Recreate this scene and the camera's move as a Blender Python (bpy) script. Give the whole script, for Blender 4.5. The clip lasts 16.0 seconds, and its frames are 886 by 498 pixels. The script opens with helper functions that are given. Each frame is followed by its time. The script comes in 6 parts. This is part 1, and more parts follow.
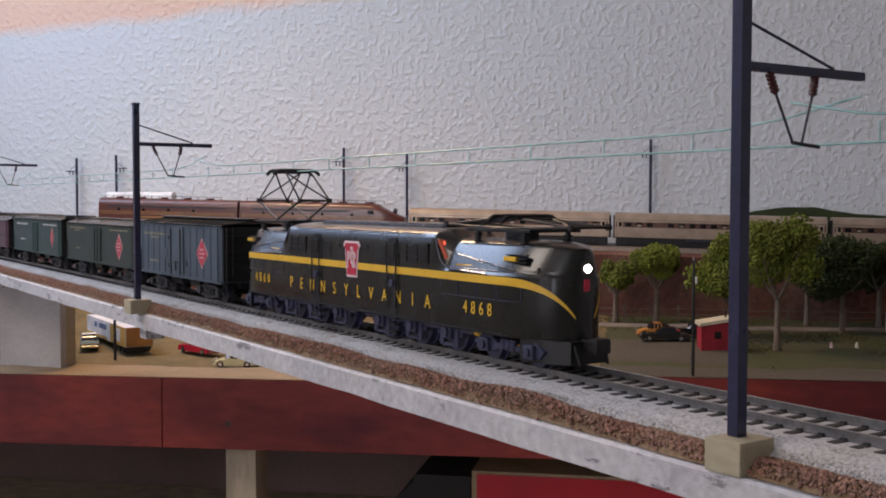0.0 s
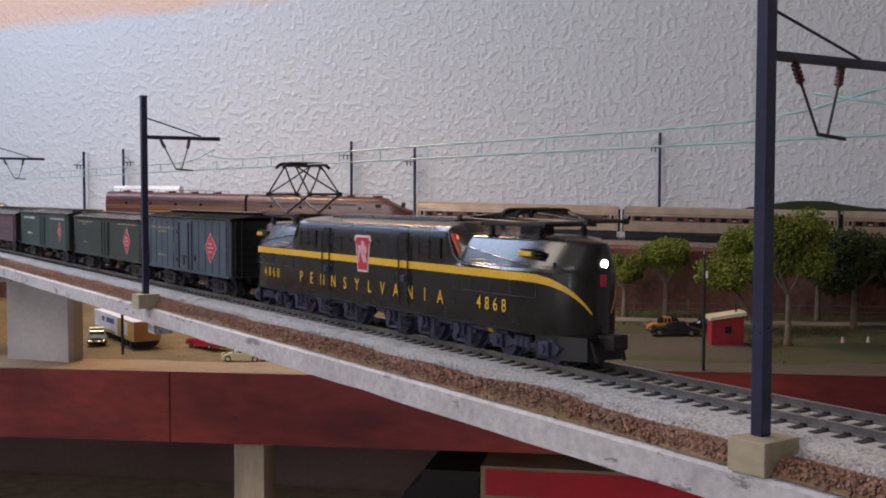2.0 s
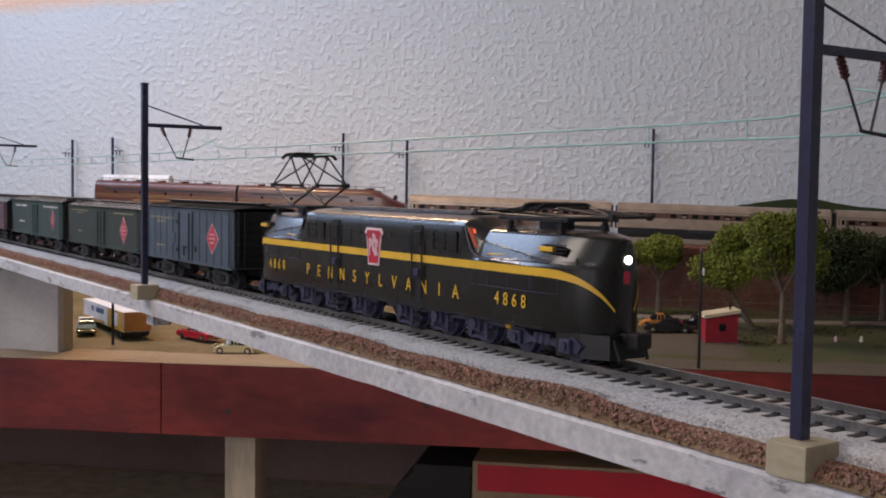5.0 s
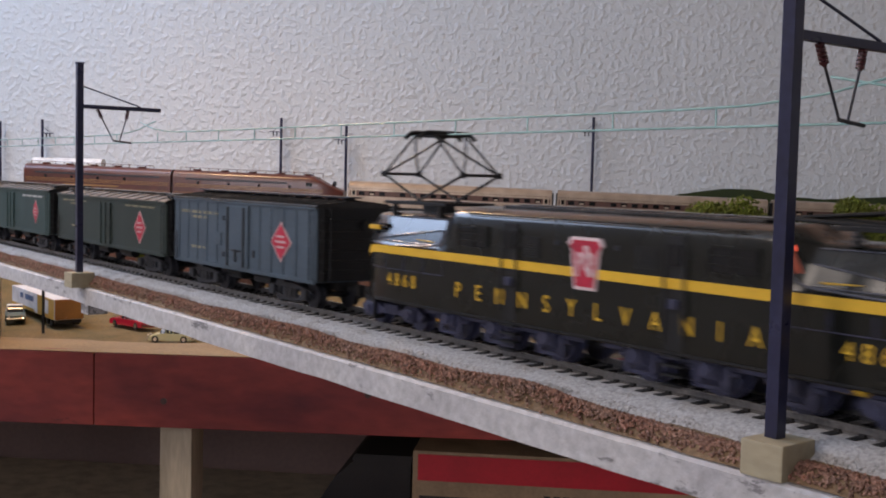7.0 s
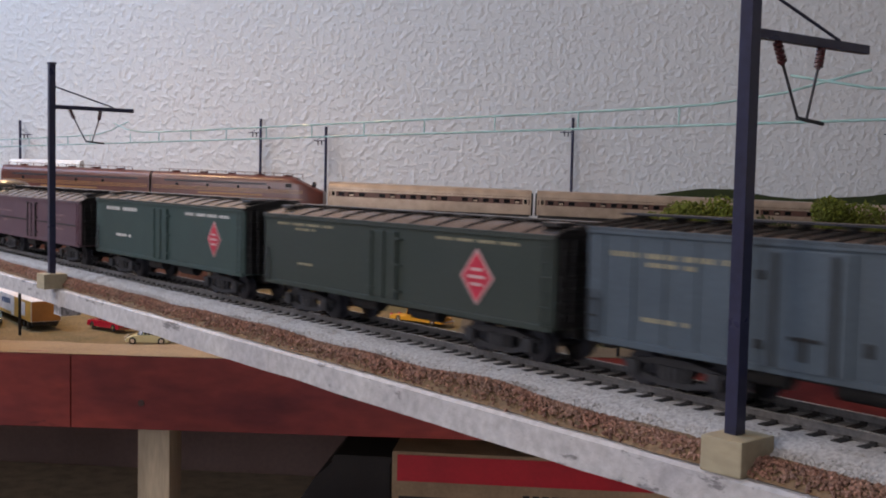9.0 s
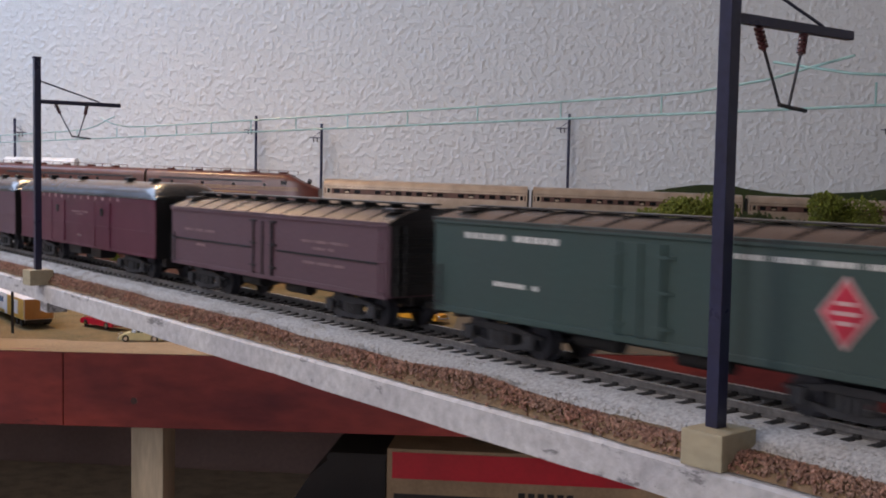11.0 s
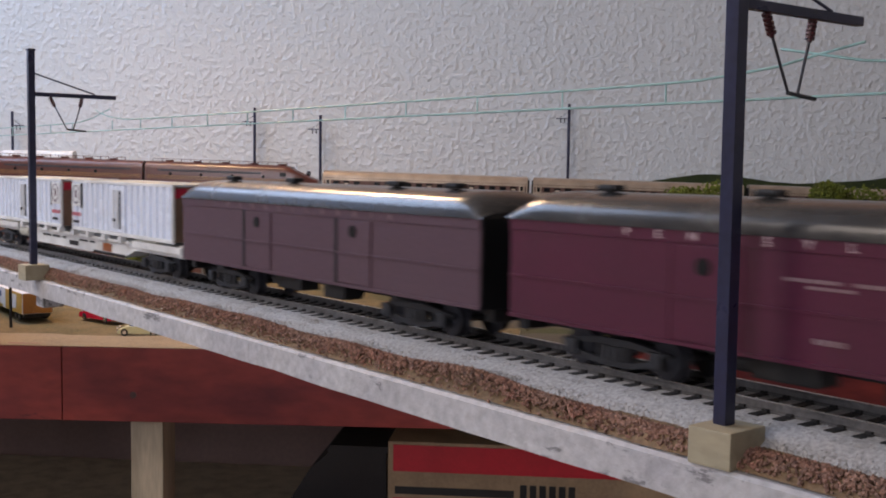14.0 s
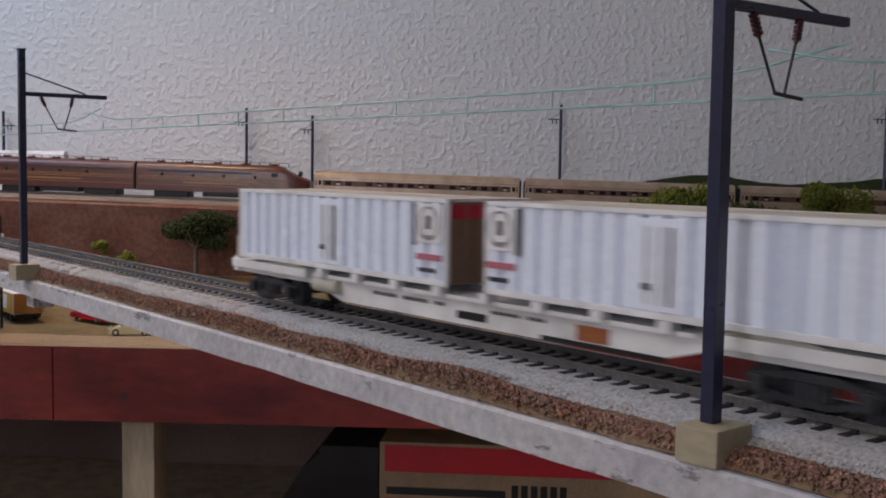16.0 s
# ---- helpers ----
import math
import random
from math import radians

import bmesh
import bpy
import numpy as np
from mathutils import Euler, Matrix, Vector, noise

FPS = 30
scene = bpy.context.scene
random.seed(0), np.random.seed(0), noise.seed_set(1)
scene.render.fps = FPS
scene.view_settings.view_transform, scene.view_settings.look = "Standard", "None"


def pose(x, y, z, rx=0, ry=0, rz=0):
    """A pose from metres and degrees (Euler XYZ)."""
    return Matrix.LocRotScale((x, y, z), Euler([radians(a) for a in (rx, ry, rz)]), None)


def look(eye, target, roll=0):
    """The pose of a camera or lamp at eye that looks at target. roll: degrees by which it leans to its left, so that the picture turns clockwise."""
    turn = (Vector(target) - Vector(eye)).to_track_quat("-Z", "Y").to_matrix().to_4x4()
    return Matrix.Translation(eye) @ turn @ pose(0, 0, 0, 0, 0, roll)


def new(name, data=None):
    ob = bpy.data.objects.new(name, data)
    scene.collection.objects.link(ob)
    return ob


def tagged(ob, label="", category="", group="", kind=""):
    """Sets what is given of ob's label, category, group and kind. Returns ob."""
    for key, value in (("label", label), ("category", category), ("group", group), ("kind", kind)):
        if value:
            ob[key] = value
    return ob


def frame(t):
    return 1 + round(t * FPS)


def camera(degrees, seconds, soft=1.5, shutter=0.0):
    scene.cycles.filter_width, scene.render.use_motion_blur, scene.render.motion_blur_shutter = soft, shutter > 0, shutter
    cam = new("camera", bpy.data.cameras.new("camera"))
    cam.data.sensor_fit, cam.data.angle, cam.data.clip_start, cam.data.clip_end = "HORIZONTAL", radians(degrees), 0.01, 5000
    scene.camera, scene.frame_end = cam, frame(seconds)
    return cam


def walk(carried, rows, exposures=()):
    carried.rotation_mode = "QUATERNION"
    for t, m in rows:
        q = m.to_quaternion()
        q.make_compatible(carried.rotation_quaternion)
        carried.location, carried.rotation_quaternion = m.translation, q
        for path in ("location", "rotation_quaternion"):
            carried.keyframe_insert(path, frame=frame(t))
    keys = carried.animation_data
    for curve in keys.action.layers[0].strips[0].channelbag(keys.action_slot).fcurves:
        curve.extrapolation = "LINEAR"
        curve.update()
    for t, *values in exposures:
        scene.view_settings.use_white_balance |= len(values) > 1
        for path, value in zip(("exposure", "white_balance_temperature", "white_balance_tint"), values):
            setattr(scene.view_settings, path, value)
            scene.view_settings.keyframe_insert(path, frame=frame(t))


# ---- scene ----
cam = camera(43.66, 16.0, soft=1.9, shutter=0.6)
CAMERA_ROWS = [
    (0.0, 0.5265, -0.2379, 0.0561, 87.516, -0.090, 57.230),
    (0.5, 0.5263, -0.2401, 0.0562, 87.547, -0.184, 57.189),
    (1.0, 0.5252, -0.2389, 0.0561, 87.487, -0.106, 57.273),
    (1.5, 0.5210, -0.2366, 0.0561, 87.262, -0.097, 57.469),
    (2.0, 0.5196, -0.2363, 0.0560, 87.196, -0.079, 57.566),
    (2.5, 0.5207, -0.2371, 0.0561, 87.287, -0.140, 57.822),
    (3.0, 0.5174, -0.2396, 0.0562, 87.194, -0.290, 58.103),
    (3.5, 0.5194, -0.2417, 0.0561, 87.351, -0.349, 58.237),
    (4.0, 0.5185, -0.2418, 0.0561, 87.300, -0.381, 58.197),
    (6.5, 0.4897, -0.2407, 0.0549, 86.255, -1.516, 53.751),
    (7.0, 0.4916, -0.2399, 0.0556, 86.254, -1.395, 53.445),
    (7.5, 0.4933, -0.2410, 0.0557, 86.369, -1.411, 53.329),
    (8.0, 0.4933, -0.2387, 0.0548, 86.472, -1.541, 53.002),
    (8.5, 0.4916, -0.2373, 0.0543, 86.409, -1.643, 52.770),
    (9.0, 0.4951, -0.2361, 0.0552, 86.317, -1.261, 52.575),
    (11.5, 0.4941, -0.2279, 0.0530, 86.196, -1.038, 52.495),
    (12.0, 0.4909, -0.2291, 0.0533, 86.035, -1.050, 52.162),
    (12.5, 0.4896, -0.2279, 0.0535, 85.900, -0.963, 52.486),
    (13.0, 0.4895, -0.2262, 0.0532, 85.863, -0.962, 52.568),
    (13.5, 0.4886, -0.2246, 0.0534, 85.741, -0.866, 52.403),
    (14.0, 0.4893, -0.2244, 0.0535, 85.746, -0.780, 52.539),
    (14.5, 0.4892, -0.2254, 0.0533, 85.810, -0.865, 52.332),
    (15.0, 0.4905, -0.2271, 0.0531, 85.954, -0.958, 52.426),
    (15.5, 0.4900, -0.2256, 0.0531, 85.850, -0.901, 52.304),
    (16.0, 0.4906, -0.2243, 0.0532, 85.790, -0.842, 52.155),
]
walk(cam, [(t, pose(x, y, z, rx, ry, rz)) for t, x, y, z, rx, ry, rz in CAMERA_ROWS],
     [(0.0, 0.0, 6500, 18), (14.2, 0.0, 6500, 18), (15.0, -0.15, 6500, 18), (15.5, -0.32, 6500, 18), (16.0, -0.46, 6500, 18)])

# The bridge track runs along x with its rail tops at z = 0; the benchwork and the back wall stand 47 degrees to it.
TURN = 47.0
UX, UY = math.cos(radians(TURN)), math.sin(radians(TURN))


def bench(u, v, z):
    """A place in the room: u along the back wall, v towards it."""
    return Vector((UX * u - UY * v, UY * u + UX * v, z))


def bench_pose(u, v, z, rz=0.0):
    p = bench(u, v, z)
    return pose(p.x, p.y, p.z, 0, 0, TURN + rz)


# ---- world and lights ----
world = bpy.data.worlds.new("room_world")
scene.world = world
world.use_nodes = True
world.node_tree.nodes["Background"].inputs[0].default_value = (0.6, 0.7, 0.9, 1)
world.node_tree.nodes["Background"].inputs[1].default_value = 0.03

scene.view_settings.exposure = 0.0


def area_lamp(name, place, target, sx, sy, power, colour):
    data = bpy.data.lights.new(name, "AREA")
    data.shape, data.size, data.size_y = "RECTANGLE", sx, sy
    data.energy, data.color = power, colour
    ob = new(name, data)
    ob.matrix_world = look(place, target)
    return ob


# an added fill lamp before the layout, a cool panel lamp over its far end, added window light behind the viewer, a warm
# shaded lamp
area_lamp("near_fill_light", bench(-0.92, -0.52, 0.86), bench(-0.25, 0.35, 0.0), 0.50, 0.50, 6.5, (1.0, 0.91, 0.79))
PANEL_AT, PANEL_TO = bench(-1.06, 0.58, 0.93), bench(-0.1, 0.30, 0.02)
area_lamp("panel_lamp_light", PANEL_AT, PANEL_TO, 0.90, 0.66, 13.0, (0.53, 0.72, 1.0))
area_lamp("front_window_fill", bench(-1.00, -2.16, 0.46), bench(-0.2, 0.45, -0.05), 0.80, 0.66, 13.5, (0.95, 0.94, 0.96))
warm = bpy.data.lights.new("warm_lamp_light", "SPOT")
warm.energy, warm.color, warm.shadow_soft_size = 36.0, (1.0, 0.66, 0.34), 0.09
warm.spot_size, warm.spot_blend = radians(112), 0.8
new("warm_lamp_light", warm).matrix_world = look(bench(-0.56, 0.88, 0.92), bench(-0.40, 0.48, -0.1))

# ---- materials ----


def material(name, colour, rough=0.6, metal=0.0, vary=0.12, grain=400.0, blotch=25.0, bump=0.2, tint=None, coat=0.0, each=0.0, stretch=(1, 1, 1), spec=0.5):
    """Colour with fine grain, large blotches towards tint, and a fine relief."""
    m = bpy.data.materials.new(name)
    m.use_nodes = True
    t = m.node_tree
    n, l = t.nodes, t.links
    b = n["Principled BSDF"]
    b.inputs["Metallic"].default_value = metal
    b.inputs["Specular IOR Level"].default_value = spec
    b.inputs["Coat Weight"].default_value = coat
    b.inputs["Coat Roughness"].default_value = 0.15
    co = n.new("ShaderNodeTexCoord")
    mp = n.new("ShaderNodeMapping")
    mp.inputs["Scale"].default_value = stretch
    l.new(co.outputs["Object"], mp.inputs["Vector"])
    fine = n.new("ShaderNodeTexNoise")
    fine.inputs["Scale"].default_value, fine.inputs["Detail"].default_value = grain, 4.0
    large = n.new("ShaderNodeTexNoise")
    large.inputs["Scale"].default_value, large.inputs["Detail"].default_value = blotch, 5.0
    l.new(mp.outputs[0], fine.inputs["Vector"])
    l.new(mp.outputs[0], large.inputs["Vector"])
    tint = tint or tuple(c * 0.7 for c in colour)
    ramp = n.new("ShaderNodeValToRGB")
    ramp.color_ramp.elements[0].position, ramp.color_ramp.elements[1].position = 0.38, 0.68
    ramp.color_ramp.elements[0].color, ramp.color_ramp.elements[1].color = (*colour, 1), (*tint, 1)
    l.new(large.outputs["Fac"], ramp.inputs["Fac"])
    hsv = n.new("ShaderNodeHueSaturation")
    rng = n.new("ShaderNodeMapRange")
    rng.inputs["From Min"].default_value, rng.inputs["From Max"].default_value = 0.3, 0.7
    rng.inputs["To Min"].default_value, rng.inputs["To Max"].default_value = 1 - vary, 1 + vary
    l.new(fine.outputs["Fac"], rng.inputs["Value"])
    value = rng.outputs["Result"]
    if each:
        info = n.new("ShaderNodeObjectInfo")
        isl = n.new("ShaderNodeNewGeometry")
        add = n.new("ShaderNodeMath")
        add.operation = "ADD"
        l.new(info.outputs["Random"], add.inputs[0])
        l.new(isl.outputs["Random Per Island"], add.inputs[1])
        rr = n.new("ShaderNodeMapRange")
        rr.inputs["From Max"].default_value = 2.0
        rr.inputs["To Min"].default_value, rr.inputs["To Max"].default_value = 1 - each, 1 + each
        l.new(add.outputs[0], rr.inputs["Value"])
        mul = n.new("ShaderNodeMath")
        mul.operation = "MULTIPLY"
        l.new(value, mul.inputs[0])
        l.new(rr.outputs["Result"], mul.inputs[1])
        value = mul.outputs[0]
    l.new(value, hsv.inputs["Value"])
    l.new(ramp.outputs["Color"], hsv.inputs["Color"])
    l.new(hsv.outputs["Color"], b.inputs["Base Color"])
    rg = n.new("ShaderNodeMapRange")
    rg.inputs["To Min"].default_value, rg.inputs["To Max"].default_value = max(rough - 0.1, 0.03), min(rough + 0.1, 1)
    l.new(large.outputs["Fac"], rg.inputs["Value"])
    l.new(rg.outputs["Result"], b.inputs["Roughness"])
    if bump:
        bp = n.new("ShaderNodeBump")
        bp.inputs["Strength"].default_value, bp.inputs["Distance"].default_value = bump, 0.4 / grain
        l.new(fine.outputs["Fac"], bp.inputs["Height"])
        l.new(bp.outputs["Normal"], b.inputs["Normal"])
    return m


def glowing(name, colour, strength):
    m = bpy.data.materials.new(name)
    m.use_nodes = True
    b = m.node_tree.nodes["Principled BSDF"]
    b.inputs["Base Color"].default_value = (*colour, 1)
    b.inputs["Emission Color"].default_value = (*colour, 1)
    b.inputs["Emission Strength"].default_value = strength
    return m


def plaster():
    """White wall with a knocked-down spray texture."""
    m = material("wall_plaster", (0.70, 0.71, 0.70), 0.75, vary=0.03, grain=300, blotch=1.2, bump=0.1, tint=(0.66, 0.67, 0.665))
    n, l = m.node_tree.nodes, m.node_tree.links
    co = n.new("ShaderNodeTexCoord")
    # above a slanting, uneven edge the base colour turns peach
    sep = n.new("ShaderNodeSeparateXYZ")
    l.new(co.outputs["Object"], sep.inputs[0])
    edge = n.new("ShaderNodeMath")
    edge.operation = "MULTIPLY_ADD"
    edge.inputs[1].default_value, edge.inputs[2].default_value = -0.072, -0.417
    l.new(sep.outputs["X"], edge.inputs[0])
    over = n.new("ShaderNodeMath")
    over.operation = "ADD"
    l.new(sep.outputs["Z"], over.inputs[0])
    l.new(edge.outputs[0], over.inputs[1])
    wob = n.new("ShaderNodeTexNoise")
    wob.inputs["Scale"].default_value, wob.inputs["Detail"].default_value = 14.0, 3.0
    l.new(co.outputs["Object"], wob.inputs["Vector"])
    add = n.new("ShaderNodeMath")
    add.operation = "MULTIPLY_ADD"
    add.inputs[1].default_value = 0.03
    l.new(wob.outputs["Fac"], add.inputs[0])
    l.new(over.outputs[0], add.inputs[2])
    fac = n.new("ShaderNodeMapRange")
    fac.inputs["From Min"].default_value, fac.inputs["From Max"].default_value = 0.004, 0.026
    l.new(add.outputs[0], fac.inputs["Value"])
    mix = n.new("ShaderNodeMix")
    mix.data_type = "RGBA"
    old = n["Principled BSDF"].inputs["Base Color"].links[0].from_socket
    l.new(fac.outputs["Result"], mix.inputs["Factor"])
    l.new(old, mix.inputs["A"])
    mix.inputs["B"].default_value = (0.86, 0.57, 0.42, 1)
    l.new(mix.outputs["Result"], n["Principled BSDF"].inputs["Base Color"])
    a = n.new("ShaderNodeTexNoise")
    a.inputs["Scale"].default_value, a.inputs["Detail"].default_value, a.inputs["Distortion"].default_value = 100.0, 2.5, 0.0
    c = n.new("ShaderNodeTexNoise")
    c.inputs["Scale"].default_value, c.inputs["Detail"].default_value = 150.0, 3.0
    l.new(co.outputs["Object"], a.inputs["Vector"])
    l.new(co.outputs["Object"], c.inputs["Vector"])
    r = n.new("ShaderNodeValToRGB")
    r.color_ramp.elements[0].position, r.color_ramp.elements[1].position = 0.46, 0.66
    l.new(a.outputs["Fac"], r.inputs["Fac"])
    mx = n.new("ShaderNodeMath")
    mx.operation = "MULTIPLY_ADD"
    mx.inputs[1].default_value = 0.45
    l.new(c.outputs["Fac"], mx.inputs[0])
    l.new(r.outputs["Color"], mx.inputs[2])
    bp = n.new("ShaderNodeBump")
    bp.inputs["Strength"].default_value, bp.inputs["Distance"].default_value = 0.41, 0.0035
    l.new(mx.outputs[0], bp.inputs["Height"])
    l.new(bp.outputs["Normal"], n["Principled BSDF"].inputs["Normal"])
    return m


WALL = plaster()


def chipped(m, dark, scale, cut):
    """Small dark chips and scuffs broken into a painted surface."""
    n, l = m.node_tree.nodes, m.node_tree.links
    base = n["Principled BSDF"].inputs["Base Color"]
    old = base.links[0].from_socket
    co = n.new("ShaderNodeTexCoord")
    mp = n.new("ShaderNodeMapping")
    mp.inputs["Scale"].default_value = (0.30, 1, 1)
    l.new(co.outputs["Object"], mp.inputs["Vector"])
    a, b = n.new("ShaderNodeTexNoise"), n.new("ShaderNodeTexNoise")
    a.inputs["Scale"].default_value, a.inputs["Detail"].default_value, a.inputs["Roughness"].default_value = scale, 6.0, 0.7
    b.inputs["Scale"].default_value, b.inputs["Detail"].default_value = scale * 0.12, 2.0
    l.new(mp.outputs[0], a.inputs["Vector"])
    l.new(mp.outputs[0], b.inputs["Vector"])
    s = n.new("ShaderNodeMath")
    s.operation = "MULTIPLY_ADD"
    s.inputs[1].default_value = 0.6
    l.new(b.outputs["Fac"], s.inputs[0])
    l.new(a.outputs["Fac"], s.inputs[2])
    r = n.new("ShaderNodeMapRange")
    r.inputs["From Min"].default_value, r.inputs["From Max"].default_value = cut, cut + 0.05
    r.inputs["To Max"].default_value = 0.75
    l.new(s.outputs[0], r.inputs["Value"])
    mix = n.new("ShaderNodeMix")
    mix.data_type = "RGBA"
    l.new(r.outputs["Result"], mix.inputs["Factor"])
    l.new(old, mix.inputs["A"])
    mix.inputs["B"].default_value = (*dark, 1)
    l.new(mix.outputs["Result"], base)
    return m


PLAIN_WALL = material("tan_wall_paint", (0.68, 0.65, 0.61), 0.85, vary=0.04, grain=200, blotch=2, bump=0.1)
CEILING = material("ceiling_paint", (0.78, 0.74, 0.68), 0.9, vary=0.05, grain=60, blotch=2)
CARPET = material("floor_carpet", (0.42, 0.35, 0.28), 0.95, grain=300, blotch=6)
GREEN_BLACK = material("dark_green_enamel", (0.0055, 0.0062, 0.0048), 0.27, vary=0.1, grain=900, blotch=60, bump=0.03, tint=(0.007, 0.0078, 0.006), coat=0.25, spec=0.45)
GOLD = material("yellow_gold_paint", (0.72, 0.44, 0.035), 0.4, vary=0.05, grain=900, blotch=90, bump=0.02, tint=(0.62, 0.37, 0.03))
BLACK = material("black_paint", (0.006, 0.006, 0.007), 0.5, vary=0.2, grain=700, blotch=80, bump=0.1)
STEEL_DARK = material("dark_grey_metal", (0.035, 0.036, 0.045), 0.45, metal=0.3, vary=0.2, grain=700, blotch=120, bump=0.1)
# dark truck paint with the blue glint of the light mixed into its colour
LOCO_TRUCK = material("truck_paint_with_blue_glint", (0.046, 0.049, 0.092), 0.38, vary=0.25, grain=700, blotch=120, bump=0.1, tint=(0.030, 0.032, 0.060))
TRUCK_DARK = material("grimy_truck_metal", (0.021, 0.022, 0.027), 0.55, vary=0.25, grain=700, blotch=120, bump=0.1)
POLE = material("black_pole_paint", (0.024, 0.026, 0.062), 0.30, vary=0.15, grain=500, blotch=60, bump=0.08)
BRICK_RED = material("maroon_ceramic", (0.060, 0.011, 0.014), 0.35, grain=600, blotch=90)
TUSCAN = material("tuscan_red_enamel", (0.086, 0.015, 0.037), 0.33, vary=0.08, grain=900, blotch=50, bump=0.03, tint=(0.074, 0.014, 0.032), coat=0.1)
TUSCAN_DULL = material("weathered_tuscan_paint", (0.092, 0.049, 0.066), 0.5, vary=0.1, grain=700, blotch=40, bump=0.05, tint=(0.092, 0.050, 0.064))
BLUE_GREY = material("weathered_blue_grey_paint", (0.060, 0.086, 0.112), 0.55, vary=0.1, grain=700, blotch=45, bump=0.05, tint=(0.045, 0.066, 0.088))
DEEP_GREEN = material("deep_green_paint", (0.020, 0.032, 0.026), 0.5, vary=0.1, grain=700, blotch=45, bump=0.05, tint=(0.026, 0.036, 0.030))
TEAL = material("grey_green_paint", (0.026, 0.054, 0.050), 0.5, vary=0.08, grain=700, blotch=45, bump=0.05, tint=(0.030, 0.052, 0.049))
ROOF_BLACK = material("sooty_roof_paint", (0.026, 0.025, 0.026), 0.25, vary=0.2, grain=600, blotch=60, bump=0.08, tint=(0.045, 0.04, 0.036))
WHITE_PAINT = material("white_car_paint", (0.82, 0.83, 0.82), 0.45, vary=0.04, grain=700, blotch=60, bump=0.03, tint=(0.58, 0.58, 0.57))
CREAM = material("cream_plastic", (0.62, 0.60, 0.50), 0.5, vary=0.06, grain=600, blotch=60, bump=0.05)
RED_DECAL = material("red_decal", (0.50, 0.022, 0.055), 0.45, vary=0.06, grain=900, blotch=200, bump=0)
PALE_RIM = material("white_pink_decal_edge", (0.80, 0.64, 0.66), 0.45, vary=0.05, grain=900, bump=0)
PINK_RIM = material("pale_decal_edge", (0.62, 0.40, 0.40), 0.5, vary=0.05, grain=900, bump=0)
FADED_PINK = material("faded_pink_lettering", (0.26, 0.17, 0.18), 0.6, vary=0.15, grain=900, bump=0)
FADED_LETTER = material("faded_buff_lettering", (0.30, 0.27, 0.17), 0.6, vary=0.15, grain=900, bump=0)
WHITE_LETTER = material("white_lettering", (0.62, 0.62, 0.60), 0.5, vary=0.1, grain=900, bump=0)
RAIL = material("weathered_rail_steel", (0.18, 0.175, 0.175), 0.42, metal=0.5, vary=0.2, grain=700, blotch=80, bump=0.1)
RAIL_TOP = material("polished_rail_head", (0.55, 0.54, 0.52), 0.25, metal=1.0, vary=0.1, grain=900, blotch=90, bump=0.05)
TIE = material("dark_brown_tie", (0.013, 0.012, 0.012), 0.75, vary=0.3, grain=900, blotch=120, bump=0.3, each=0.3)
BALLAST = material("pale_grey_ballast", (0.40, 0.39, 0.385), 0.95, vary=0.25, grain=900, blotch=60, bump=0.6, tint=(0.36, 0.345, 0.33), each=0.32)
GRAVEL = material("brown_gravel", (0.21, 0.105, 0.075), 0.9, vary=0.35, grain=550, blotch=70, bump=0.7, tint=(0.22, 0.135, 0.10), each=0.95)
DIRT = material("sandy_dirt", (0.20, 0.13, 0.075), 0.95, vary=0.3, grain=600, blotch=45, bump=0.6, tint=(0.20, 0.13, 0.07))
DECK_PAINT = material("worn_white_plywood_edge", (0.50, 0.49, 0.495), 0.7, vary=0.16, grain=300, blotch=38, bump=0.4, tint=(0.41, 0.40, 0.415))
chipped(DECK_PAINT, (0.11, 0.105, 0.11), 190.0, 0.875)
DECK_GREY = material("grey_painted_pier", (0.47, 0.46, 0.46), 0.8, vary=0.06, grain=200, blotch=12, bump=0.1)
BLOCK = material("buff_wood_block", (0.37, 0.33, 0.23), 0.7, vary=0.1, grain=350, blotch=60, bump=0.2, tint=(0.36, 0.31, 0.21), stretch=(0.5, 1, 1))
WIRE = material("patinated_green_wire", (0.34, 0.56, 0.54), 0.35, metal=0.1, vary=0.2, grain=300, blotch=40, bump=0)
RED_BOARD = material("red_stained_board", (0.235, 0.036, 0.028), 0.6, vary=0.16, grain=90, blotch=11, bump=0.08, tint=(0.080, 0.014, 0.019), stretch=(0.5, 1, 1.3), spec=0.3)
KNOT = material("dark_wood_knot", (0.045, 0.014, 0.011), 0.5, vary=0.2, grain=300, blotch=90, bump=0.1)
chipped(RED_BOARD, (0.06, 0.012, 0.012), 26.0, 0.97)
RAW_WOOD = material("pale_pine_stud", (0.48, 0.40, 0.29), 0.7, vary=0.12, grain=120, blotch=14, bump=0.15, stretch=(3, 3, 0.4))
GRASS = material("green_ground_foam", (0.046, 0.050, 0.011), 0.95, vary=0.4, grain=420, blotch=16, bump=0.9, tint=(0.062, 0.050, 0.018))
SANDY_GRASS = material("brown_olive_ground_foam", (0.165, 0.110, 0.042), 0.95, vary=0.35, grain=420, blotch=22, bump=0.8, tint=(0.085, 0.070, 0.024))
# earth of the right end, the falloff of light put into its colour
DIM_YARD = material("dimmed_packed_earth", (0.068, 0.055, 0.036), 0.95, vary=0.2, grain=420, blotch=20, bump=0.4, tint=(0.080, 0.062, 0.040))
EARTH_ROAD = material("sandy_dirt_road", (0.30, 0.215, 0.125), 0.95, vary=0.2, grain=420, blotch=20, bump=0.5, tint=(0.24, 0.17, 0.10))
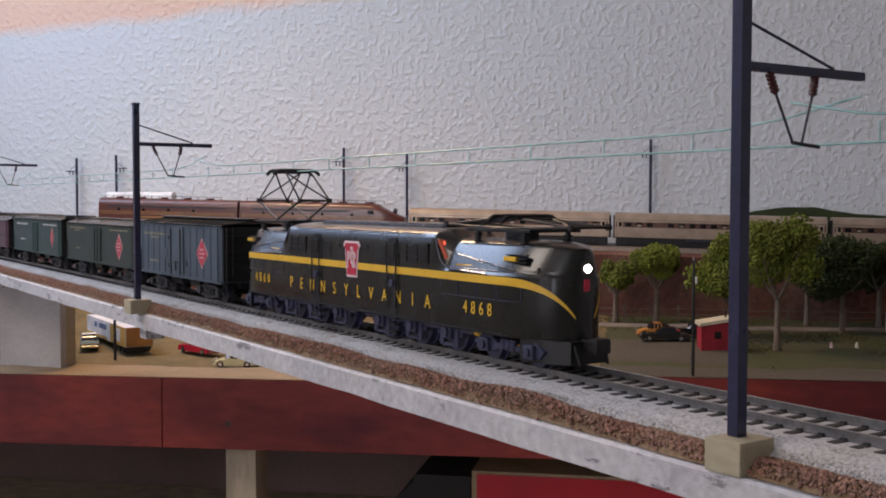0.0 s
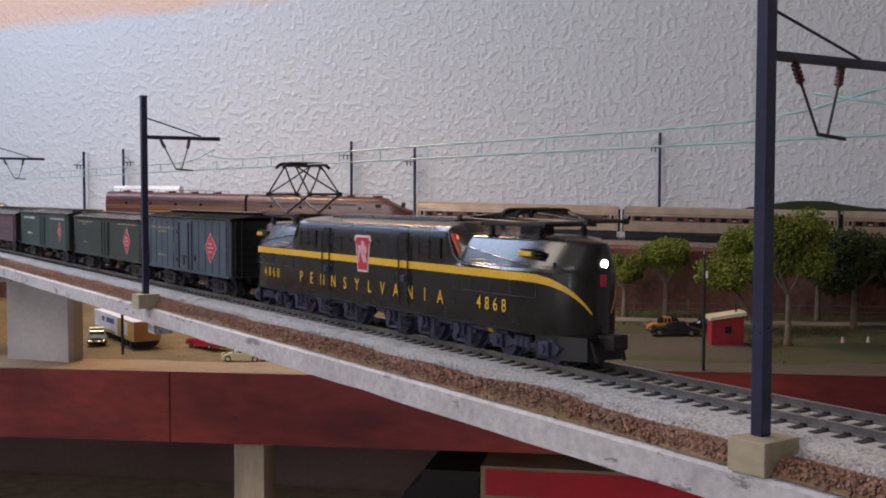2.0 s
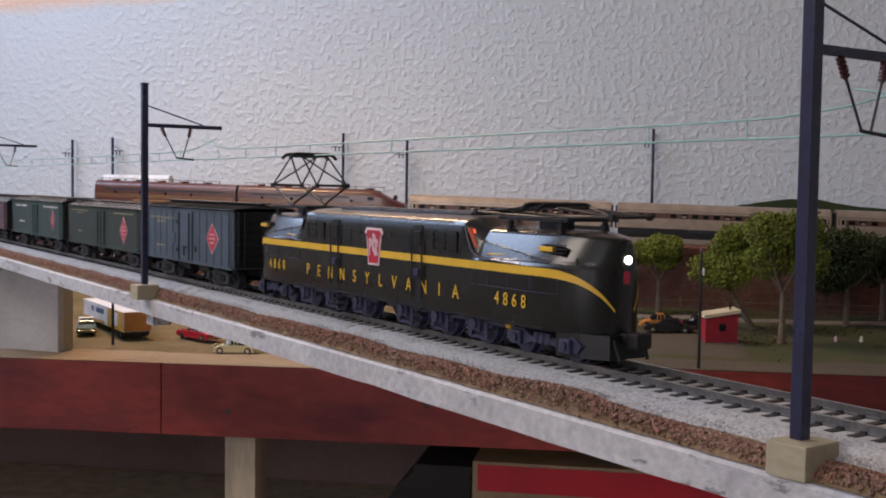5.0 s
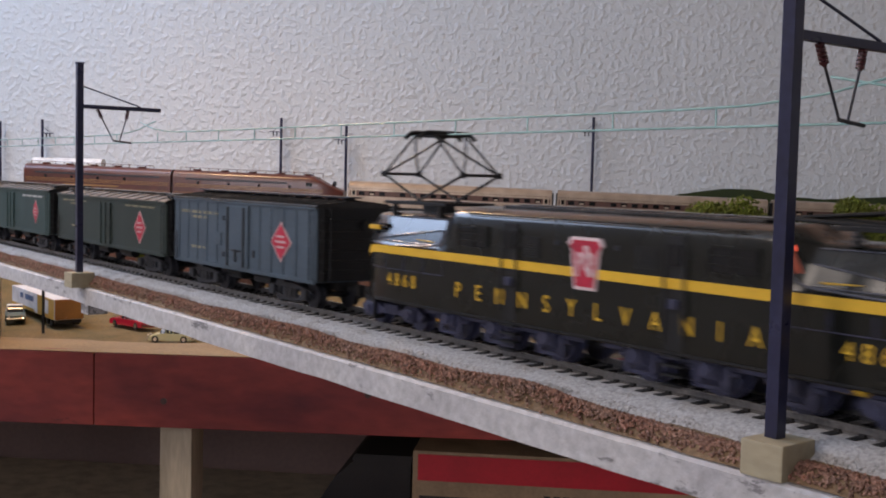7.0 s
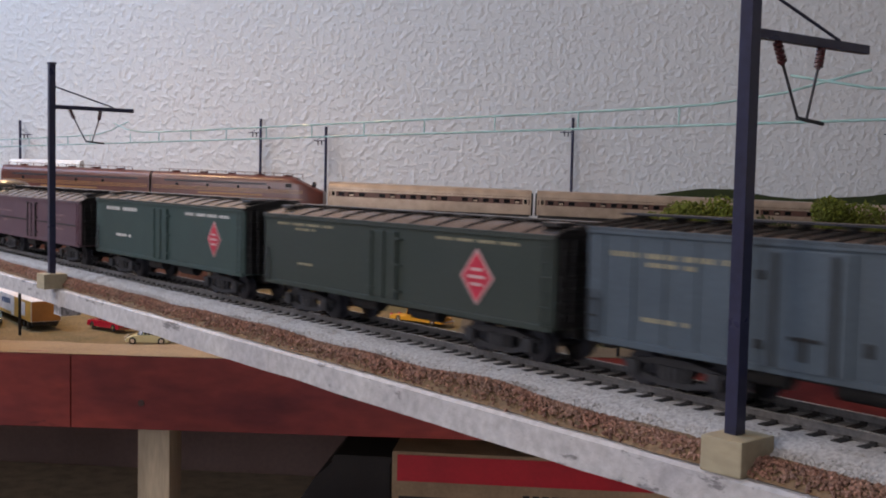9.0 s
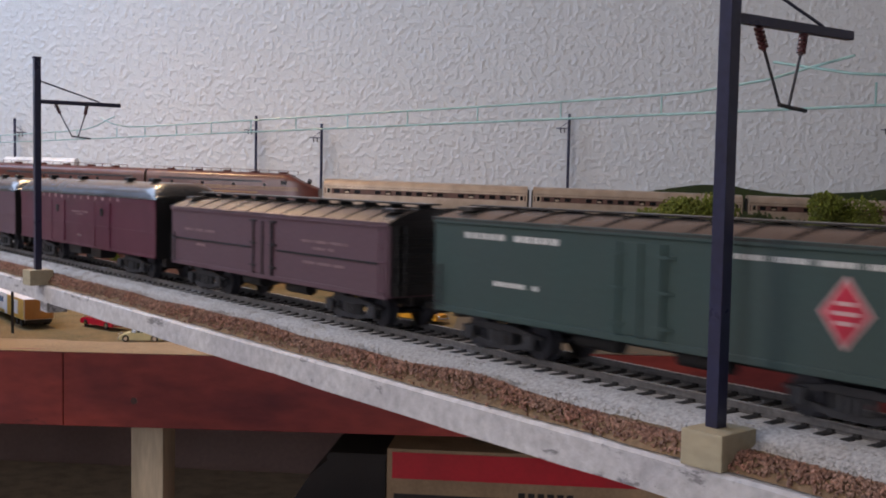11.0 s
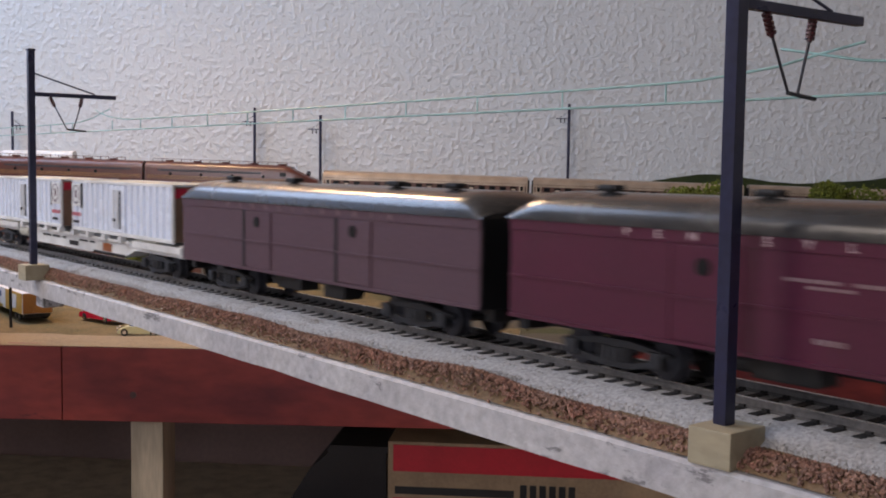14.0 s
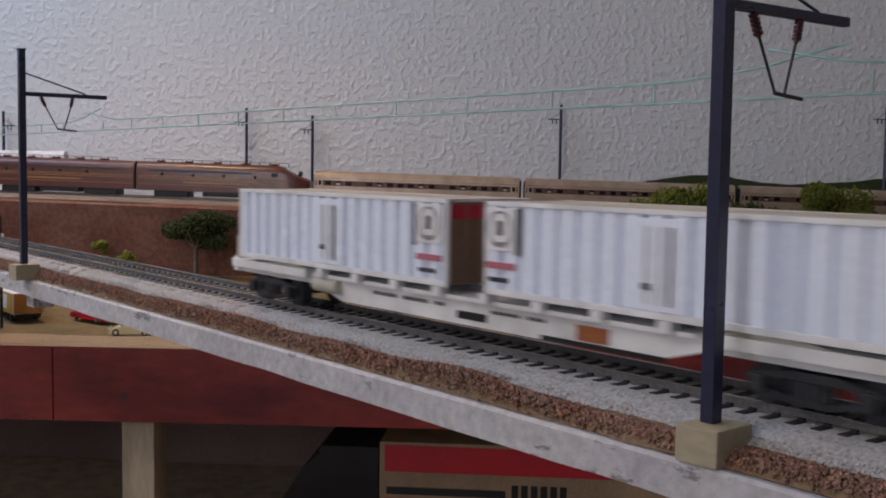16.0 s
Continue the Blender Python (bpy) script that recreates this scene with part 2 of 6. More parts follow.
TERRACE = material("rust_brown_embankment", (0.135, 0.050, 0.032), 0.9, vary=0.25, grain=160, blotch=14, bump=0.5, tint=(0.19, 0.10, 0.07))
STONE_EDGE = material("grey_brown_roadbed", (0.20, 0.16, 0.13), 0.9, vary=0.25, grain=400, blotch=25, bump=0.6)
LEAF = material("green_foam_foliage", (0.145, 0.180, 0.012), 0.9, vary=0.3, grain=600, blotch=45, bump=0.8, tint=(0.10, 0.11, 0.018), each=0.3)
LEAF_DARK = material("dark_green_foam_foliage", (0.032, 0.047, 0.012), 0.9, vary=0.3, grain=600, blotch=45, bump=0.8, tint=(0.045, 0.06, 0.014), each=0.3)
BARK = material("grey_brown_trunk", (0.15, 0.115, 0.085), 0.9, vary=0.25, grain=400, blotch=60, bump=0.5)
STAINLESS = material("stainless_coach_metal", (0.46, 0.36, 0.27), 0.38, metal=0.45, vary=0.06, grain=500, blotch=40, bump=0.04)
COACH_BAND = material("brown_coach_band", (0.11, 0.05, 0.035), 0.45, vary=0.15, grain=500, blotch=60)
DIESEL = material("brown_red_diesel_paint", (0.085, 0.020, 0.012), 0.34, vary=0.1, grain=700, blotch=60, bump=0.03, coat=0.2)
DIESEL_STRIPE = material("buff_diesel_stripe", (0.30, 0.15, 0.045), 0.5, vary=0.1, grain=700, bump=0)
GLASS_DARK = material("dark_window_glass", (0.008, 0.009, 0.011), 0.12, vary=0.1, grain=300, bump=0)
RUBBER = material("black_rubber", (0.012, 0.012, 0.012), 0.85, grain=600)
CHROME = material("chrome", (0.7, 0.7, 0.7), 0.2, metal=1.0, vary=0.03, grain=400, bump=0)
# glow for the added windows, which are out of view
GLOW_PANE = glowing("window_fill_glow", (0.55, 0.72, 1.0), 1.2)
HEADLIGHT = glowing("headlight_glow", (1.0, 0.90, 0.84), 14.0)
MARKER = glowing("red_cab_glow", (1.0, 0.13, 0.07), 1.3)
CAB_GLASS = glowing("orange_cab_glass", (0.30, 0.055, 0.025), 0.35)

# ---- building tools ----


def box(bm, x0, x1, y0, y1, z0, z1, bevel=0.0):
    g = bmesh.ops.create_cube(bm, size=1.0, matrix=Matrix.LocRotScale(((x0 + x1) / 2, (y0 + y1) / 2, (z0 + z1) / 2), None, (abs(x1 - x0), abs(y1 - y0), abs(z1 - z0))))
    if bevel:
        edges = list({e for v in g["verts"] for e in v.link_edges})
        bmesh.ops.bevel(bm, geom=edges, offset=bevel, segments=2, profile=0.7, affect="EDGES")
    return bm


def rod(bm, a, b, r, n=8, r2=None):
    a, b = Vector(a), Vector(b)
    d = b - a
    m = Matrix.Translation((a + b) / 2) @ d.to_track_quat("Z", "Y").to_matrix().to_4x4()
    bmesh.ops.create_cone(bm, cap_ends=True, segments=n, radius1=r, radius2=r if r2 is None else r2, depth=d.length, matrix=m)
    return bm


def prism(bm, outline, axis, a, b):
    """A solid from an outline in the two other axes, from a to b along axis (0 x, 1 y, 2 z)."""
    def place(p, k):
        q = list(p)
        q.insert(axis, k)
        return q
    lo = [bm.verts.new(place(p, a)) for p in outline]
    hi = [bm.verts.new(place(p, b)) for p in outline]
    faces = [bm.faces.new(lo), bm.faces.new(list(reversed(hi)))]
    for i in range(len(outline)):
        j = (i + 1) % len(outline)
        faces.append(bm.faces.new((lo[i], hi[i], hi[j], lo[j])))
    bmesh.ops.recalc_face_normals(bm, faces=faces)
    return bm


def loft(bm, rings, caps=True, closed=True):
    made = [[bm.verts.new(p) for p in ring] for ring in rings]
    n = len(made[0])
    faces = []
    for a, b in zip(made, made[1:]):
        for i in range(n if closed else n - 1):
            j = (i + 1) % n
            faces.append(bm.faces.new((a[i], a[j], b[j], b[i])))
    if caps:
        faces += [bm.faces.new(list(reversed(made[0]))), bm.faces.new(made[-1])]
    bmesh.ops.recalc_face_normals(bm, faces=faces)
    return bm


def mesh_of(name, bm, mat, smooth=None):
    me = bpy.data.meshes.new(name)
    bm.to_mesh(me)
    bm.free()
    me.materials.append(mat)
    if smooth is not None:
        me.shade_smooth()
        me.set_sharp_from_angle(angle=radians(smooth))
    return me


def part(name, bm, mat, parent=None, label="", m=None, smooth=None):
    """One bmesh as one object, under a thing or a part of it."""
    ob = new(name, mesh_of(name, bm, mat, smooth))
    if parent is not None:
        ob.parent = parent
    if m is not None:
        ob.matrix_basis = m
    if label:
        tagged(ob, label)
    return ob


def thing(name, label, category, m=None, group=""):
    ob = new(name)
    ob.empty_display_size = 0.01
    if m is not None:
        ob.matrix_basis = m
    return tagged(ob, label, category, group)


def B():
    return bmesh.new()


def lettering(text, size, mat, parent, m, name="lettering", squeeze=1.0):
    """Raised letters from the built-in font, standing in the local xz plane towards -y."""
    cu = bpy.data.curves.new(name, "FONT")
    cu.body, cu.size, cu.extrude, cu.align_x = text, size, 0.00008, "CENTER"
    tmp = bpy.data.objects.new(name, cu)
    scene.collection.objects.link(tmp)
    bpy.context.view_layer.update()
    me = bpy.data.meshes.new_from_object(tmp.evaluated_get(bpy.context.evaluated_depsgraph_get()))
    bpy.data.objects.remove(tmp)
    me.materials.clear()
    me.materials.append(mat)
    me.transform(Matrix.Diagonal((squeeze, 1, 1, 1)))
    ob = new(name, me)
    ob.parent = parent
    ob.matrix_basis = m @ pose(0, 0, 0, 90)
    return ob


def bars(parent, mat, x0, x1, y, z, h, count, name="lettering"):
    """Unreadable writing: a row of small bars on a side at y."""
    bm = B()
    w = (x1 - x0) / count
    for i in range(count):
        if count > 4 and i % 6 == 5:
            continue
        box(bm, x0 + w * i, x0 + w * (i + 0.72), y - 0.00012, y + 0.0002, z, z + h)
    return part(name, bm, mat, parent)


# ---- the room ----
FLOOR_Z, CEIL_Z = -1.15, 1.25
U0, U1, V0, V1 = -1.64, 1.95, -2.2, 1.25


def room():
    def wall(name, u0, u1, v0, v1, label, mat):
        ob = part(name, box(B(), u0, u1, v0, v1, FLOOR_Z, CEIL_Z), mat, m=bench_pose(0, 0, 0))
        return tagged(ob, label, "wall", kind="structure")
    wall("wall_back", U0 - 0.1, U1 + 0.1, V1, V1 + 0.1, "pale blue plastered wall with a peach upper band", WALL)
    wall("wall_right", U1, U1 + 0.1, V0 - 0.1, V1, "tan end wall of the room", PLAIN_WALL)
    # the two walls with added, unseen window openings, in the plane's own a (along) and z
    def pierced(name, label, opening, a0, a1, hole, hz, m):
        bm = B()
        box(bm, a0, hole[0], -0.1, 0, FLOOR_Z, CEIL_Z)
        box(bm, hole[1], a1, -0.1, 0, FLOOR_Z, CEIL_Z)
        box(bm, *hole, -0.1, 0, FLOOR_Z, hz[0])
        box(bm, *hole, -0.1, 0, hz[1], CEIL_Z)
        tagged(part(name, bm, PLAIN_WALL, m=m), label, "wall", kind="structure")
        win = tagged(thing(opening, "added white framed window, out of view, with a glowing pane", "window", m), kind="structure")
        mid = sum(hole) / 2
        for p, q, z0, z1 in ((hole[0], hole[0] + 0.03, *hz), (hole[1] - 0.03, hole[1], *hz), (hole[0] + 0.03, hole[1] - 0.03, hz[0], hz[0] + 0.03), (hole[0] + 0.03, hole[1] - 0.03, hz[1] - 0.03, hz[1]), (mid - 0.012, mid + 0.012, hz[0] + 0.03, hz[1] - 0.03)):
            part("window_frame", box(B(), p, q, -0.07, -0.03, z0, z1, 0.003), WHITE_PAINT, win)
        part("glow_pane", box(B(), hole[0] + 0.001, hole[1] - 0.001, -0.09, -0.08, hz[0] + 0.001, hz[1] - 0.001), GLOW_PANE, win, "added pale blue glow in the pane")
    pierced("wall_left", "tan side wall with an added window", "added_window_1", -V1, -V0 + 0.1, (-1.17, -0.15), (0.25, 1.07), bench_pose(U0, 0, 0, -90))
    pierced("wall_front", "tan wall with an added window behind the viewer", "added_window_2", U0, U1, (-1.44, -0.56), (0.10, 0.82), bench_pose(0, V0, 0))
    tagged(part("floor", box(B(), U0, U1, V0, V1, FLOOR_Z - 0.05, FLOOR_Z), CARPET, m=bench_pose(0, 0, 0)), "brown carpeted floor of the train room", "floor", kind="structure")
    tagged(part("ceiling", box(B(), U0 - 0.1, U1 + 0.1, V0 - 0.1, V1 + 0.1, CEIL_Z, CEIL_Z + 0.05), CEILING, m=bench_pose(0, 0, 0)), "cream painted ceiling", "ceiling", kind="structure")


room()

# ---- benchwork ----
GROUND = -0.12


def ground_z(u, v):
    rise = max(0.0, v - 0.62)
    return GROUND + 0.035 * rise + 0.0022 * noise.noise((u * 14, v * 14, 0)) + 0.0008 * noise.noise((u * 60, v * 60, 3))


STEP_U = 0.141  # where the edge of the layout steps back


def edge_v(u):
    """The front edge of the layout, a little askew to the wall."""
    return 0.4885 + 0.055 * u if u < STEP_U else 0.5593 + 0.045 * u


def sheet_z(u, v):
    k = min(1.0, max(0.0, (v - edge_v(u) - 0.006) / 0.03))
    return (GROUND + 0.0006) * (1 - k) + ground_z(u, v) * k


def benchwork():
    # lower ground, two sheets that meet at the step of the board's edge
    spans = ((-1.35, STEP_U - 0.0005), (STEP_U, 1.6))
    for a, b in spans:
        bm = B()
        nu, nv = int((b - a) * 60), 60
        us = [a + (b - a) * i / nu for i in range(nu + 1)]
        grid = []
        for u in us:
            e = edge_v(u) + 0.0006
            grid.append([bm.verts.new((u, v, sheet_z(u, v))) for v in [e + (1.24 - e) * (j / nv) ** 1.15 for j in range(nv + 1)]])
        for p, q in zip(grid, grid[1:]):
            for j in range(nv):
                bm.faces.new((p[j], q[j], q[j + 1], p[j + 1]))
        tagged(part("ground", bm, SANDY_GRASS if a < 0 else GRASS, m=bench_pose(0, 0, 0), smooth=60), "brown and olive scenic ground foam" if a < 0 else "brownish green scenic ground foam", "ground", kind="structure")
        # bare earth along the front edge, coloured darker on the right for the weaker light there
        mat, text = (EARTH_ROAD, "sandy dirt road along the layout's edge") if a < 0 else (DIM_YARD, "packed earth along the layout's edge, dim light put into its colour")
        bm = B()
        rows = []
        for u in us:
            w = (0.088 if a < 0 else 0.075) + 0.014 * noise.noise((u * 6, 0, 7)) + 0.006 * noise.noise((u * 31, 0, 7))
            e = edge_v(u)
            rows.append([bm.verts.new((u, e + w * k / 8, sheet_z(u, e + w * k / 8) + (0.0012 if k < 8 else -0.001))) for k in range(9)])
        for p, q in zip(rows, rows[1:]):
            for k in range(8):
                bm.faces.new((p[k], q[k], q[k + 1], p[k + 1]))
        tagged(part("road", bm, mat, m=bench_pose(0, 0, 0), smooth=60), text, "road", kind="structure")
    # red fascia boards
    for u0, u1 in ((-1.35, -0.2818), (-0.2810, STEP_U - 0.0005), (STEP_U, 1.6)):
        bm = B()
        prism(bm, [(u0, edge_v(u0)), (u1, edge_v(u1 - 1e-5)), (u1, edge_v(u1 - 1e-5) + 0.019), (u0, edge_v(u0) + 0.019)], 2, -0.1885, -0.1188)
        bmesh.ops.bevel(bm, geom=bm.edges[:], offset=0.0012, segments=2, profile=0.7, affect="EDGES")
        tagged(part("fascia_board", bm, RED_BOARD, m=bench_pose(0, 0, 0)), "red-stained wooden fascia board with knots", "board", "fascia boards")
    for u, z in ((-0.214, -0.163), (-0.02, -0.150)):
        v = edge_v(u)
        tagged(part("board_knot", rod(B(), (u, v + 0.0005, z), (u, v - 0.0005, z), 0.0032, 14), KNOT, m=bench_pose(0, 0, 0)), "dark knot in the red board", "knot", "board knots")
    # board under the scenery
    for u0, u1, v0 in ((-1.35, STEP_U - 0.001, 0.522), (STEP_U, 1.6, 0.655)):
        tagged(part("bench_top", box(B(), u0, u1, v0, 1.24, -0.15, -0.1265), RAW_WOOD, m=bench_pose(0, 0, 0)), "plywood top under the scenery", "bench top", kind="structure")
    for u, v in ((-0.2356, 0.525), (-0.95, 0.525), (0.8, 0.66)):
        tagged(part("bench_leg", box(B(), u, u + 0.0325, v, v + 0.036, FLOOR_Z, -0.151, 0.0015), RAW_WOOD, m=bench_pose(0, 0, 0)), "pale pine leg carrying the bench", "leg", "bench legs")
    # embankment of the back line
    bm = B()
    prof = [(1.028, -0.125), (1.020, -0.03), (1.018, -0.016), (1.023, -0.0115), (1.24, -0.0115), (1.24, -0.125)]
    stations = []
    for i in range(61):
        u = -0.85 + 2.45 * i / 60
        g = -0.02 * u
        stations.append([(u, v + (0.004 * noise.noise((u * 9, z * 20, 1)) if v < 1.1 else 0), z if z < -0.1 else z + g) for v, z in prof])
    loft(bm, stations)
    tagged(part("embankment", bm, TERRACE, m=bench_pose(0, 0, 0)), "rust-brown retaining embankment of the rear line", "embankment", kind="structure")
    bm = B()
    loft(bm, [[(u, 1.022, -0.011 - 0.02 * u), (u, 1.03, -0.0065 - 0.02 * u), (u, 1.20, -0.0065 - 0.02 * u), (u, 1.21, -0.011 - 0.02 * u)] for u in (-0.85, 0.3, 1.6)])
    tagged(part("roadbed", bm, STONE_EDGE, m=bench_pose(0, 0, 0)), "grey-brown roadbed of the rear line", "roadbed", kind="structure")


benchwork()

# ---- the bridge ----
X0, X1 = -1.55, 2.05
EDGE, DECK_T, DECK_B = -0.036, -0.0102, -0.0192
BED = -0.0078  # level of the ballast foot


def bridge():
    bm = B()
    top = []
    n = 240
    for i in range(n + 1):
        x = X0 + (X1 - X0) * i / n
        w = 0.0006 * noise.noise((x * 25, 0, 0))
        top.append([(x, EDGE + w, DECK_B + 0.0005 * noise.noise((x * 30, 5, 0))), (x, EDGE + 0.0004 * noise.noise((x * 40, 2, 0)), DECK_T - 0.0008), (x, EDGE + 0.0009, DECK_T), (x, 0.036, DECK_T), (x, 0.036, DECK_B)])
    loft(bm, top)
    tagged(part("bridge_deck", bm, DECK_PAINT), "worn white-painted plywood bridge deck", "bridge", kind="structure")
    # gravel bed and sandy strips on the deck
    bm = B()
    rings = []
    for i in range(n * 2 + 1):
        x = X0 + (X1 - X0) * i / (n * 2)
        h = 0.0012 * noise.noise((x * 30, 0, 9)) + 0.0008 * noise.noise((x * 90, 0, 9))
        rings.append([(x, EDGE + 0.0022 + 0.0012 * noise.noise((x * 55, 1, 4)), DECK_T + 0.0003), (x, EDGE + 0.0055, BED + 0.0004 + h), (x, EDGE + 0.009, BED + 0.0012 + h), (x, -0.020, BED + 0.002)])
    loft(bm, rings, caps=False, closed=False)
    tagged(part("gravel_bed", bm, DIRT, smooth=60), "brown dirt strip beside the ballast", "gravel", kind="stuff")
    bm = B()
    loft(bm, [[(x, 0.0195, BED + 0.0005), (x, 0.026, BED + 0.002), (x, 0.0345, DECK_T + 0.0003)] for x in (X0, 0.2, X1)], caps=False, closed=False)
    tagged(part("gravel_bed", bm, DIRT, smooth=60), "brown dirt strip beside the ballast", "gravel", kind="stuff")
    # ballast
    bm = B()
    rings = []
    for i in range(n * 3 + 1):
        x = X0 + (X1 - X0) * i / (n * 3)
        e = 0.0011 * noise.noise((x * 45, 0, 2)) + 0.0006 * noise.noise((x * 160, 0, 2))
        f = 0.0006 * noise.noise((x * 120, 4, 2))
        rings.append([(x, -0.0262 + e, BED - 0.0004), (x, -0.0248 + e, BED + 0.0016), (x, -0.0205 + f, -0.0038 + f), (x, -0.0162, -0.0024 + f * 0.5), (x, 0.0, -0.0026), (x, 0.0162, -0.0024 + f * 0.5), (x, 0.0205 + f, -0.0042), (x, 0.0258 + e, BED - 0.0004)])
    loft(bm, rings, caps=False, closed=False)
    tagged(part("ballast_bed", bm, BALLAST, smooth=50), "pale grey granular ballast under the track", "ballast", kind="stuff")
    # pier under the deck
    pier = thing("bridge_pier", "grey-painted board pier under the bridge deck", "pier", bench_pose(-0.450, 0.517, 0))
    part("pier_front", box(B(), -0.034, 0.036, 0, 0.012, GROUND - 0.003, DECK_B, 0.001), DECK_GREY, pier)
    part("pier_edge", box(B(), -0.032, 0.0345, 0.0122, 0.034, GROUND - 0.003, DECK_B, 0.001), BLOCK, pier)


def stones(name, label, mat, count, x0, x1, place, size):
    """Loose stones as small uneven lumps, in one mesh."""
    rnd = random.Random(len(name) * 7 + count)
    rng = np.random.default_rng(count)
    base = np.array(((1, 0, 0), (-1, 0, 0), (0, 1, 0), (0, -1, 0), (0, 0, 1), (0, 0, -1)), float)
    tri = np.array(((0, 2, 4), (2, 1, 4), (1, 3, 4), (3, 0, 4), (2, 0, 5), (1, 2, 5), (3, 1, 5), (0, 3, 5)))
    spots = np.array([place(rnd.uniform(x0, x1), rnd) for _ in range(count)])
    turn, _ = np.linalg.qr(rng.normal(size=(count, 3, 3)))
    lump = base[None] * (size * rng.uniform(0.55, 1.35, (count, 1, 1)) * rng.uniform(0.6, 1.2, (count, 6, 1)))
    verts = (np.einsum("kij,knj->kni", turn, lump) + spots[:, None]).reshape(-1, 3)
    faces = (tri[None] + 6 * np.arange(count)[:, None, None]).reshape(-1, 3)
    me = bpy.data.meshes.new(name)
    me.from_pydata(verts.tolist(), [], faces.tolist())
    me.materials.append(mat)
    return tagged(new(name, me), label, name.split("_")[0], kind="stuff")


def on_ballast(x, rnd):
    k = rnd.random()
    if k < 0.72:
        f = rnd.random()
        return (x, -0.0262 + 0.0092 * f, BED + 0.0004 + 0.0046 * f ** 0.75)
    if k < 0.9:
        return (x, rnd.uniform(-0.0165, 0.0165), -0.0026)
    f = rnd.random()
    return (x, 0.0262 - 0.009 * f, BED + 0.0004 + 0.0046 * f ** 0.75)


def on_gravel(x, rnd):
    f = rnd.betavariate(2.2, 1.8)
    y = EDGE + 0.0018 + 0.0090 * f
    lump = 0.5 + 0.8 * noise.noise((x * 22, 0, 11))
    h = 0.0022 * math.sin(math.pi * min(1, f)) * max(0.0, lump + 0.4)
    if x > 0.262:
        h *= max(0.15, 1 - (x - 0.262) / 0.05)
    slope = DECK_T + 0.0006 + (BED + 0.0006 - DECK_T) * min(1.0, f * 1.9)
    return (x, y, slope + h)


def track():
    tr = thing("track", "black plastic-tie model track with steel rails on ballast", "track")
    for s in (-1, 1):
        y = s * 0.00865
        bm = B()
        prism(bm, [(y - 0.0011, -0.0025), (y + 0.0011, -0.0025), (y + 0.0011, -0.0021), (y + 0.0003, -0.0018), (y + 0.0003, -0.0008), (y + 0.00045, -0.0006), (y + 0.00045, -0.00012), (y - 0.00045, -0.00012), (y - 0.00045, -0.0006), (y - 0.0003, -0.0008), (y - 0.0003, -0.0018), (y - 0.0011, -0.0021)], 0, X0, X1)
        rail = part("rail", bm, RAIL, tr)
        part("rail_head", box(B(), X0, X1, y - 0.00045, y + 0.00045, -0.00012, 0.0, 0), RAIL_TOP, rail, "shiny worn rail head")
    bm = B()
    box(bm, -0.0013, 0.0013, -0.0148, 0.0148, -0.0042, -0.0022, 0.0002)
    for s in (-1, 1):
        for d in (-1, 1):
            box(bm, -0.0008, 0.0008, s * 0.00865 + d * 0.0013 - 0.0005, s * 0.00865 + d * 0.0013 + 0.0005, -0.0024, -0.0017)
    me = mesh_of("tie", bm, TIE)
    pitch = 0.0066
    k = 0
    rest = []
    x = X0 + 0.003
    while x < X1:
        if -0.95 < x < 1.02:
            ob = new("tie", me)
            ob.parent = tr
            ob.location = (x, 0, 0)
        else:
            rest.append(x)
        x += pitch
    bm = B()
    for x in rest:
        box(bm, x - 0.0013, x + 0.0013, -0.0152, 0.0152, -0.0042, -0.0023)
    tagged(part("far_ties", bm, TIE, tr), kind="stuff")


bridge()
stones("ballast_stones", "loose pale grey ballast stones", BALLAST, 62000, -0.75, 0.62, on_ballast, 0.00040)
stones("gravel_stones", "loose brown and tan gravel stones", GRAVEL, 34000, -0.75, 0.62, on_gravel, 0.00056)
track()

# ---- catenary ----
POLES = [0.3375, -0.1175, -0.5721, -1.0267, 0.7917]


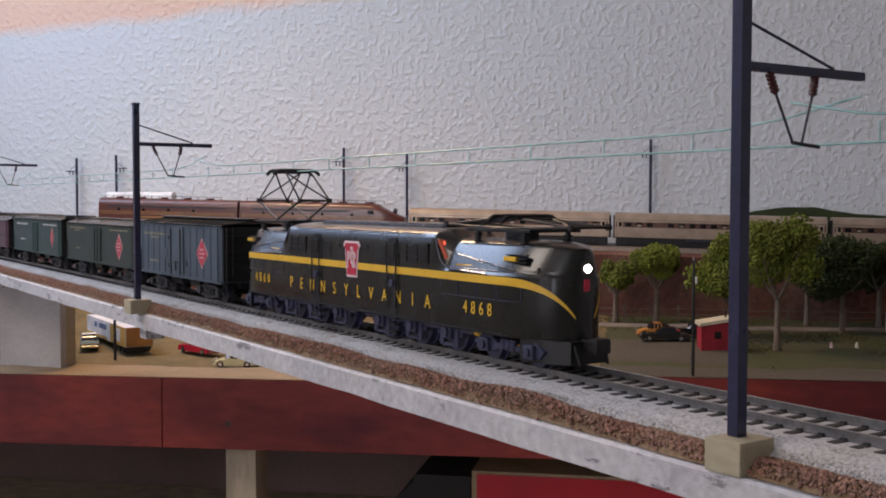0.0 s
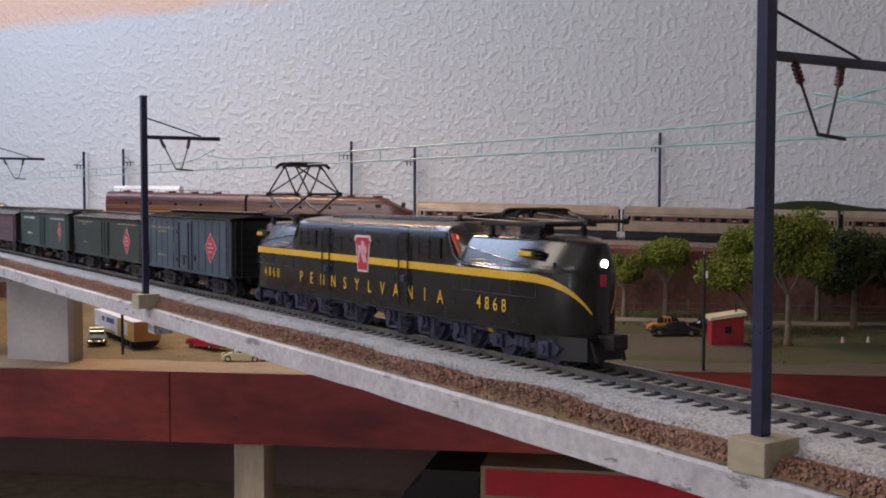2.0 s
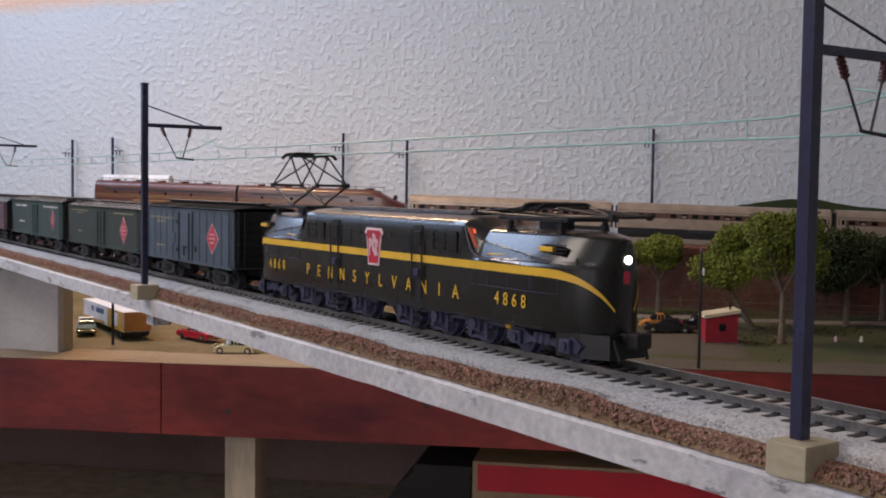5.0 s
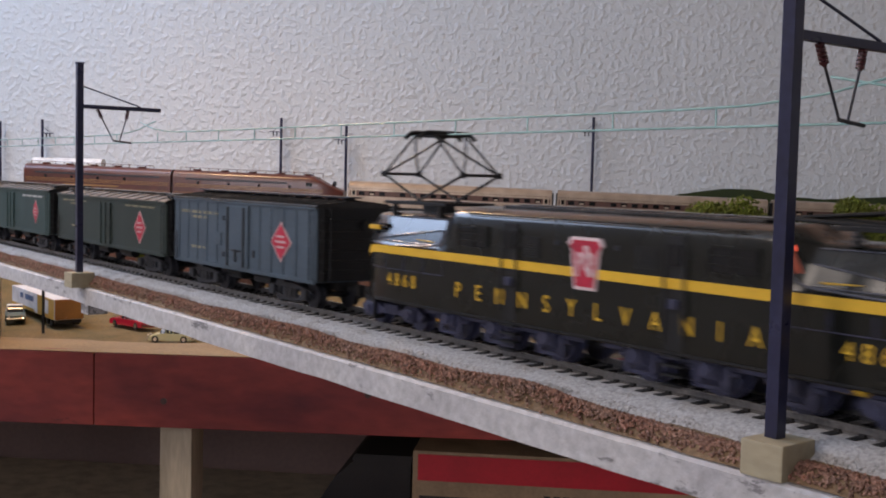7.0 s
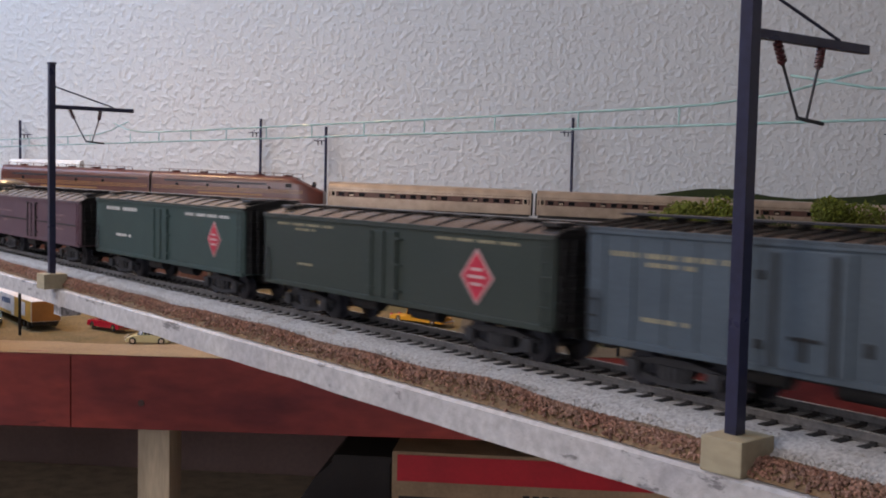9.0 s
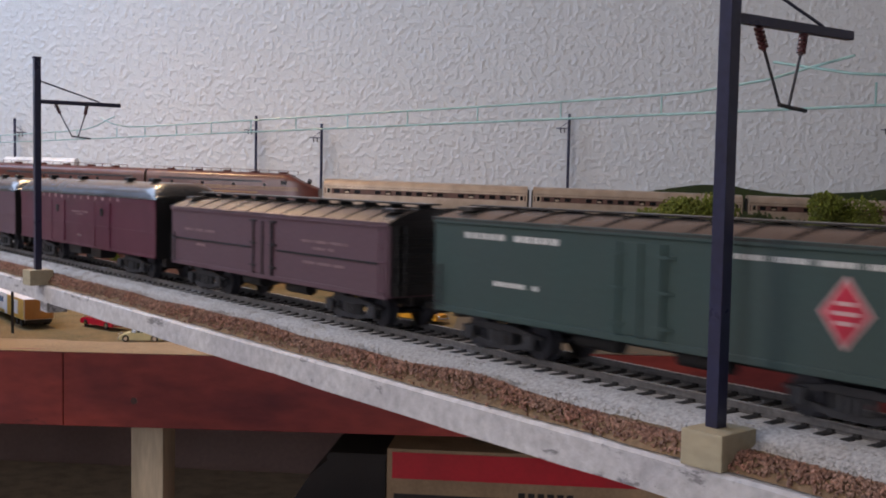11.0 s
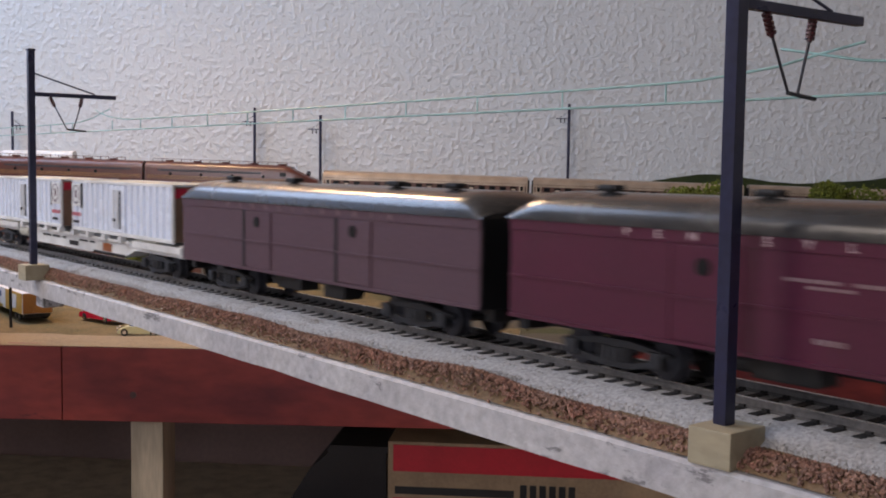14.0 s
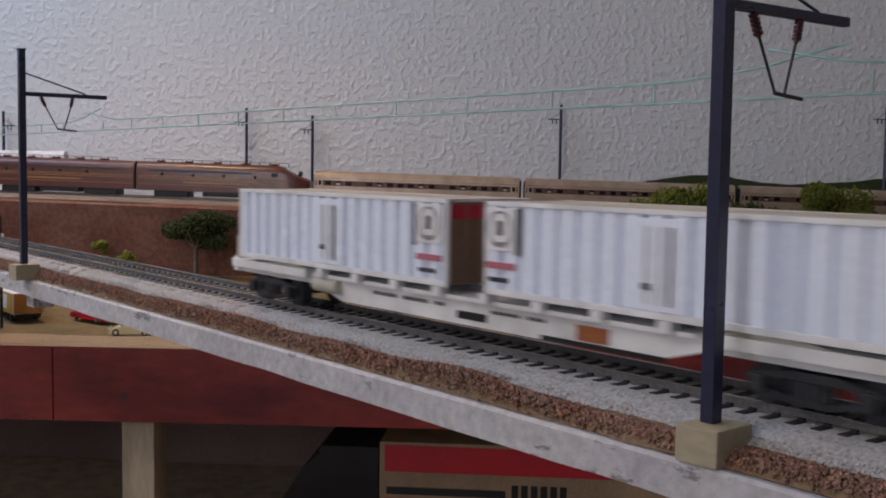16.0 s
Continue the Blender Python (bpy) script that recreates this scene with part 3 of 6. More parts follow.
def catenary_pole(x, y):
    t = thing("catenary_pole", "black square catenary pole on a buff block", "catenary pole", pose(x, y, 0), "catenary poles along the bridge")
    part("base_block", box(B(), -0.0044, 0.0066, -0.0068, 0.0062, DECK_T, -0.0019, 0.0006), BLOCK, t, "buff painted wooden block", m=pose(0, 0, 0, 0, 0, 3))
    part("mast", box(B(), -0.0017, 0.0017, -0.0017, 0.0017, -0.0019, 0.1122, 0.0003), POLE, t)
    part("lower_block", box(B(), -0.0060, 0.0060, 0.0030, 0.0140, DECK_B - 0.0062, DECK_B, 0.0004), DECK_PAINT, t, "white painted clamp block under the deck")
    part("cap", box(B(), -0.0021, 0.0021, -0.0021, 0.0021, 0.1122, 0.1132, 0.0004), POLE, t)
    arm = part("arm", box(B(), -0.0011, 0.0011, 0.0019, 0.0462, 0.0882, 0.0904, 0.0002), POLE, t)
    part("brace", rod(B(), (0, 0.0018, 0.1003), (0, 0.0345, 0.0906), 0.00042, 6), POLE, t)
    for y0, y1 in ((0.0100, 0.0124), (0.0272, 0.0262)):
        bm = B()
        n = 5
        for i in range(n):
            a, b = i / n, (i + 0.6) / n
            p = Vector((0, y0, 0.0880)).lerp(Vector((0, y1, 0.0832)), a)
            q = Vector((0, y0, 0.0880)).lerp(Vector((0, y1, 0.0832)), b)
            rod(bm, p, q, 0.00115, 10)
        rod(bm, (0, y0, 0.0884), (0, y1, 0.0830), 0.0006, 8)
        part("insulator", bm, BRICK_RED, t, "dark red ribbed insulator", smooth=40)
    bm = B()
    rod(bm, (0, 0.0124, 0.0832), (0, 0.0190, 0.0709), 0.00035, 6)
    rod(bm, (0, 0.0262, 0.0832), (0, 0.0224, 0.0709), 0.00035, 6)
    rod(bm, (0, 0.0187, 0.0711), (0, 0.0292, 0.0702), 0.0005, 6)
    part("hanger", bm, STEEL_DARK, t)
    return t


for i, x in enumerate(POLES):
    catenary_pole(x, -0.0296 if i in (0, 4) else -0.0373)


def catenary_wire():
    t = thing("catenary_wire", "thin patinated green overhead contact and messenger wire", "overhead wire")
    CZ = 0.0708
    spans = sorted(POLES)
    bm = B()
    for a, b in zip([X0] + spans, spans + [X1]):
        rod(bm, (a, 0, CZ), (b, 0, CZ), 0.00033, 6)
    part("contact_wire", bm, WIRE, t)
    bm = B()
    for a, b in zip(spans, spans[1:]):
        pts = []
        n = 40
        for i in range(n + 1):
            x = a + (b - a) * i / n
            d = min(x - a, b - x)
            z = 0.0759 + 0.0042 * math.exp(-d / 0.016)
            if d < 0.03:
                z += 0.0004
            pts.append(Vector((x, 0.0006 * (1 if i % 2 else 1), z)))
        for p, q in zip(pts, pts[1:]):
            rod(bm, p, q, 0.00033, 6)
        # the ends cross the hanger and stick out past it
        rod(bm, pts[0], pts[0] + Vector((-0.011, 0.001, 0.0021)), 0.00033, 6)
        rod(bm, pts[-1], pts[-1] + Vector((0.011, 0.001, 0.0021)), 0.00033, 6)
        m = 11
        for i in range(m):
            x = a + 0.0175 + (b - a - 0.063) * i / (m - 1) + (0.0 if i else 0)
            part("dropper", rod(B(), (x, 0.0003, CZ), (x, 0.0003, 0.0760), 0.00028, 5), WIRE, t)
    part("messenger_wire", bm, WIRE, t)


catenary_wire()

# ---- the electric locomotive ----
# bright bluish metal that paints the highlight of the dark enamel's creases
EDGE_HIGHLIGHT = material("painted_edge_highlight", (0.22, 0.24, 0.30), 0.28, metal=0.8, vary=0.1, grain=900, bump=0)
ROLLING = []  # (wheelset, radius)


def wheelset(parent, x, r, spokes=0, gauge=0.0073, mat=None):
    """Two wheels and their axle; turns about its own y axis."""
    bm = B()
    for s in (-1, 1):
        rod(bm, (0, s * gauge, 0), (0, s * (gauge + 0.0028), 0), r, 20)
        rod(bm, (0, s * (gauge - 0.0006), 0), (0, s * gauge, 0), r + 0.0008, 20)
        rod(bm, (0, s * (gauge + 0.0028), 0), (0, s * (gauge + 0.0032), 0), r * 0.45, 12, r * 0.3)
        for k in range(spokes):
            a = k * 2 * math.pi / spokes
            rod(bm, (0, s * (gauge + 0.003), 0), (r * 0.86 * math.cos(a), s * (gauge + 0.003), r * 0.86 * math.sin(a)), r * 0.07, 5)
    rod(bm, (0, -gauge, 0), (0, gauge, 0), 0.0011, 8)
    ob = part("wheelset", bm, mat or STEEL_DARK, parent, m=pose(x, 0, r), smooth=35)
    ROLLING.append((ob, r))
    return ob


L_MID, L_HALF = 0.1139, 0.1312
L0, L1 = L_MID - L_HALF, L_MID + L_HALF
SIDE, SKIRT = 0.0177, 0.0098


def plan(x):
    """Half width of the locomotive's body at x: full amidships, rounded at the ends."""
    d = min(x - L0, L1 - x)
    if d >= 0.034:
        return SIDE
    k = max(0.0, (0.034 - d) / 0.034)
    return SIDE * max(0.0, 1 - k ** 2.3) ** (1 / 1.9)


def gg_section(x):
    """One side of the body's outline from skirt to crown, then mirrored."""
    w = plan(x)
    d = abs(x - L_MID)
    cab = 1.0 if d < 0.0640 else max(0.0, 1 - (d - 0.0640) / 0.0085)  # 1 in the cab, 0 on the hoods
    end = max(0.0, (d - (L_HALF - 0.022)) / 0.022)
    crown = 0.0425 + 0.0036 * cab - 0.0022 * end ** 2.2
    f = w / SIDE
    # the hood's side is two flat facets that meet in a crease, falling towards the nose
    run = min(1.0, max(0.0, (d - 0.0725) / (L_HALF - 0.0725 - 0.020)))
    mz = 0.0372 - 0.0046 * run
    my = 0.0166 - (mz - 0.0318) * 0.533 + 0.0007 * (1 - run) + 0.0002
    hood = [(0.0178, 0.0306), (0.0166, 0.0318), (my, mz), (0.0118, 0.0408), (0.0096, 0.0420), (0.0055, 0.0424), (0.0, 0.0425)]
    full = [(0.0178, 0.0306), (0.0178, 0.0360), (0.0176, 0.0412), (0.0168, 0.0436), (0.0146, 0.0448), (0.0070, 0.0459), (0.0, 0.0461)]
    pts = [(w * 0.985, SKIRT), (w, SKIRT + 0.0012), (w, 0.020)]
    tight = 0.07 + 0.26 * cab  # flat faces with narrow rounded creases on the hoods, a round shoulder on the cab

    def spread(line):
        out = [line[0]]
        for (ay, az), (by, bz) in zip(line, line[1:]):
            out += [(ay + (by - ay) * k, az + (bz - az) * k) for k in (tight, 1 - tight)]
        return out + [line[-1]]
    for (hy, hz), (cy, cz) in zip(spread(hood), spread(full)):
        y, z = hy + (cy - hy) * cab, hz + (cz - hz) * cab
        z = z - (0.0022 * end ** 2.2) * max(0.0, (z - 0.0306) / 0.012)
        pts.append((y * f * 0.9944, z))
    return [(x, -y, z) for y, z in pts] + [(x, y, z) for y, z in reversed(pts[:-1])]


def side_band(bm, xs, z_of, h, out=0.00022, sides=(-1, 1)):
    """A painted band that follows the body's side, on both sides."""
    for s in sides:
        rows = []
        for x in xs:
            y = s * (plan(x) + out)
            z = z_of(x)
            hh = h(x) if callable(h) else h
            rows.append((bm.verts.new((x, y, z)), bm.verts.new((x, y, z + hh)), bm.verts.new((x, y - s * 0.0005, z + hh)), bm.verts.new((x, y - s * 0.0005, z))))
        for a, b in zip(rows, rows[1:]):
            for i in range(4):
                j = (i + 1) % 4
                bm.faces.new((a[i], a[j], b[j], b[i]))
    bmesh.ops.recalc_face_normals(bm, faces=bm.faces[:])
    return bm


def pantograph(parent, x, up):
    pan = part("pantograph", B(), BLACK, parent, "black wire-frame pantograph", m=pose(x, 0, 0.0412))
    bm = B()
    for y in (-0.0105, 0.0105):
        box(bm, -0.019, 0.019, y - 0.0007, y + 0.0007, 0.0040, 0.0052, 0.0002)
    for a in (-0.017, 0.0, 0.017):
        box(bm, a - 0.0008, a + 0.0008, -0.0112, 0.0112, 0.0041, 0.0051, 0.0002)
    part("base_frame", bm, BLACK, pan)
    for a in (-0.014, 0.014):
        for y in (-0.0095, 0.0095):
            ins = B()
            rod(ins, (a, y, -0.0012), (a, y, 0.0041), 0.0010, 8)
            for k in range(3):
                rod(ins, (a, y, 0.0004 + k * 0.0011), (a, y, 0.0009 + k * 0.0011), 0.0017, 10)
            part("insulator", ins, BLACK, pan, smooth=40)
    r = 0.00042

    def arm(a, b, rr):
        part("arm", rod(B(), a, b, rr, 6), BLACK, pan)
    if up:
        foot, knee, top = 0.0085, 0.0245, 0.0060
        kz, tz = 0.0150, 0.0290
    else:
        foot, knee, top = 0.0085, 0.0370, 0.0090
        kz, tz = 0.0062, 0.0085
    ky, ty, fy = 0.0080, 0.0068, 0.0088
    for s in (-1, 1):
        for y in (-1, 1):
            arm((-s * foot * 0.2, y * fy, 0.0050), (s * knee, y * ky, kz), r * 1.3)
            arm((s * knee, y * ky, kz), (s * top, y * ty, tz), r)
        arm((s * knee, -ky, kz), (s * knee, ky, kz), r * 1.3)
        arm((s * knee, -ky, kz), (s * (knee + top) / 2, 0, (kz + tz) / 2), r)
        arm((s * knee, ky, kz), (s * (knee + top) / 2, 0, (kz + tz) / 2), r)
        arm((s * (knee + top) / 2, 0, (kz + tz) / 2), (s * top, -ty, tz), r)
        arm((s * (knee + top) / 2, 0, (kz + tz) / 2), (s * top, ty, tz), r)
        for y in (-1, 1):
            part("knee_joint", rod(B(), (s * knee, y * (ky + 0.0008), kz), (s * knee, y * (ky - 0.0008), kz), 0.0011, 8), BLACK, pan)
        arm((s * top, -ty, tz), (s * top, ty, tz), r * 1.2)
    bm = B()
    for s in (-1, 1):
        pts = [Vector((s * 0.0042, y, tz + z)) for y, z in ((-0.0125, -0.0012), (-0.0105, 0.0006), (-0.0085, 0.0010), (0.0085, 0.0010), (0.0105, 0.0006), (0.0125, -0.0012))]
        for a, b in zip(pts, pts[1:]):
            box_m = (a + b) / 2
            rod(bm, a, b, 0.00085, 6)
    for y in (-0.0068, 0.0068):
        box(bm, -0.0062, 0.0062, y - 0.0004, y + 0.0004, tz - 0.0004, tz + 0.0008)
    part("collector_head", bm, BLACK, pan)
    part("spring_box", box(B(), -0.006, 0.006, -0.0030, 0.0030, -0.0006, 0.0044, 0.0005), BLACK, pan)
    return pan


def locomotive():
    t = thing("locomotive", "dark green streamlined electric locomotive with gold stripe and lettering", "locomotive")
    rings = []
    xs = []
    n = 26
    for i in range(n + 1):
        xs.append(L0 + 0.00012 + 0.030 * (i / n) ** 1.9)
    for i in range(1, 120):
        xs.append(L0 + 0.030 + (2 * L_HALF - 0.060) * i / 120)
    for i in range(n, -1, -1):
        xs.append(L1 - 0.00012 - 0.030 * (i / n) ** 1.9)
    rings = [gg_section(x) for x in xs]
    bm = B()
    loft(bm, rings)
    body = part("body", bm, GREEN_BLACK, t, smooth=24)
    # gold stripe, sweeping down at both noses
    a, b = L0 + 0.0005, L1 - 0.0005
    bxs = [a + (b - a) * i / 160 for i in range(161)]
    bxs = [L_MID + L_HALF * math.sin((x - L_MID) / L_HALF * math.pi / 2) * 0.999 for x in bxs]

    def stripe_z(x):
        k = min(1.0, (1 - plan(x) / SIDE) / 0.84)
        return 0.0275 - 0.0120 * k ** 1.8
    part("gold_stripe", side_band(B(), [x for x in bxs if plan(x) > 0.20 * SIDE], stripe_z, lambda x: 0.0028 * max(0.12, min(1.0, 1.15 * plan(x) / SIDE))), GOLD, t, "broad yellow-gold body stripe")
    part("sill_line", side_band(B(), [x for x in bxs if L0 + 0.02 < x < L1 - 0.02], lambda x: SKIRT + 0.0004, 0.0006, 0.0003), BLACK, t)
    # doors with grab irons and steps, one pair a side
    for s in (-1, 1):
        for dx in (-0.0338, 0.0338):
            x = L_MID + dx
            y = s * SIDE
            door = part("cab_door", box(B(), x - 0.0030, x + 0.0030, y - 0.00025 * s, y + 0.00012 * s, 0.0112, 0.0415), BLACK, t, "recessed black crew door")
            part("door_window", box(B(), x - 0.0021, x + 0.0021, y, y + 0.0007 * s, 0.0338, 0.0392, 0.0002), GLASS_DARK, door)
            for g in (-0.0035, 0.0035):
                part("grab_iron", rod(B(), (x + g, y + 0.0008 * s, 0.014), (x + g, y + 0.0008 * s, 0.040), 0.00034, 6), BLACK, door)
            part("door_latch", box(B(), x - 0.0016, x + 0.0016, y, y + 0.0012 * s, 0.0222, 0.0248, 0.0003), LOCO_TRUCK, door)
            for k in range(4):
                part("step", box(B(), x - 0.0034, x + 0.0034, y - 0.0022 * s, y + 0.0008 * s, 0.0016 + k * 0.0026, 0.0022 + k * 0.0026), BLACK, door)
        # cab side windows and louvres
        for c in (-1, 1):
            xw = L_MID + c * 0.0525
            win = B()
            for k in (-1, 1):
                box(win, xw + k * 0.0038 - 0.0034, xw + k * 0.0038 + 0.0034, s * 0.0170, s * 0.01795, 0.0330, 0.0396, 0.0004)
            w = part("cab_window", win, GLASS_DARK, t, "dark paired cab side windows")
            fr = B()
            for z in (0.0327, 0.0397):
                box(fr, xw - 0.0078, xw + 0.0078, s * 0.0172, s * 0.0181, z - 0.0003, z + 0.0003)
            for q in (-0.0078, 0.0, 0.0078):
                box(fr, xw + q - 0.0003, xw + q + 0.0003, s * 0.0172, s * 0.0181, 0.0327, 0.0397)
            for z in (0.0350, 0.0374):
                box(fr, xw - 0.0070, xw + 0.0070, s * 0.0176, s * 0.0182, z - 0.0002, z + 0.0002)
            part("window_frame", fr, GREEN_BLACK, w)
            lou = B()
            xl = L_MID + c * 0.0238
            for k in range(9):
                z = 0.0318 + k * 0.00072
                box(lou, xl - 0.0040, xl + 0.0040, s * 0.0173, s * 0.01805, z, z + 0.00038)
            part("louvre", lou, BLACK, t, "slatted side louvre")
            mark = B()
            box(mark, L_MID + c * 0.0123 - 0.0009, L_MID + c * 0.0123 + 0.0009, s * 0.0173, s * 0.0180, 0.0362, 0.0376)
            part("builder_plate", mark, STEEL_DARK, t)
        # access hatches under the stripe
        for c in (-1, 1):
            for k in range(4):
                xh = L_MID + c * (0.0745 + k * 0.0118)
                hxs = [xh - 0.0055 + 0.0110 * q / 4 for q in range(5)]
                hatch = part("hatch", side_band(B(), hxs, lambda x: 0.0222, 0.0046, 0.00010, (s,)), GREEN_BLACK, t)
                seam = B()
                for q in (-0.0055, 0.0055):
                    side_band(seam, [xh + q - 0.00012, xh + q + 0.00012], lambda x: 0.0222, 0.0046, 0.00020, (s,))
                side_band(seam, hxs, lambda x: 0.0220, 0.00025, 0.00020, (s,))
                part("hatch_seam", seam, LOCO_TRUCK, hatch)
        # hood vents with gold edge
        for c in (-1, 1):
            xv = L_MID + c * 0.112
            v = B()
            for z in (0.0351, 0.0363, 0.0375):
                box(v, xv - 0.0065, xv + 0.0045, s * 0.0129, s * 0.0145, z, z + 0.00045)
            vent = part("hood_vent", v, BLACK, t)
            part("vent_trim", box(B(), xv - 0.0075, xv - 0.0005, s * 0.0133, s * 0.01485, 0.0356, 0.0372, 0.0003), GOLD, vent, "small gold vent panel")
            gl = B()
            rod(gl, (L_MID + c * 0.077, s * 0.0162, 0.0330), (L_MID + c * 0.100, s * 0.0152, 0.0336), 0.00025, 6)
            part("hood_handrail", gl, GOLD, t)
        # headlines
        for i, ch in enumerate("PENNSYLVANIA"):
            x = L_MID + s * -1 * (-0.0601 + 0.01093 * i)
            lettering(ch, 0.0073, GOLD, t, pose(x, s * (SIDE + 0.0002), 0.0158, 0, 0, 0 if s < 0 else 180), "letter", 0.85)
        for c in (-1, 1):
            for i, ch in enumerate("4868"):
                xn = L_MID + c * 0.0932 - s * (i - 1.5) * 0.0050
                lettering(ch, 0.0064, GOLD, t, pose(xn, s * (plan(xn) + 0.0003), 0.0163, 0, 0, 0 if s < 0 else 180), "road_number", 0.88)
        # keystone emblem
        key = [(-0.0060, 0.0392), (0.0060, 0.0392), (0.0074, 0.0372), (0.0060, 0.0360), (0.0044, 0.0240), (-0.0044, 0.0240), (-0.0060, 0.0360), (-0.0074, 0.0372)]
        em = part("keystone_emblem", prism(B(), [(L_MID + a, z) for a, z in key], 1, s * SIDE, s * (SIDE + 0.0004)), PALE_RIM, t, "red keystone emblem with pale rim")
        part("keystone_field", prism(B(), [(L_MID + a * 0.84, 0.0316 + (z - 0.0316) * 0.88) for a, z in key], 1, s * SIDE, s * (SIDE + 0.0006)), RED_DECAL, em)
        # interlaced pale strokes
        mono = B()
        y1 = s * (SIDE + 0.0007)
        for dx, dz in ((-0.0027, -0.0006), (0.0002, 0.0014), (0.0022, -0.0006)):
            x = L_MID - s * dx
            rod(mono, (x, y1, 0.0284 + dz), (x, y1, 0.0352 + dz), 0.00042, 6)
            loop = [Vector((x - s * 0.0016 * math.sin(math.pi * q / 6), y1, 0.0320 + dz + 0.0016 - 0.0016 * math.cos(math.pi * q / 6))) for q in range(7)]
            for p, q in zip(loop, loop[1:]):
                rod(mono, p, q, 0.00038, 6)
        for dx in (0.0002, 0.0022):
            x = L_MID - s * dx
            rod(mono, (x, y1, 0.0316), (x - s * 0.0016, y1, 0.0282), 0.00038, 6)
        part("keystone_monogram", mono, PALE_RIM, em)
    # windshields on the cab ends, red light showing in the front one
    for c in (-1, 1):
        for s in (-1, 1):
            x = L_MID + c * 0.0690
            m = pose(x - c * 0.0012, s * 0.0142, 0.0386, 0, c * -30, s * c * -14)
            ws = part("windshield", box(B(), -0.0007, 0.0007, -0.0027, 0.0024, -0.0046, 0.0036, 0.0005), GLASS_DARK if c < 0 else CAB_GLASS, t, "" if c < 0 else "cab windshield lit orange from inside", m=m)
            if c > 0:
                part("cab_lamp", rod(B(), (0.0005, -0.0004, 0.0016), (0.0012, -0.0004, 0.0016), 0.0012, 10), MARKER, ws, "small red lamp in the windshield")
    # roof panel, hatches, walkway edge
    part("roof_panel", box(B(), L_MID - 0.052, L_MID + 0.052, -0.0058, 0.0058, 0.0455, 0.0468, 0.0006), ROOF_BLACK, t)
    for k in range(7):
        part("roof_hatch", box(B(), L_MID - 0.046 + k * 0.0146, L_MID - 0.034 + k * 0.0146, -0.0046, 0.0046, 0.0464, 0.0472, 0.0003), ROOF_BLACK, t)
    for s in (-1, 1):
        part("roof_trim", rod(B(), (L_MID - 0.056, s * 0.0170, 0.0438), (L_MID + 0.056, s * 0.0170, 0.0438), 0.0003, 6), GREEN_BLACK, t)
    # headlights
    for c, glow in ((1, HEADLIGHT), (-1, GLASS_DARK)):
        x = L_MID + c * (L_HALF - 0.0045)
        hl = part("headlight", rod(B(), (x - c * 0.004, 0, 0.0338), (x + c * 0.0047, 0, 0.0338), 0.0027, 16), GREEN_BLACK, t, smooth=40)
        part("lens", rod(B(), (x + c * 0.0047, 0, 0.0338), (x + c * 0.0052, 0, 0.0338), 0.00135, 14), glow, hl, "bright white headlight lens" if c > 0 else "")
        if c > 0:
            part("number_plate", box(B(), x - 0.0014, x + c * 0.0047, -0.0013, 0.0013, 0.0262, 0.0302, 0.0004), RED_DECAL, t, "small red nose plate", m=pose(0, 0, 0))
        part("pilot", prism(B(), [(x + c * 0.0055, -0.0075), (x + c * 0.0055, 0.0075), (x - c * 0.003, 0.0125), (x - c * 0.012, 0.0150), (x - c * 0.012, -0.0150), (x - c * 0.003, -0.0125)], 2, 0.0022, 0.0099), BLACK, t)
        cp = part("coupler", box(B(), x + c * 0.001, x + c * 0.0115, -0.0022, 0.0022, 0.0072, 0.0106, 0.0008), BLACK, t)
        part("knuckle", box(B(), x + c * 0.0085, x + c * 0.0135, -0.0034, 0.0030, 0.0062, 0.0114, 0.0012), BLACK, cp)
        for s in (-1, 1):
            part("air_hose", rod(B(), (x + c * 0.006, s * 0.0062, 0.0086), (x + c * 0.0085, s * 0.0058, 0.0022), 0.0006, 6), RUBBER, t)
        for s in (-1, 1):
            part("nose_grab_iron", rod(B(), (x - c * 0.006, s * 0.0128, 0.012), (x - c * 0.006, s * 0.0122, 0.034), 0.0003, 6), BLACK, t)
    # raised seams along the creases of the hoods, their highlight put into the bright colour
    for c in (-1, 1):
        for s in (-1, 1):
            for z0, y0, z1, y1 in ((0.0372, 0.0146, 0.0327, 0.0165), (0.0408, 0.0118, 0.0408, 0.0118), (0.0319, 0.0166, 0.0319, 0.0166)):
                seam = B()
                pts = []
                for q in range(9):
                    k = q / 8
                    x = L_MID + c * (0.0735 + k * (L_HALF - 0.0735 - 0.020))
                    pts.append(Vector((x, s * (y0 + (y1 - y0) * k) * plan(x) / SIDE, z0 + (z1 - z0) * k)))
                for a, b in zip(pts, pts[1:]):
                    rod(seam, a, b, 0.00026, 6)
                part("hood_seam_glint", seam, EDGE_HIGHLIGHT, t)
    # rounded edge of the cab's end, running down and out along the hood, painted as a highlight
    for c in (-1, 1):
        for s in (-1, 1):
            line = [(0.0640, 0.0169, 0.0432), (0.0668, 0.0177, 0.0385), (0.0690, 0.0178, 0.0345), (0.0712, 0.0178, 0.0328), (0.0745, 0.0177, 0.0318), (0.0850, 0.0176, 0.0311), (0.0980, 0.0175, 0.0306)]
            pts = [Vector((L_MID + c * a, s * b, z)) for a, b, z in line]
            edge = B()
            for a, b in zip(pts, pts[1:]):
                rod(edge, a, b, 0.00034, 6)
            part("cab_edge_glint", edge, EDGE_HIGHLIGHT, t)
    pantograph(t, L_MID - 0.0960, True)
    pantograph(t, L_MID + 0.0955, False)
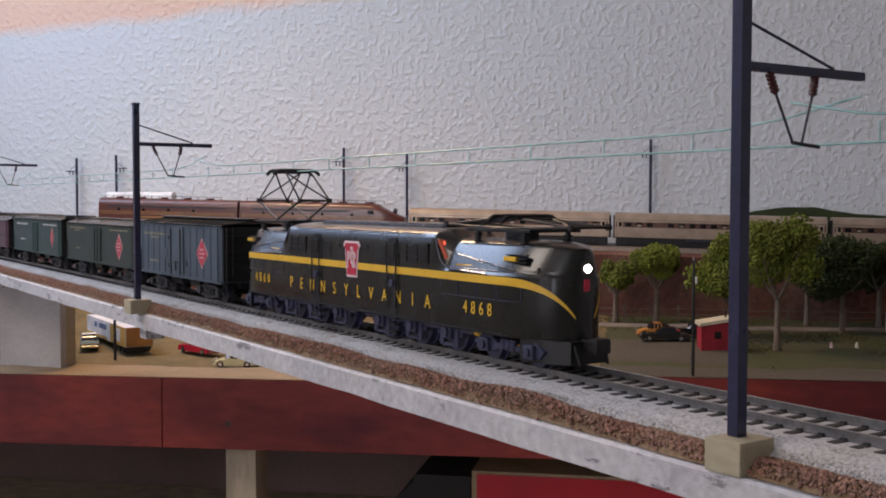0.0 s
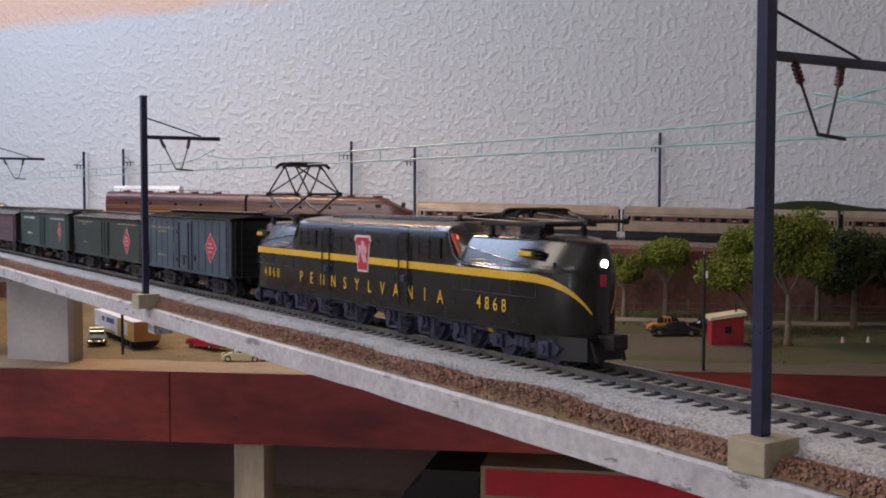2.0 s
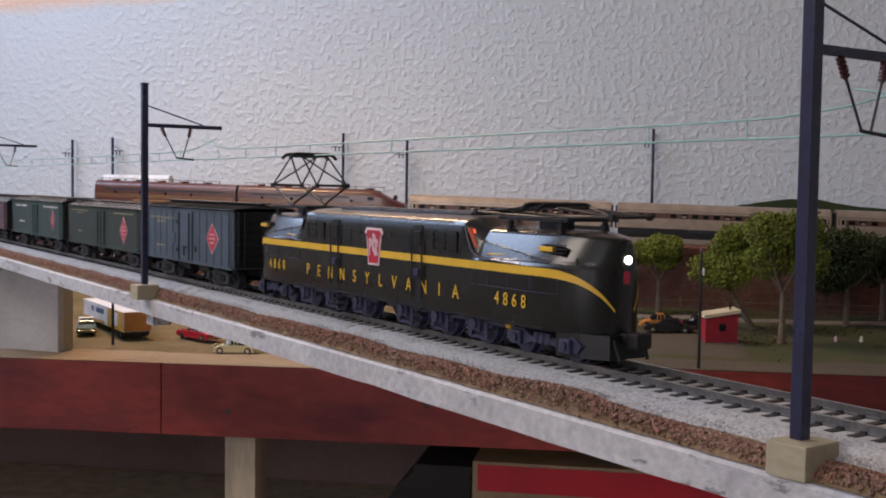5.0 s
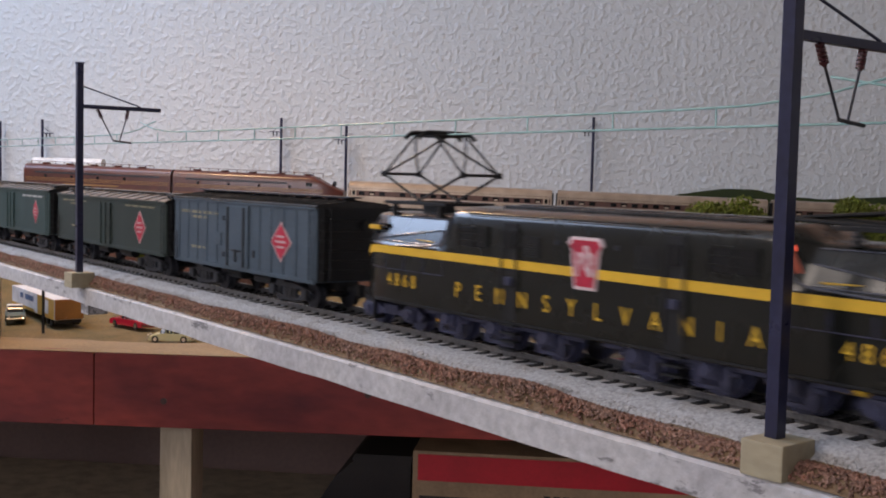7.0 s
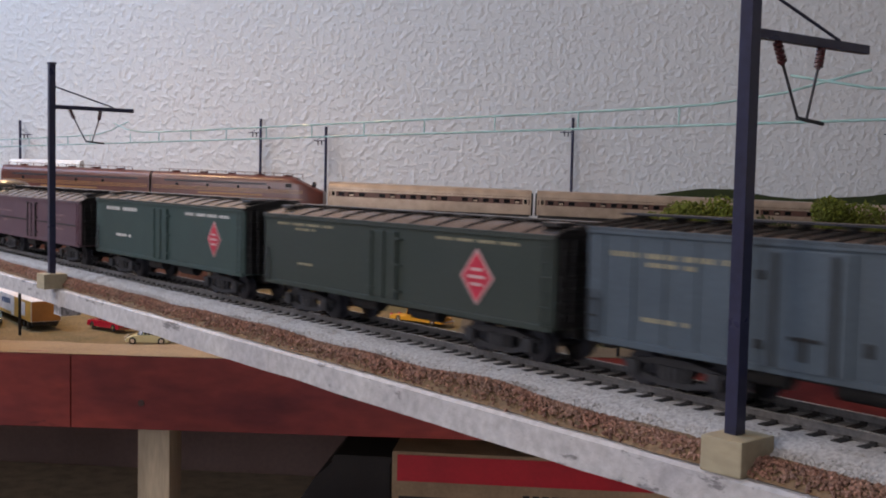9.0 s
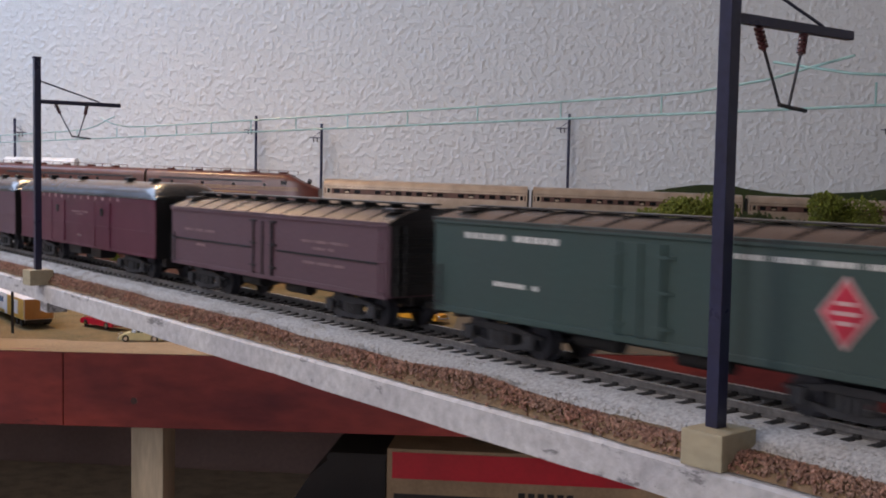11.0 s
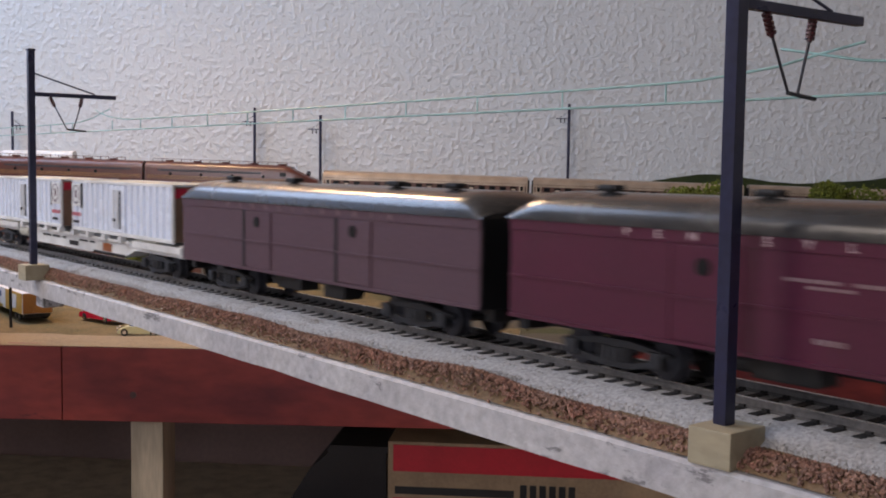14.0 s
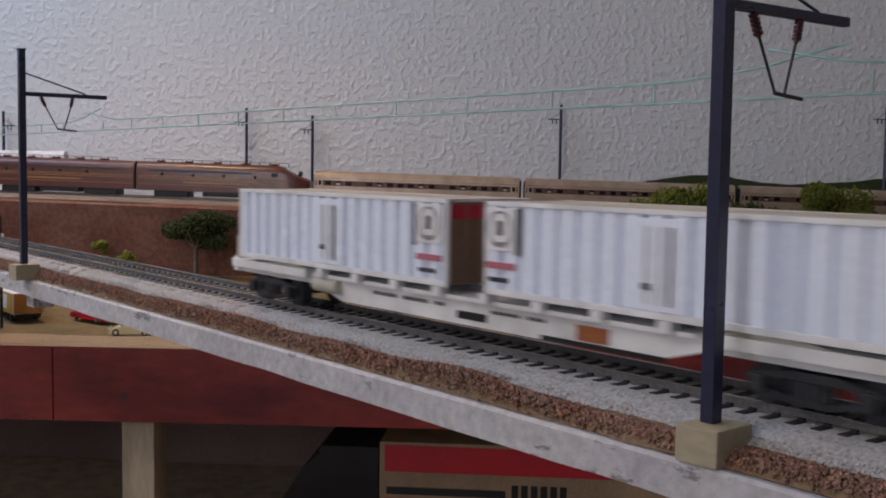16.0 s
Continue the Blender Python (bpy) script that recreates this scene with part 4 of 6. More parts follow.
    # running gear: two pilot trucks and two driver frames
    for c in (-1, 1):
        pt = part("pilot_truck", B(), LOCO_TRUCK, t)
        xc = L_MID + c * 0.1055
        for s in (-1, 1):
            fr = B()
            y = s * 0.0126
            pr = [(-0.020, 0.0062), (-0.016, 0.0088), (-0.010, 0.0088), (-0.006, 0.0066), (0.006, 0.0066), (0.010, 0.0088), (0.016, 0.0088), (0.020, 0.0062), (0.018, 0.0036), (0.009, 0.0036), (0.006, 0.0048), (-0.006, 0.0048), (-0.009, 0.0036), (-0.018, 0.0036)]
            prism(fr, [(xc + a, z) for a, z in pr], 1, y - 0.0009, y + 0.0009)
            side = part("side_frame", fr, LOCO_TRUCK, pt)
            for dx in (-0.0130, 0.0130):
                part("journal_box", box(B(), xc + dx - 0.0028, xc + dx + 0.0028, y - 0.0006, y + s * 0.0024, 0.0032, 0.0080, 0.0007), LOCO_TRUCK, side)
                part("journal_lid", rod(B(), (xc + dx, y + s * 0.0022, 0.0056), (xc + dx, y + s * 0.0032, 0.0056), 0.0015, 12), LOCO_TRUCK, side)
            for dx in (-0.003, 0.0, 0.003):
                part("coil_spring", rod(B(), (xc + dx, y + s * 0.0006, 0.0048), (xc + dx, y + s * 0.0006, 0.0084), 0.0012, 10), LOCO_TRUCK, side)
        for dx in (-0.0130, 0.0130):
            wheelset(t, xc + dx, 0.0052, mat=LOCO_TRUCK)
        df = part("driver_frame", B(), LOCO_TRUCK, t)
        for s in (-1, 1):
            fr = B()
            y = s * 0.0128
            x0, x1 = (L_MID + c * 0.0035, L_MID + c * 0.0845)
            x0, x1 = min(x0, x1), max(x0, x1)
            box(fr, x0, x1, y - 0.0008, y + 0.0008, 0.0078, 0.0112, 0.0003)
            for k in range(14):
                xx = x0 + 0.003 + (x1 - x0 - 0.006) * k / 13
                rod(fr, (xx, y + s * 0.0006, 0.0096), (xx, y + s * 0.0013, 0.0096), 0.0008, 8)
            side = part("side_frame", fr, LOCO_TRUCK, df)
            for k in range(3):
                xx = L_MID + c * (0.0185 + 0.0252 * k)
                ped = B()
                box(ped, xx - 0.0062, xx - 0.0034, y - 0.0009, y + s * 0.0012, 0.0028, 0.0086, 0.0004)
                box(ped, xx + 0.0034, xx + 0.0062, y - 0.0009, y + s * 0.0012, 0.0028, 0.0086, 0.0004)
                box(ped, xx - 0.0062, xx + 0.0062, y - 0.0009, y + s * 0.0010, 0.0022, 0.0034, 0.0004)
                part("pedestal", ped, LOCO_TRUCK, side)
                part("journal_box", box(B(), xx - 0.0032, xx + 0.0032, y, y + s * 0.0026, 0.0050, 0.0106, 0.0008), LOCO_TRUCK, side)
                part("journal_lid", rod(B(), (xx, y + s * 0.0022, 0.0076), (xx, y + s * 0.0036, 0.0076), 0.0019, 12), LOCO_TRUCK, side)
                spr = B()
                rod(spr, (xx - 0.0085, y, 0.0070), (xx + 0.0085, y, 0.0070), 0.0009, 6)
                part("leaf_spring", spr, LOCO_TRUCK, side)
        for k in range(3):
            wheelset(t, L_MID + c * (0.0185 + 0.0252 * k), 0.0080, mat=LOCO_TRUCK)
    part("underframe", box(B(), L0 + 0.012, L1 - 0.012, -0.0062, 0.0062, 0.0060, 0.0100), BLACK, t)
    part("brake_cylinder", rod(B(), (L_MID + 0.0795, -0.0118, 0.0090), (L_MID + 0.0875, -0.0118, 0.0090), 0.0016, 10), GOLD, t, "small brass brake cylinder")
    return t


# ---- cars ----


def truck(parent, xc, six=False, mat=None):
    """A four-wheel car truck with side frames, journals and springs."""
    mat = mat or TRUCK_DARK
    tk = part("truck", B(), mat, parent)
    base = 0.0138 if not six else 0.0150
    bol = B()
    box(bol, xc - 0.0022, xc + 0.0022, -0.0135, 0.0135, 0.0056, 0.0088, 0.0004)
    part("bolster", bol, mat, tk)
    for s in (-1, 1):
        y = s * 0.0128
        fr = B()
        for a, b, z0, z1, z2, z3 in ((-base - 0.004, -0.0052, 0.0064, 0.0074, 0.0074, 0.0092), (0.0052, base + 0.004, 0.0074, 0.0064, 0.0092, 0.0074)):
            prism(fr, [(xc + a, z0), (xc + b, z1), (xc + b, z3), (xc + a, z2)], 1, y - 0.0008, y + 0.0008)
        for k in (-1, 1):
            prism(fr, [(xc + k * (base + 0.002), 0.0030), (xc + k * (base - 0.003), 0.0030), (xc + k * 0.0048, 0.0018), (xc + k * 0.0048, 0.0032), (xc + k * (base - 0.004), 0.0044), (xc + k * (base + 0.002), 0.0044)], 1, y - 0.0008, y + 0.0008)
            box(fr, xc + k * 0.0038, xc + k * 0.0054, y - 0.0008, y + 0.0008, 0.0018, 0.0092)
        box(fr, xc - 0.0040, xc + 0.0040, y - 0.0008, y + 0.0008, 0.0074, 0.0092)
        box(fr, xc - 0.0040, xc + 0.0040, y - 0.0008, y + 0.0008, 0.0018, 0.0033)
        side = part("side_frame", fr, mat, tk)
        for dx in (-base, base):
            part("journal_box", box(B(), xc + dx - 0.0023, xc + dx + 0.0023, y, y + s * 0.0021, 0.0034, 0.0076, 0.0006), mat, side)
        for dx in (-0.0022, 0.0, 0.0022):
            part("coil_spring", rod(B(), (xc + dx, y + s * 0.0008, 0.0034), (xc + dx, y + s * 0.0008, 0.0072), 0.0010, 8), mat, side)
    for dx in (-base, base):
        wheelset(parent, xc + dx, 0.0052)
    return tk


def couplers(parent, half):
    for c in (-1, 1):
        cp = part("coupler", box(B(), c * (half - 0.002), c * (half + 0.0065), -0.0014, 0.0014, 0.0074, 0.0100, 0.0004), BLACK, parent)
        part("knuckle", box(B(), c * (half + 0.0045), c * (half + 0.0085), -0.0024, 0.0020, 0.0066, 0.0108, 0.0008), BLACK, cp)


def underbody(parent, half, tanks=2):
    part("underframe", box(B(), -half + 0.003, half - 0.003, -0.0050, 0.0050, 0.0080, 0.0118), BLACK, parent)
    for k in range(tanks):
        x = -half * 0.25 + k * half * 0.42
        part("air_tank", rod(B(), (x - 0.008, -0.0085, 0.0085), (x + 0.008, -0.0085, 0.0085), 0.0026, 12), BLACK, parent, smooth=40)
    part("brake_gear", box(B(), half * 0.05, half * 0.3, 0.0050, 0.0110, 0.0066, 0.0116, 0.0006), BLACK, parent)


def ladder(parent, x, y, z0, z1, w=0.0032, mat=None, along="x"):
    bm = B()
    for k in (-1, 1):
        p = (x + k * w / 2, y, z0) if along == "x" else (x, y + k * w / 2, z0)
        rod(bm, p, (p[0], p[1], z1), 0.00025, 5)
    n = max(3, int((z1 - z0) / 0.0042))
    for i in range(n):
        z = z0 + (z1 - z0) * (i + 0.4) / n
        a = (x - w / 2, y, z) if along == "x" else (x, y - w / 2, z)
        b = (x + w / 2, y, z) if along == "x" else (x, y + w / 2, z)
        rod(bm, a, b, 0.00024, 5)
    return part("ladder", bm, mat or BLACK, parent)


def diamond(parent, x, z, w, h, y, s):
    def rhomb(f):
        return [(x - w * f, z), (x, z + h * f), (x + w * f, z), (x, z - h * f)]
    d = part("diamond_emblem", prism(B(), rhomb(1.0), 1, y, y + s * 0.00025), PINK_RIM, parent, "red diamond emblem with pale rim")
    part("diamond_field", prism(B(), rhomb(0.86), 1, y, y + s * 0.0004), RED_DECAL, d)
    bm = B()
    for k in (-1, 0, 1):
        ww = w * (0.52 - 0.16 * abs(k))
        box(bm, x - ww, x + ww, y, y + s * 0.00052, z + k * h * 0.26 - h * 0.055, z + k * h * 0.26 + h * 0.055)
    part("emblem_bar", bm, PINK_RIM, d)


def roof_arch(bm, half, w, eave, rise, n=10, power=2.0, ends=0.0):
    """A curved roof with thickness."""
    outline = []
    for i in range(n + 1):
        y = -w + 2 * w * i / n
        outline.append((y, eave + rise * (1 - abs(y / w) ** power)))
    outline += [(w, eave - 0.0008), (-w, eave - 0.0008)]
    prism(bm, outline, 0, -half, half)
    return bm


def house_car(name, label, category, centre, length, paint, roof_mat, top, kind, group="cars of the moving train"):
    """A house car: kind picks ribs, planks, doors and roof."""
    t = thing(name, label, category, pose(centre, 0, 0), group)
    h = length / 2
    w = 0.0172
    z0 = 0.0116
    body = part("body", box(B(), -h, h, -w, w, z0, top, 0.0005), paint, t)
    for s in (-1, 1):
        y = s * w
        part("side_sill", box(B(), -h + 0.001, h - 0.001, y - s * 0.0004, y + s * 0.0005, z0 - 0.0006, z0 + 0.0012, 0.0002), paint, body)
        part("roof_fascia", box(B(), -h, h, y - s * 0.0004, y + s * 0.0006, top - 0.0016, top + 0.0002, 0.0002), paint, body)
        if kind == "steel":
            for k in range(13):
                x = -h + 0.006 + (length - 0.012) * k / 12
                if abs(x) < 0.013:
                    continue
                part("side_rib", box(B(), x - 0.0004, x + 0.0004, y, y + s * 0.0003, z0 + 0.001, top - 0.0018), paint, body)
            door = part("sliding_door", box(B(), -0.0125, 0.0115, y, y + s * 0.0009, z0 + 0.0008, top - 0.0022, 0.0003), paint, t)
            for x in (-0.0086, 0.0074):
                part("door_rod", box(B(), x - 0.0007, x + 0.0007, y + s * 0.0007, y + s * 0.0014, z0 + 0.0012, top - 0.003, 0.0002), BLACK, door)
            part("door_latch", box(B(), -0.0040, 0.0042, y + s * 0.0008, y + s * 0.0013, 0.0196, 0.0204), BLACK, door)
            part("latch_drop", box(B(), -0.0012, 0.0004, y + s * 0.0008, y + s * 0.0014, 0.0150, 0.0206, 0.0002), BLACK, door)
            for z in (0.0165, 0.0330):
                part("hinge", box(B(), -0.0135, -0.0118, y, y + s * 0.0013, z, z + 0.0022, 0.0002), BLACK, door)
            part("placard", box(B(), 0.0148, 0.0168, y, y + s * 0.0004, 0.0180, 0.0212, 0.0003), BLACK, t)
            part("side_panel", box(B(), -0.0225, -0.0165, y, y + s * 0.0004, 0.0215, 0.0275, 0.0002), paint, t)
        else:
            door = part("side_door", box(B(), -0.0075, 0.0075, y, y + s * 0.0004, z0 + 0.0015, top - 0.0030, 0.0002), paint, t)
            for x in (-0.0075, 0.0, 0.0075):
                part("door_post", box(B(), x - 0.0004, x + 0.0004, y, y + s * 0.0009, z0 + 0.0010, top - 0.0030), BLACK if kind == "reefer" else paint, door)
            for z in (0.0155, 0.0245, 0.0335):
                for a in (-0.0103, 0.0058):
                    part("hinge", box(B(), a, a + 0.0045, y, y + s * 0.0008, z, z + 0.0009, 0.0001), BLACK if kind == "reefer" else paint, door)
            if kind == "reefer":
                for a, b in ((-h + 0.001, -0.011), (0.011, h - 0.006)):
                    part("belt_rail", box(B(), a, b, y, y + s * 0.0004, 0.0226, 0.0233), BLACK, body)
        if s < 0:
            ladder(t, h - 0.0032, y - 0.0008, z0 + 0.0005, top - 0.001, 0.0036, paint if kind != "reefer" else TUSCAN)
            ladder(t, -h + 0.0030, y - 0.0008, z0 + 0.0005, z0 + 0.014, 0.0032, BLACK)
        else:
            ladder(t, -h + 0.0032, y + 0.0008, z0 + 0.0005, top - 0.001, 0.0036, BLACK)
    # ends
    for c in (-1, 1):
        part("end_panel", box(B(), c * h, c * (h + 0.0006), -w + 0.0006, w - 0.0006, z0 + 0.0006, top + 0.001, 0.0002), BLACK, body)
        for k in range(6):
            z = z0 + 0.004 + k * (top - z0 - 0.006) / 6
            part("end_rib", box(B(), c * (h + 0.0003), c * (h + 0.0012), -w + 0.0015, w - 0.0015, z, z + 0.0012, 0.0004), BLACK, body)
        part("brake_wheel", rod(B(), (c * (h + 0.0016), 0.006, top - 0.008), (c * (h + 0.0021), 0.006, top - 0.008), 0.0030, 14), BLACK, t)
        ladder(t, c * (h + 0.0014), -w + 0.0038, z0 + 0.0005, top - 0.001, 0.0036, BLACK, "y")
    rise = {"steel": 0.0018, "plain": 0.0030, "reefer": 0.0046}[kind]
    roof = part("roof", roof_arch(B(), h + 0.0006, w + 0.0006, top, rise, power=1.15 if kind == "steel" else 1.9), roof_mat, t, smooth=30)
    ribs = 22 if kind == "steel" else 12
    for k in range(ribs + 1):
        x = -h + length * k / ribs
        bm = B()
        n = 8
        pw = 1.15 if kind == "steel" else 1.9
        pts = [Vector((x, yy, top + rise * (1 - abs(yy / w) ** pw) + 0.0002)) for yy in [-w + 2 * w * i / n for i in range(n + 1)]]
        for a, b in zip(pts, pts[1:]):
            rod(bm, a, b, 0.0006 if kind == "steel" else 0.0003, 5)
        part("roof_rib", bm, roof_mat, roof)
    if kind != "plain":
        walkw = part("roof_walk", box(B(), -h - 0.001, h + 0.001, -0.0034, 0.0034, top + rise + 0.0014, top + rise + 0.0020, 0.0001), STEEL_DARK if kind == "steel" else ROOF_BLACK, t)
        for k in range(11):
            x = -h + 0.004 + (length - 0.008) * k / 10
            part("walk_saddle", box(B(), x - 0.0005, x + 0.0005, -0.0030, 0.0030, top + rise - 0.0008, top + rise + 0.0014), BLACK, walkw)
    else:
        part("roof_walk", box(B(), -h - 0.0005, h + 0.0005, -0.0028, 0.0028, top + rise + 0.0004, top + rise + 0.0009, 0.0001), ROOF_BLACK, t)
    if kind == "reefer" or kind == "plain":
        for c in (-1, 1):
            for yy in (-0.0088, 0.0088):
                part("ice_hatch", box(B(), c * (h - 0.0085) - 0.0040, c * (h - 0.0085) + 0.0040, yy - 0.0034, yy + 0.0034, top + rise * 0.72, top + rise * 0.72 + 0.0014, 0.0004), roof_mat, t)
    underbody(t, h)
    for c in (-1, 1):
        truck(t, c * (h - 0.0285))
    couplers(t, h)
    return t


def baggage_car(name, label, centre, length, paint, roof_mat, top, letter, plain=False):
    t = thing(name, label, "baggage car", pose(centre, 0, 0), "cars of the moving train")
    h, w, z0 = length / 2, 0.0172, 0.0112
    body = part("body", box(B(), -h, h, -w, w, z0, top, 0.0004), paint, t)
    # turtle-back roof, rounded at the ends
    rings = []
    for i in range(31):
        k = -1 + 2 * i / 30
        x = (h + 0.0008) * (math.copysign(1 - (1 - abs(k)) ** 2.2, k) if abs(k) > 0.0 else 0)
        d = h + 0.0008 - abs(x)
        f = min(1.0, max(0.25, (d / 0.010) ** 0.45 if d < 0.010 else 1))
        ring = []
        for j in range(15):
            a = math.pi * j / 14
            y = -(w + 0.0008) * math.copysign(abs(math.cos(a)) ** 0.62, math.cos(a))
            z = top - 0.0004 + 0.0082 * f * abs(math.sin(a)) ** 0.9
            ring.append((x, y, z))
        rings.append(ring)
    roof = part("roof", loft(B(), rings), roof_mat, t, "satin dark rounded roof", smooth=45)
    for x in (-0.0757, -0.0244, 0.0454, 0.0778):
        v = part("roof_vent", rod(B(), (x, -0.0064, top + 0.0062), (x, -0.0064, top + 0.0082), 0.0016, 10), BLACK, t, "black round roof ventilator")
        part("vent_hood", box(B(), x - 0.0034, x + 0.0034, -0.0086, -0.0042, top + 0.0080, top + 0.0098, 0.0007), BLACK, v)
    for s in (-1, 1):
        y = s * w
        part("letter_board", box(B(), -h, h, y, y + s * 0.00035, top - 0.0034, top - 0.0002, 0.0001), paint, body)
        part("belt_rail", box(B(), -h, h, y, y + s * 0.0004, 0.0228, 0.0235), paint, body)
        part("side_sill", box(B(), -h, h, y - s * 0.0002, y + s * 0.0005, z0, z0 + 0.0010), paint, body)
        for dx in (-0.0340, 0.0356):
            d0, d1 = (dx - 0.0105, dx + 0.0105)
            part("door_pocket", box(B(), d0 - 0.0012, d1 + 0.0004, y, y + s * 0.00022, z0 + 0.0012, top - 0.0036), paint, t)
            door = part("baggage_door", box(B(), d0 + 0.0002, d1, y, y + s * 0.0005, z0 + 0.0016, top - 0.0040, 0.0001), paint, t)
            part("porthole", rod(B(), (dx - 0.0003, y + s * 0.0001, 0.0308), (dx - 0.0003, y + s * 0.0008, 0.0308), 0.0022, 14), GLASS_DARK, door, "round dark door window")
            part("door_post", box(B(), d0 - 0.0014, d0 + 0.0004, y, y + s * 0.0007, z0 + 0.0012, top - 0.0036), BLACK if plain else paint, t)
            part("door_ledge", box(B(), d0, d1, y, y + s * 0.0009, 0.0226, 0.0234), paint, door)
        for i, ch in enumerate("PENNSYLVANIA"):
            lettering(ch, 0.0030, letter, t, pose(-s * (-0.0590 + 0.0106 * i), y + s * 0.0005, top - 0.0027, 0, 0, 0 if s < 0 else 180), "letter", 1.1)
        if not plain:
            for x0, x1, z, tall, count in ((-0.012, 0.014, 0.0296, 0.0008, 9), (-0.006, 0.006, 0.0282, 0.0007, 4), (-0.004, 0.004, 0.0165, 0.0012, 4)):
                bars(t, FADED_PINK, x0, x1, y - (0.0001 if s < 0 else 0), z, tall, count)
    for c in (-1, 1):
        part("diaphragm", box(B(), c * h, c * (h + 0.0042), -0.0058, 0.0058, z0, top - 0.0012, 0.0008), BLACK, t)
        part("end_panel", box(B(), c * h, c * (h + 0.0004), -w + 0.0004, w - 0.0004, z0, top), BLACK, body)
        part("buffer_beam", box(B(), c * (h - 0.003), c * (h + 0.0012), -0.0125, 0.0125, 0.0072, z0, 0.0004), BLACK, t)
        truck(t, c * (h - 0.0375), True)
    underbody(t, h, 3)
    part("battery_box", box(B(), -0.022, -0.004, -0.0150, -0.0070, 0.0062, 0.0112, 0.0006), BLACK, t)
    part("equipment_box", box(B(), 0.012, 0.026, -0.0150, -0.0070, 0.0058, 0.0112, 0.0006), BLACK, t)
    couplers(t, h)
    return t


def flat_car(centre, length):
    t = thing("container_flat_car", "white spine flat car with orange markings", "flat car", pose(centre, 0, 0), "cars of the moving train")
    h = length / 2
    # fish-belly spine and end platforms
    side = [(-h + 0.002, 0.0132), (h - 0.002, 0.0132), (h - 0.002, 0.0098), (h - 0.060, 0.0098), (h - 0.078, 0.0052), (-h + 0.078, 0.0052), (-h + 0.060, 0.0098), (-h + 0.002, 0.0098)]
    part("centre_sill", prism(B(), side, 1, -0.0118, 0.0118), WHITE_PAINT, t)
    part("deck", box(B(), -h + 0.062, h - 0.062, -0.0142, 0.0142, 0.0128, 0.0142, 0.0003), WHITE_PAINT, t)
    for s in (-1, 1):
        part("side_mark", box(B(), -0.006, 0.008, s * 0.0118, s * 0.0121, 0.0070, 0.0094), BLACK, t)
        part("side_mark", box(B(), 0.046, 0.058, s * 0.0118, s * 0.0121, 0.0070, 0.0112), material_orange(), t, "orange-brown side placard")
        part("side_mark", box(B(), 0.032, 0.078, s * 0.0118, s * 0.0122, 0.0053, 0.0066), BLACK, t)
        bars(t, BLACK, -0.052, -0.012, s * 0.0118 - (0.0001 if s < 0 else 0), 0.0098, 0.0012, 14)
        bars(t, BLACK, 0.010, 0.034, s * 0.0118 - (0.0001 if s < 0 else 0), 0.0100, 0.0010, 9)
        for k in range(8):
            x = -h + 0.07 + k * (length - 0.14) / 7
            part("container_guide", box(B(), x - 0.002, x + 0.002, s * 0.0130, s * 0.0165, 0.0134, 0.0165, 0.0004), WHITE_PAINT, t)
    for c in (-1, 1):
        part("end_platform", box(B(), c * (h - 0.058), c * h, -0.0150, 0.0150, 0.0118, 0.0152, 0.0006), WHITE_PAINT, t)
        part("end_bulkhead", box(B(), c * (h - 0.0035), c * h, -0.0140, 0.0140, 0.0100, 0.0160, 0.0006), WHITE_PAINT, t)
        fr = B()
        for yy in (-0.0128, 0.0128):
            rod(fr, (c * (h - 0.001), yy, 0.0150), (c * (h - 0.001), yy, 0.0240), 0.0005, 6)
        rod(fr, (c * (h - 0.001), -0.0128, 0.0240), (c * (h - 0.001), 0.0128, 0.0240), 0.0005, 6)
        part("end_rail", fr, CREAM, t)
        part("ramp", prism(B(), [(c * (h - 0.058), 0.0152), (c * (h - 0.040), 0.0172), (c * (h - 0.026), 0.0152)], 1, -0.0138, -0.0100), CREAM, t)
        part("air_tank", rod(B(), (c * 0.088, c * 0.0120, 0.0104), (c * 0.072, c * 0.0120, 0.0104), 0.0031, 14), CREAM, t, "cream air tank", smooth=40)
        truck(t, c * (h - 0.030))
    couplers(t, h)
    return t


def material_orange():
    m = bpy.data.materials.get("orange_placard")
    return m or material("orange_placard", (0.42, 0.13, 0.04), 0.5, vary=0.08, grain=600, bump=0)


CONTAINER_GREY = material("silver_grey_container_paint", (0.80, 0.86, 0.97), 0.28, vary=0.04, grain=500, blotch=40, bump=0.03, tint=(0.77, 0.83, 0.94), coat=0.5)
EMBLEM_GREY = material("faded_grey_print", (0.30, 0.26, 0.29), 0.5, vary=0.1, grain=900, bump=0)
PINK_PLATE = material("faded_red_print", (0.55, 0.16, 0.20), 0.5, vary=0.12, grain=900, bump=0)
# brown of the container ends, with their shade put into the colour
CONTAINER_END_SHADE = material("container_end_shade_brown", (0.20, 0.13, 0.09), 0.6, vary=0.12, grain=400, blotch=40)


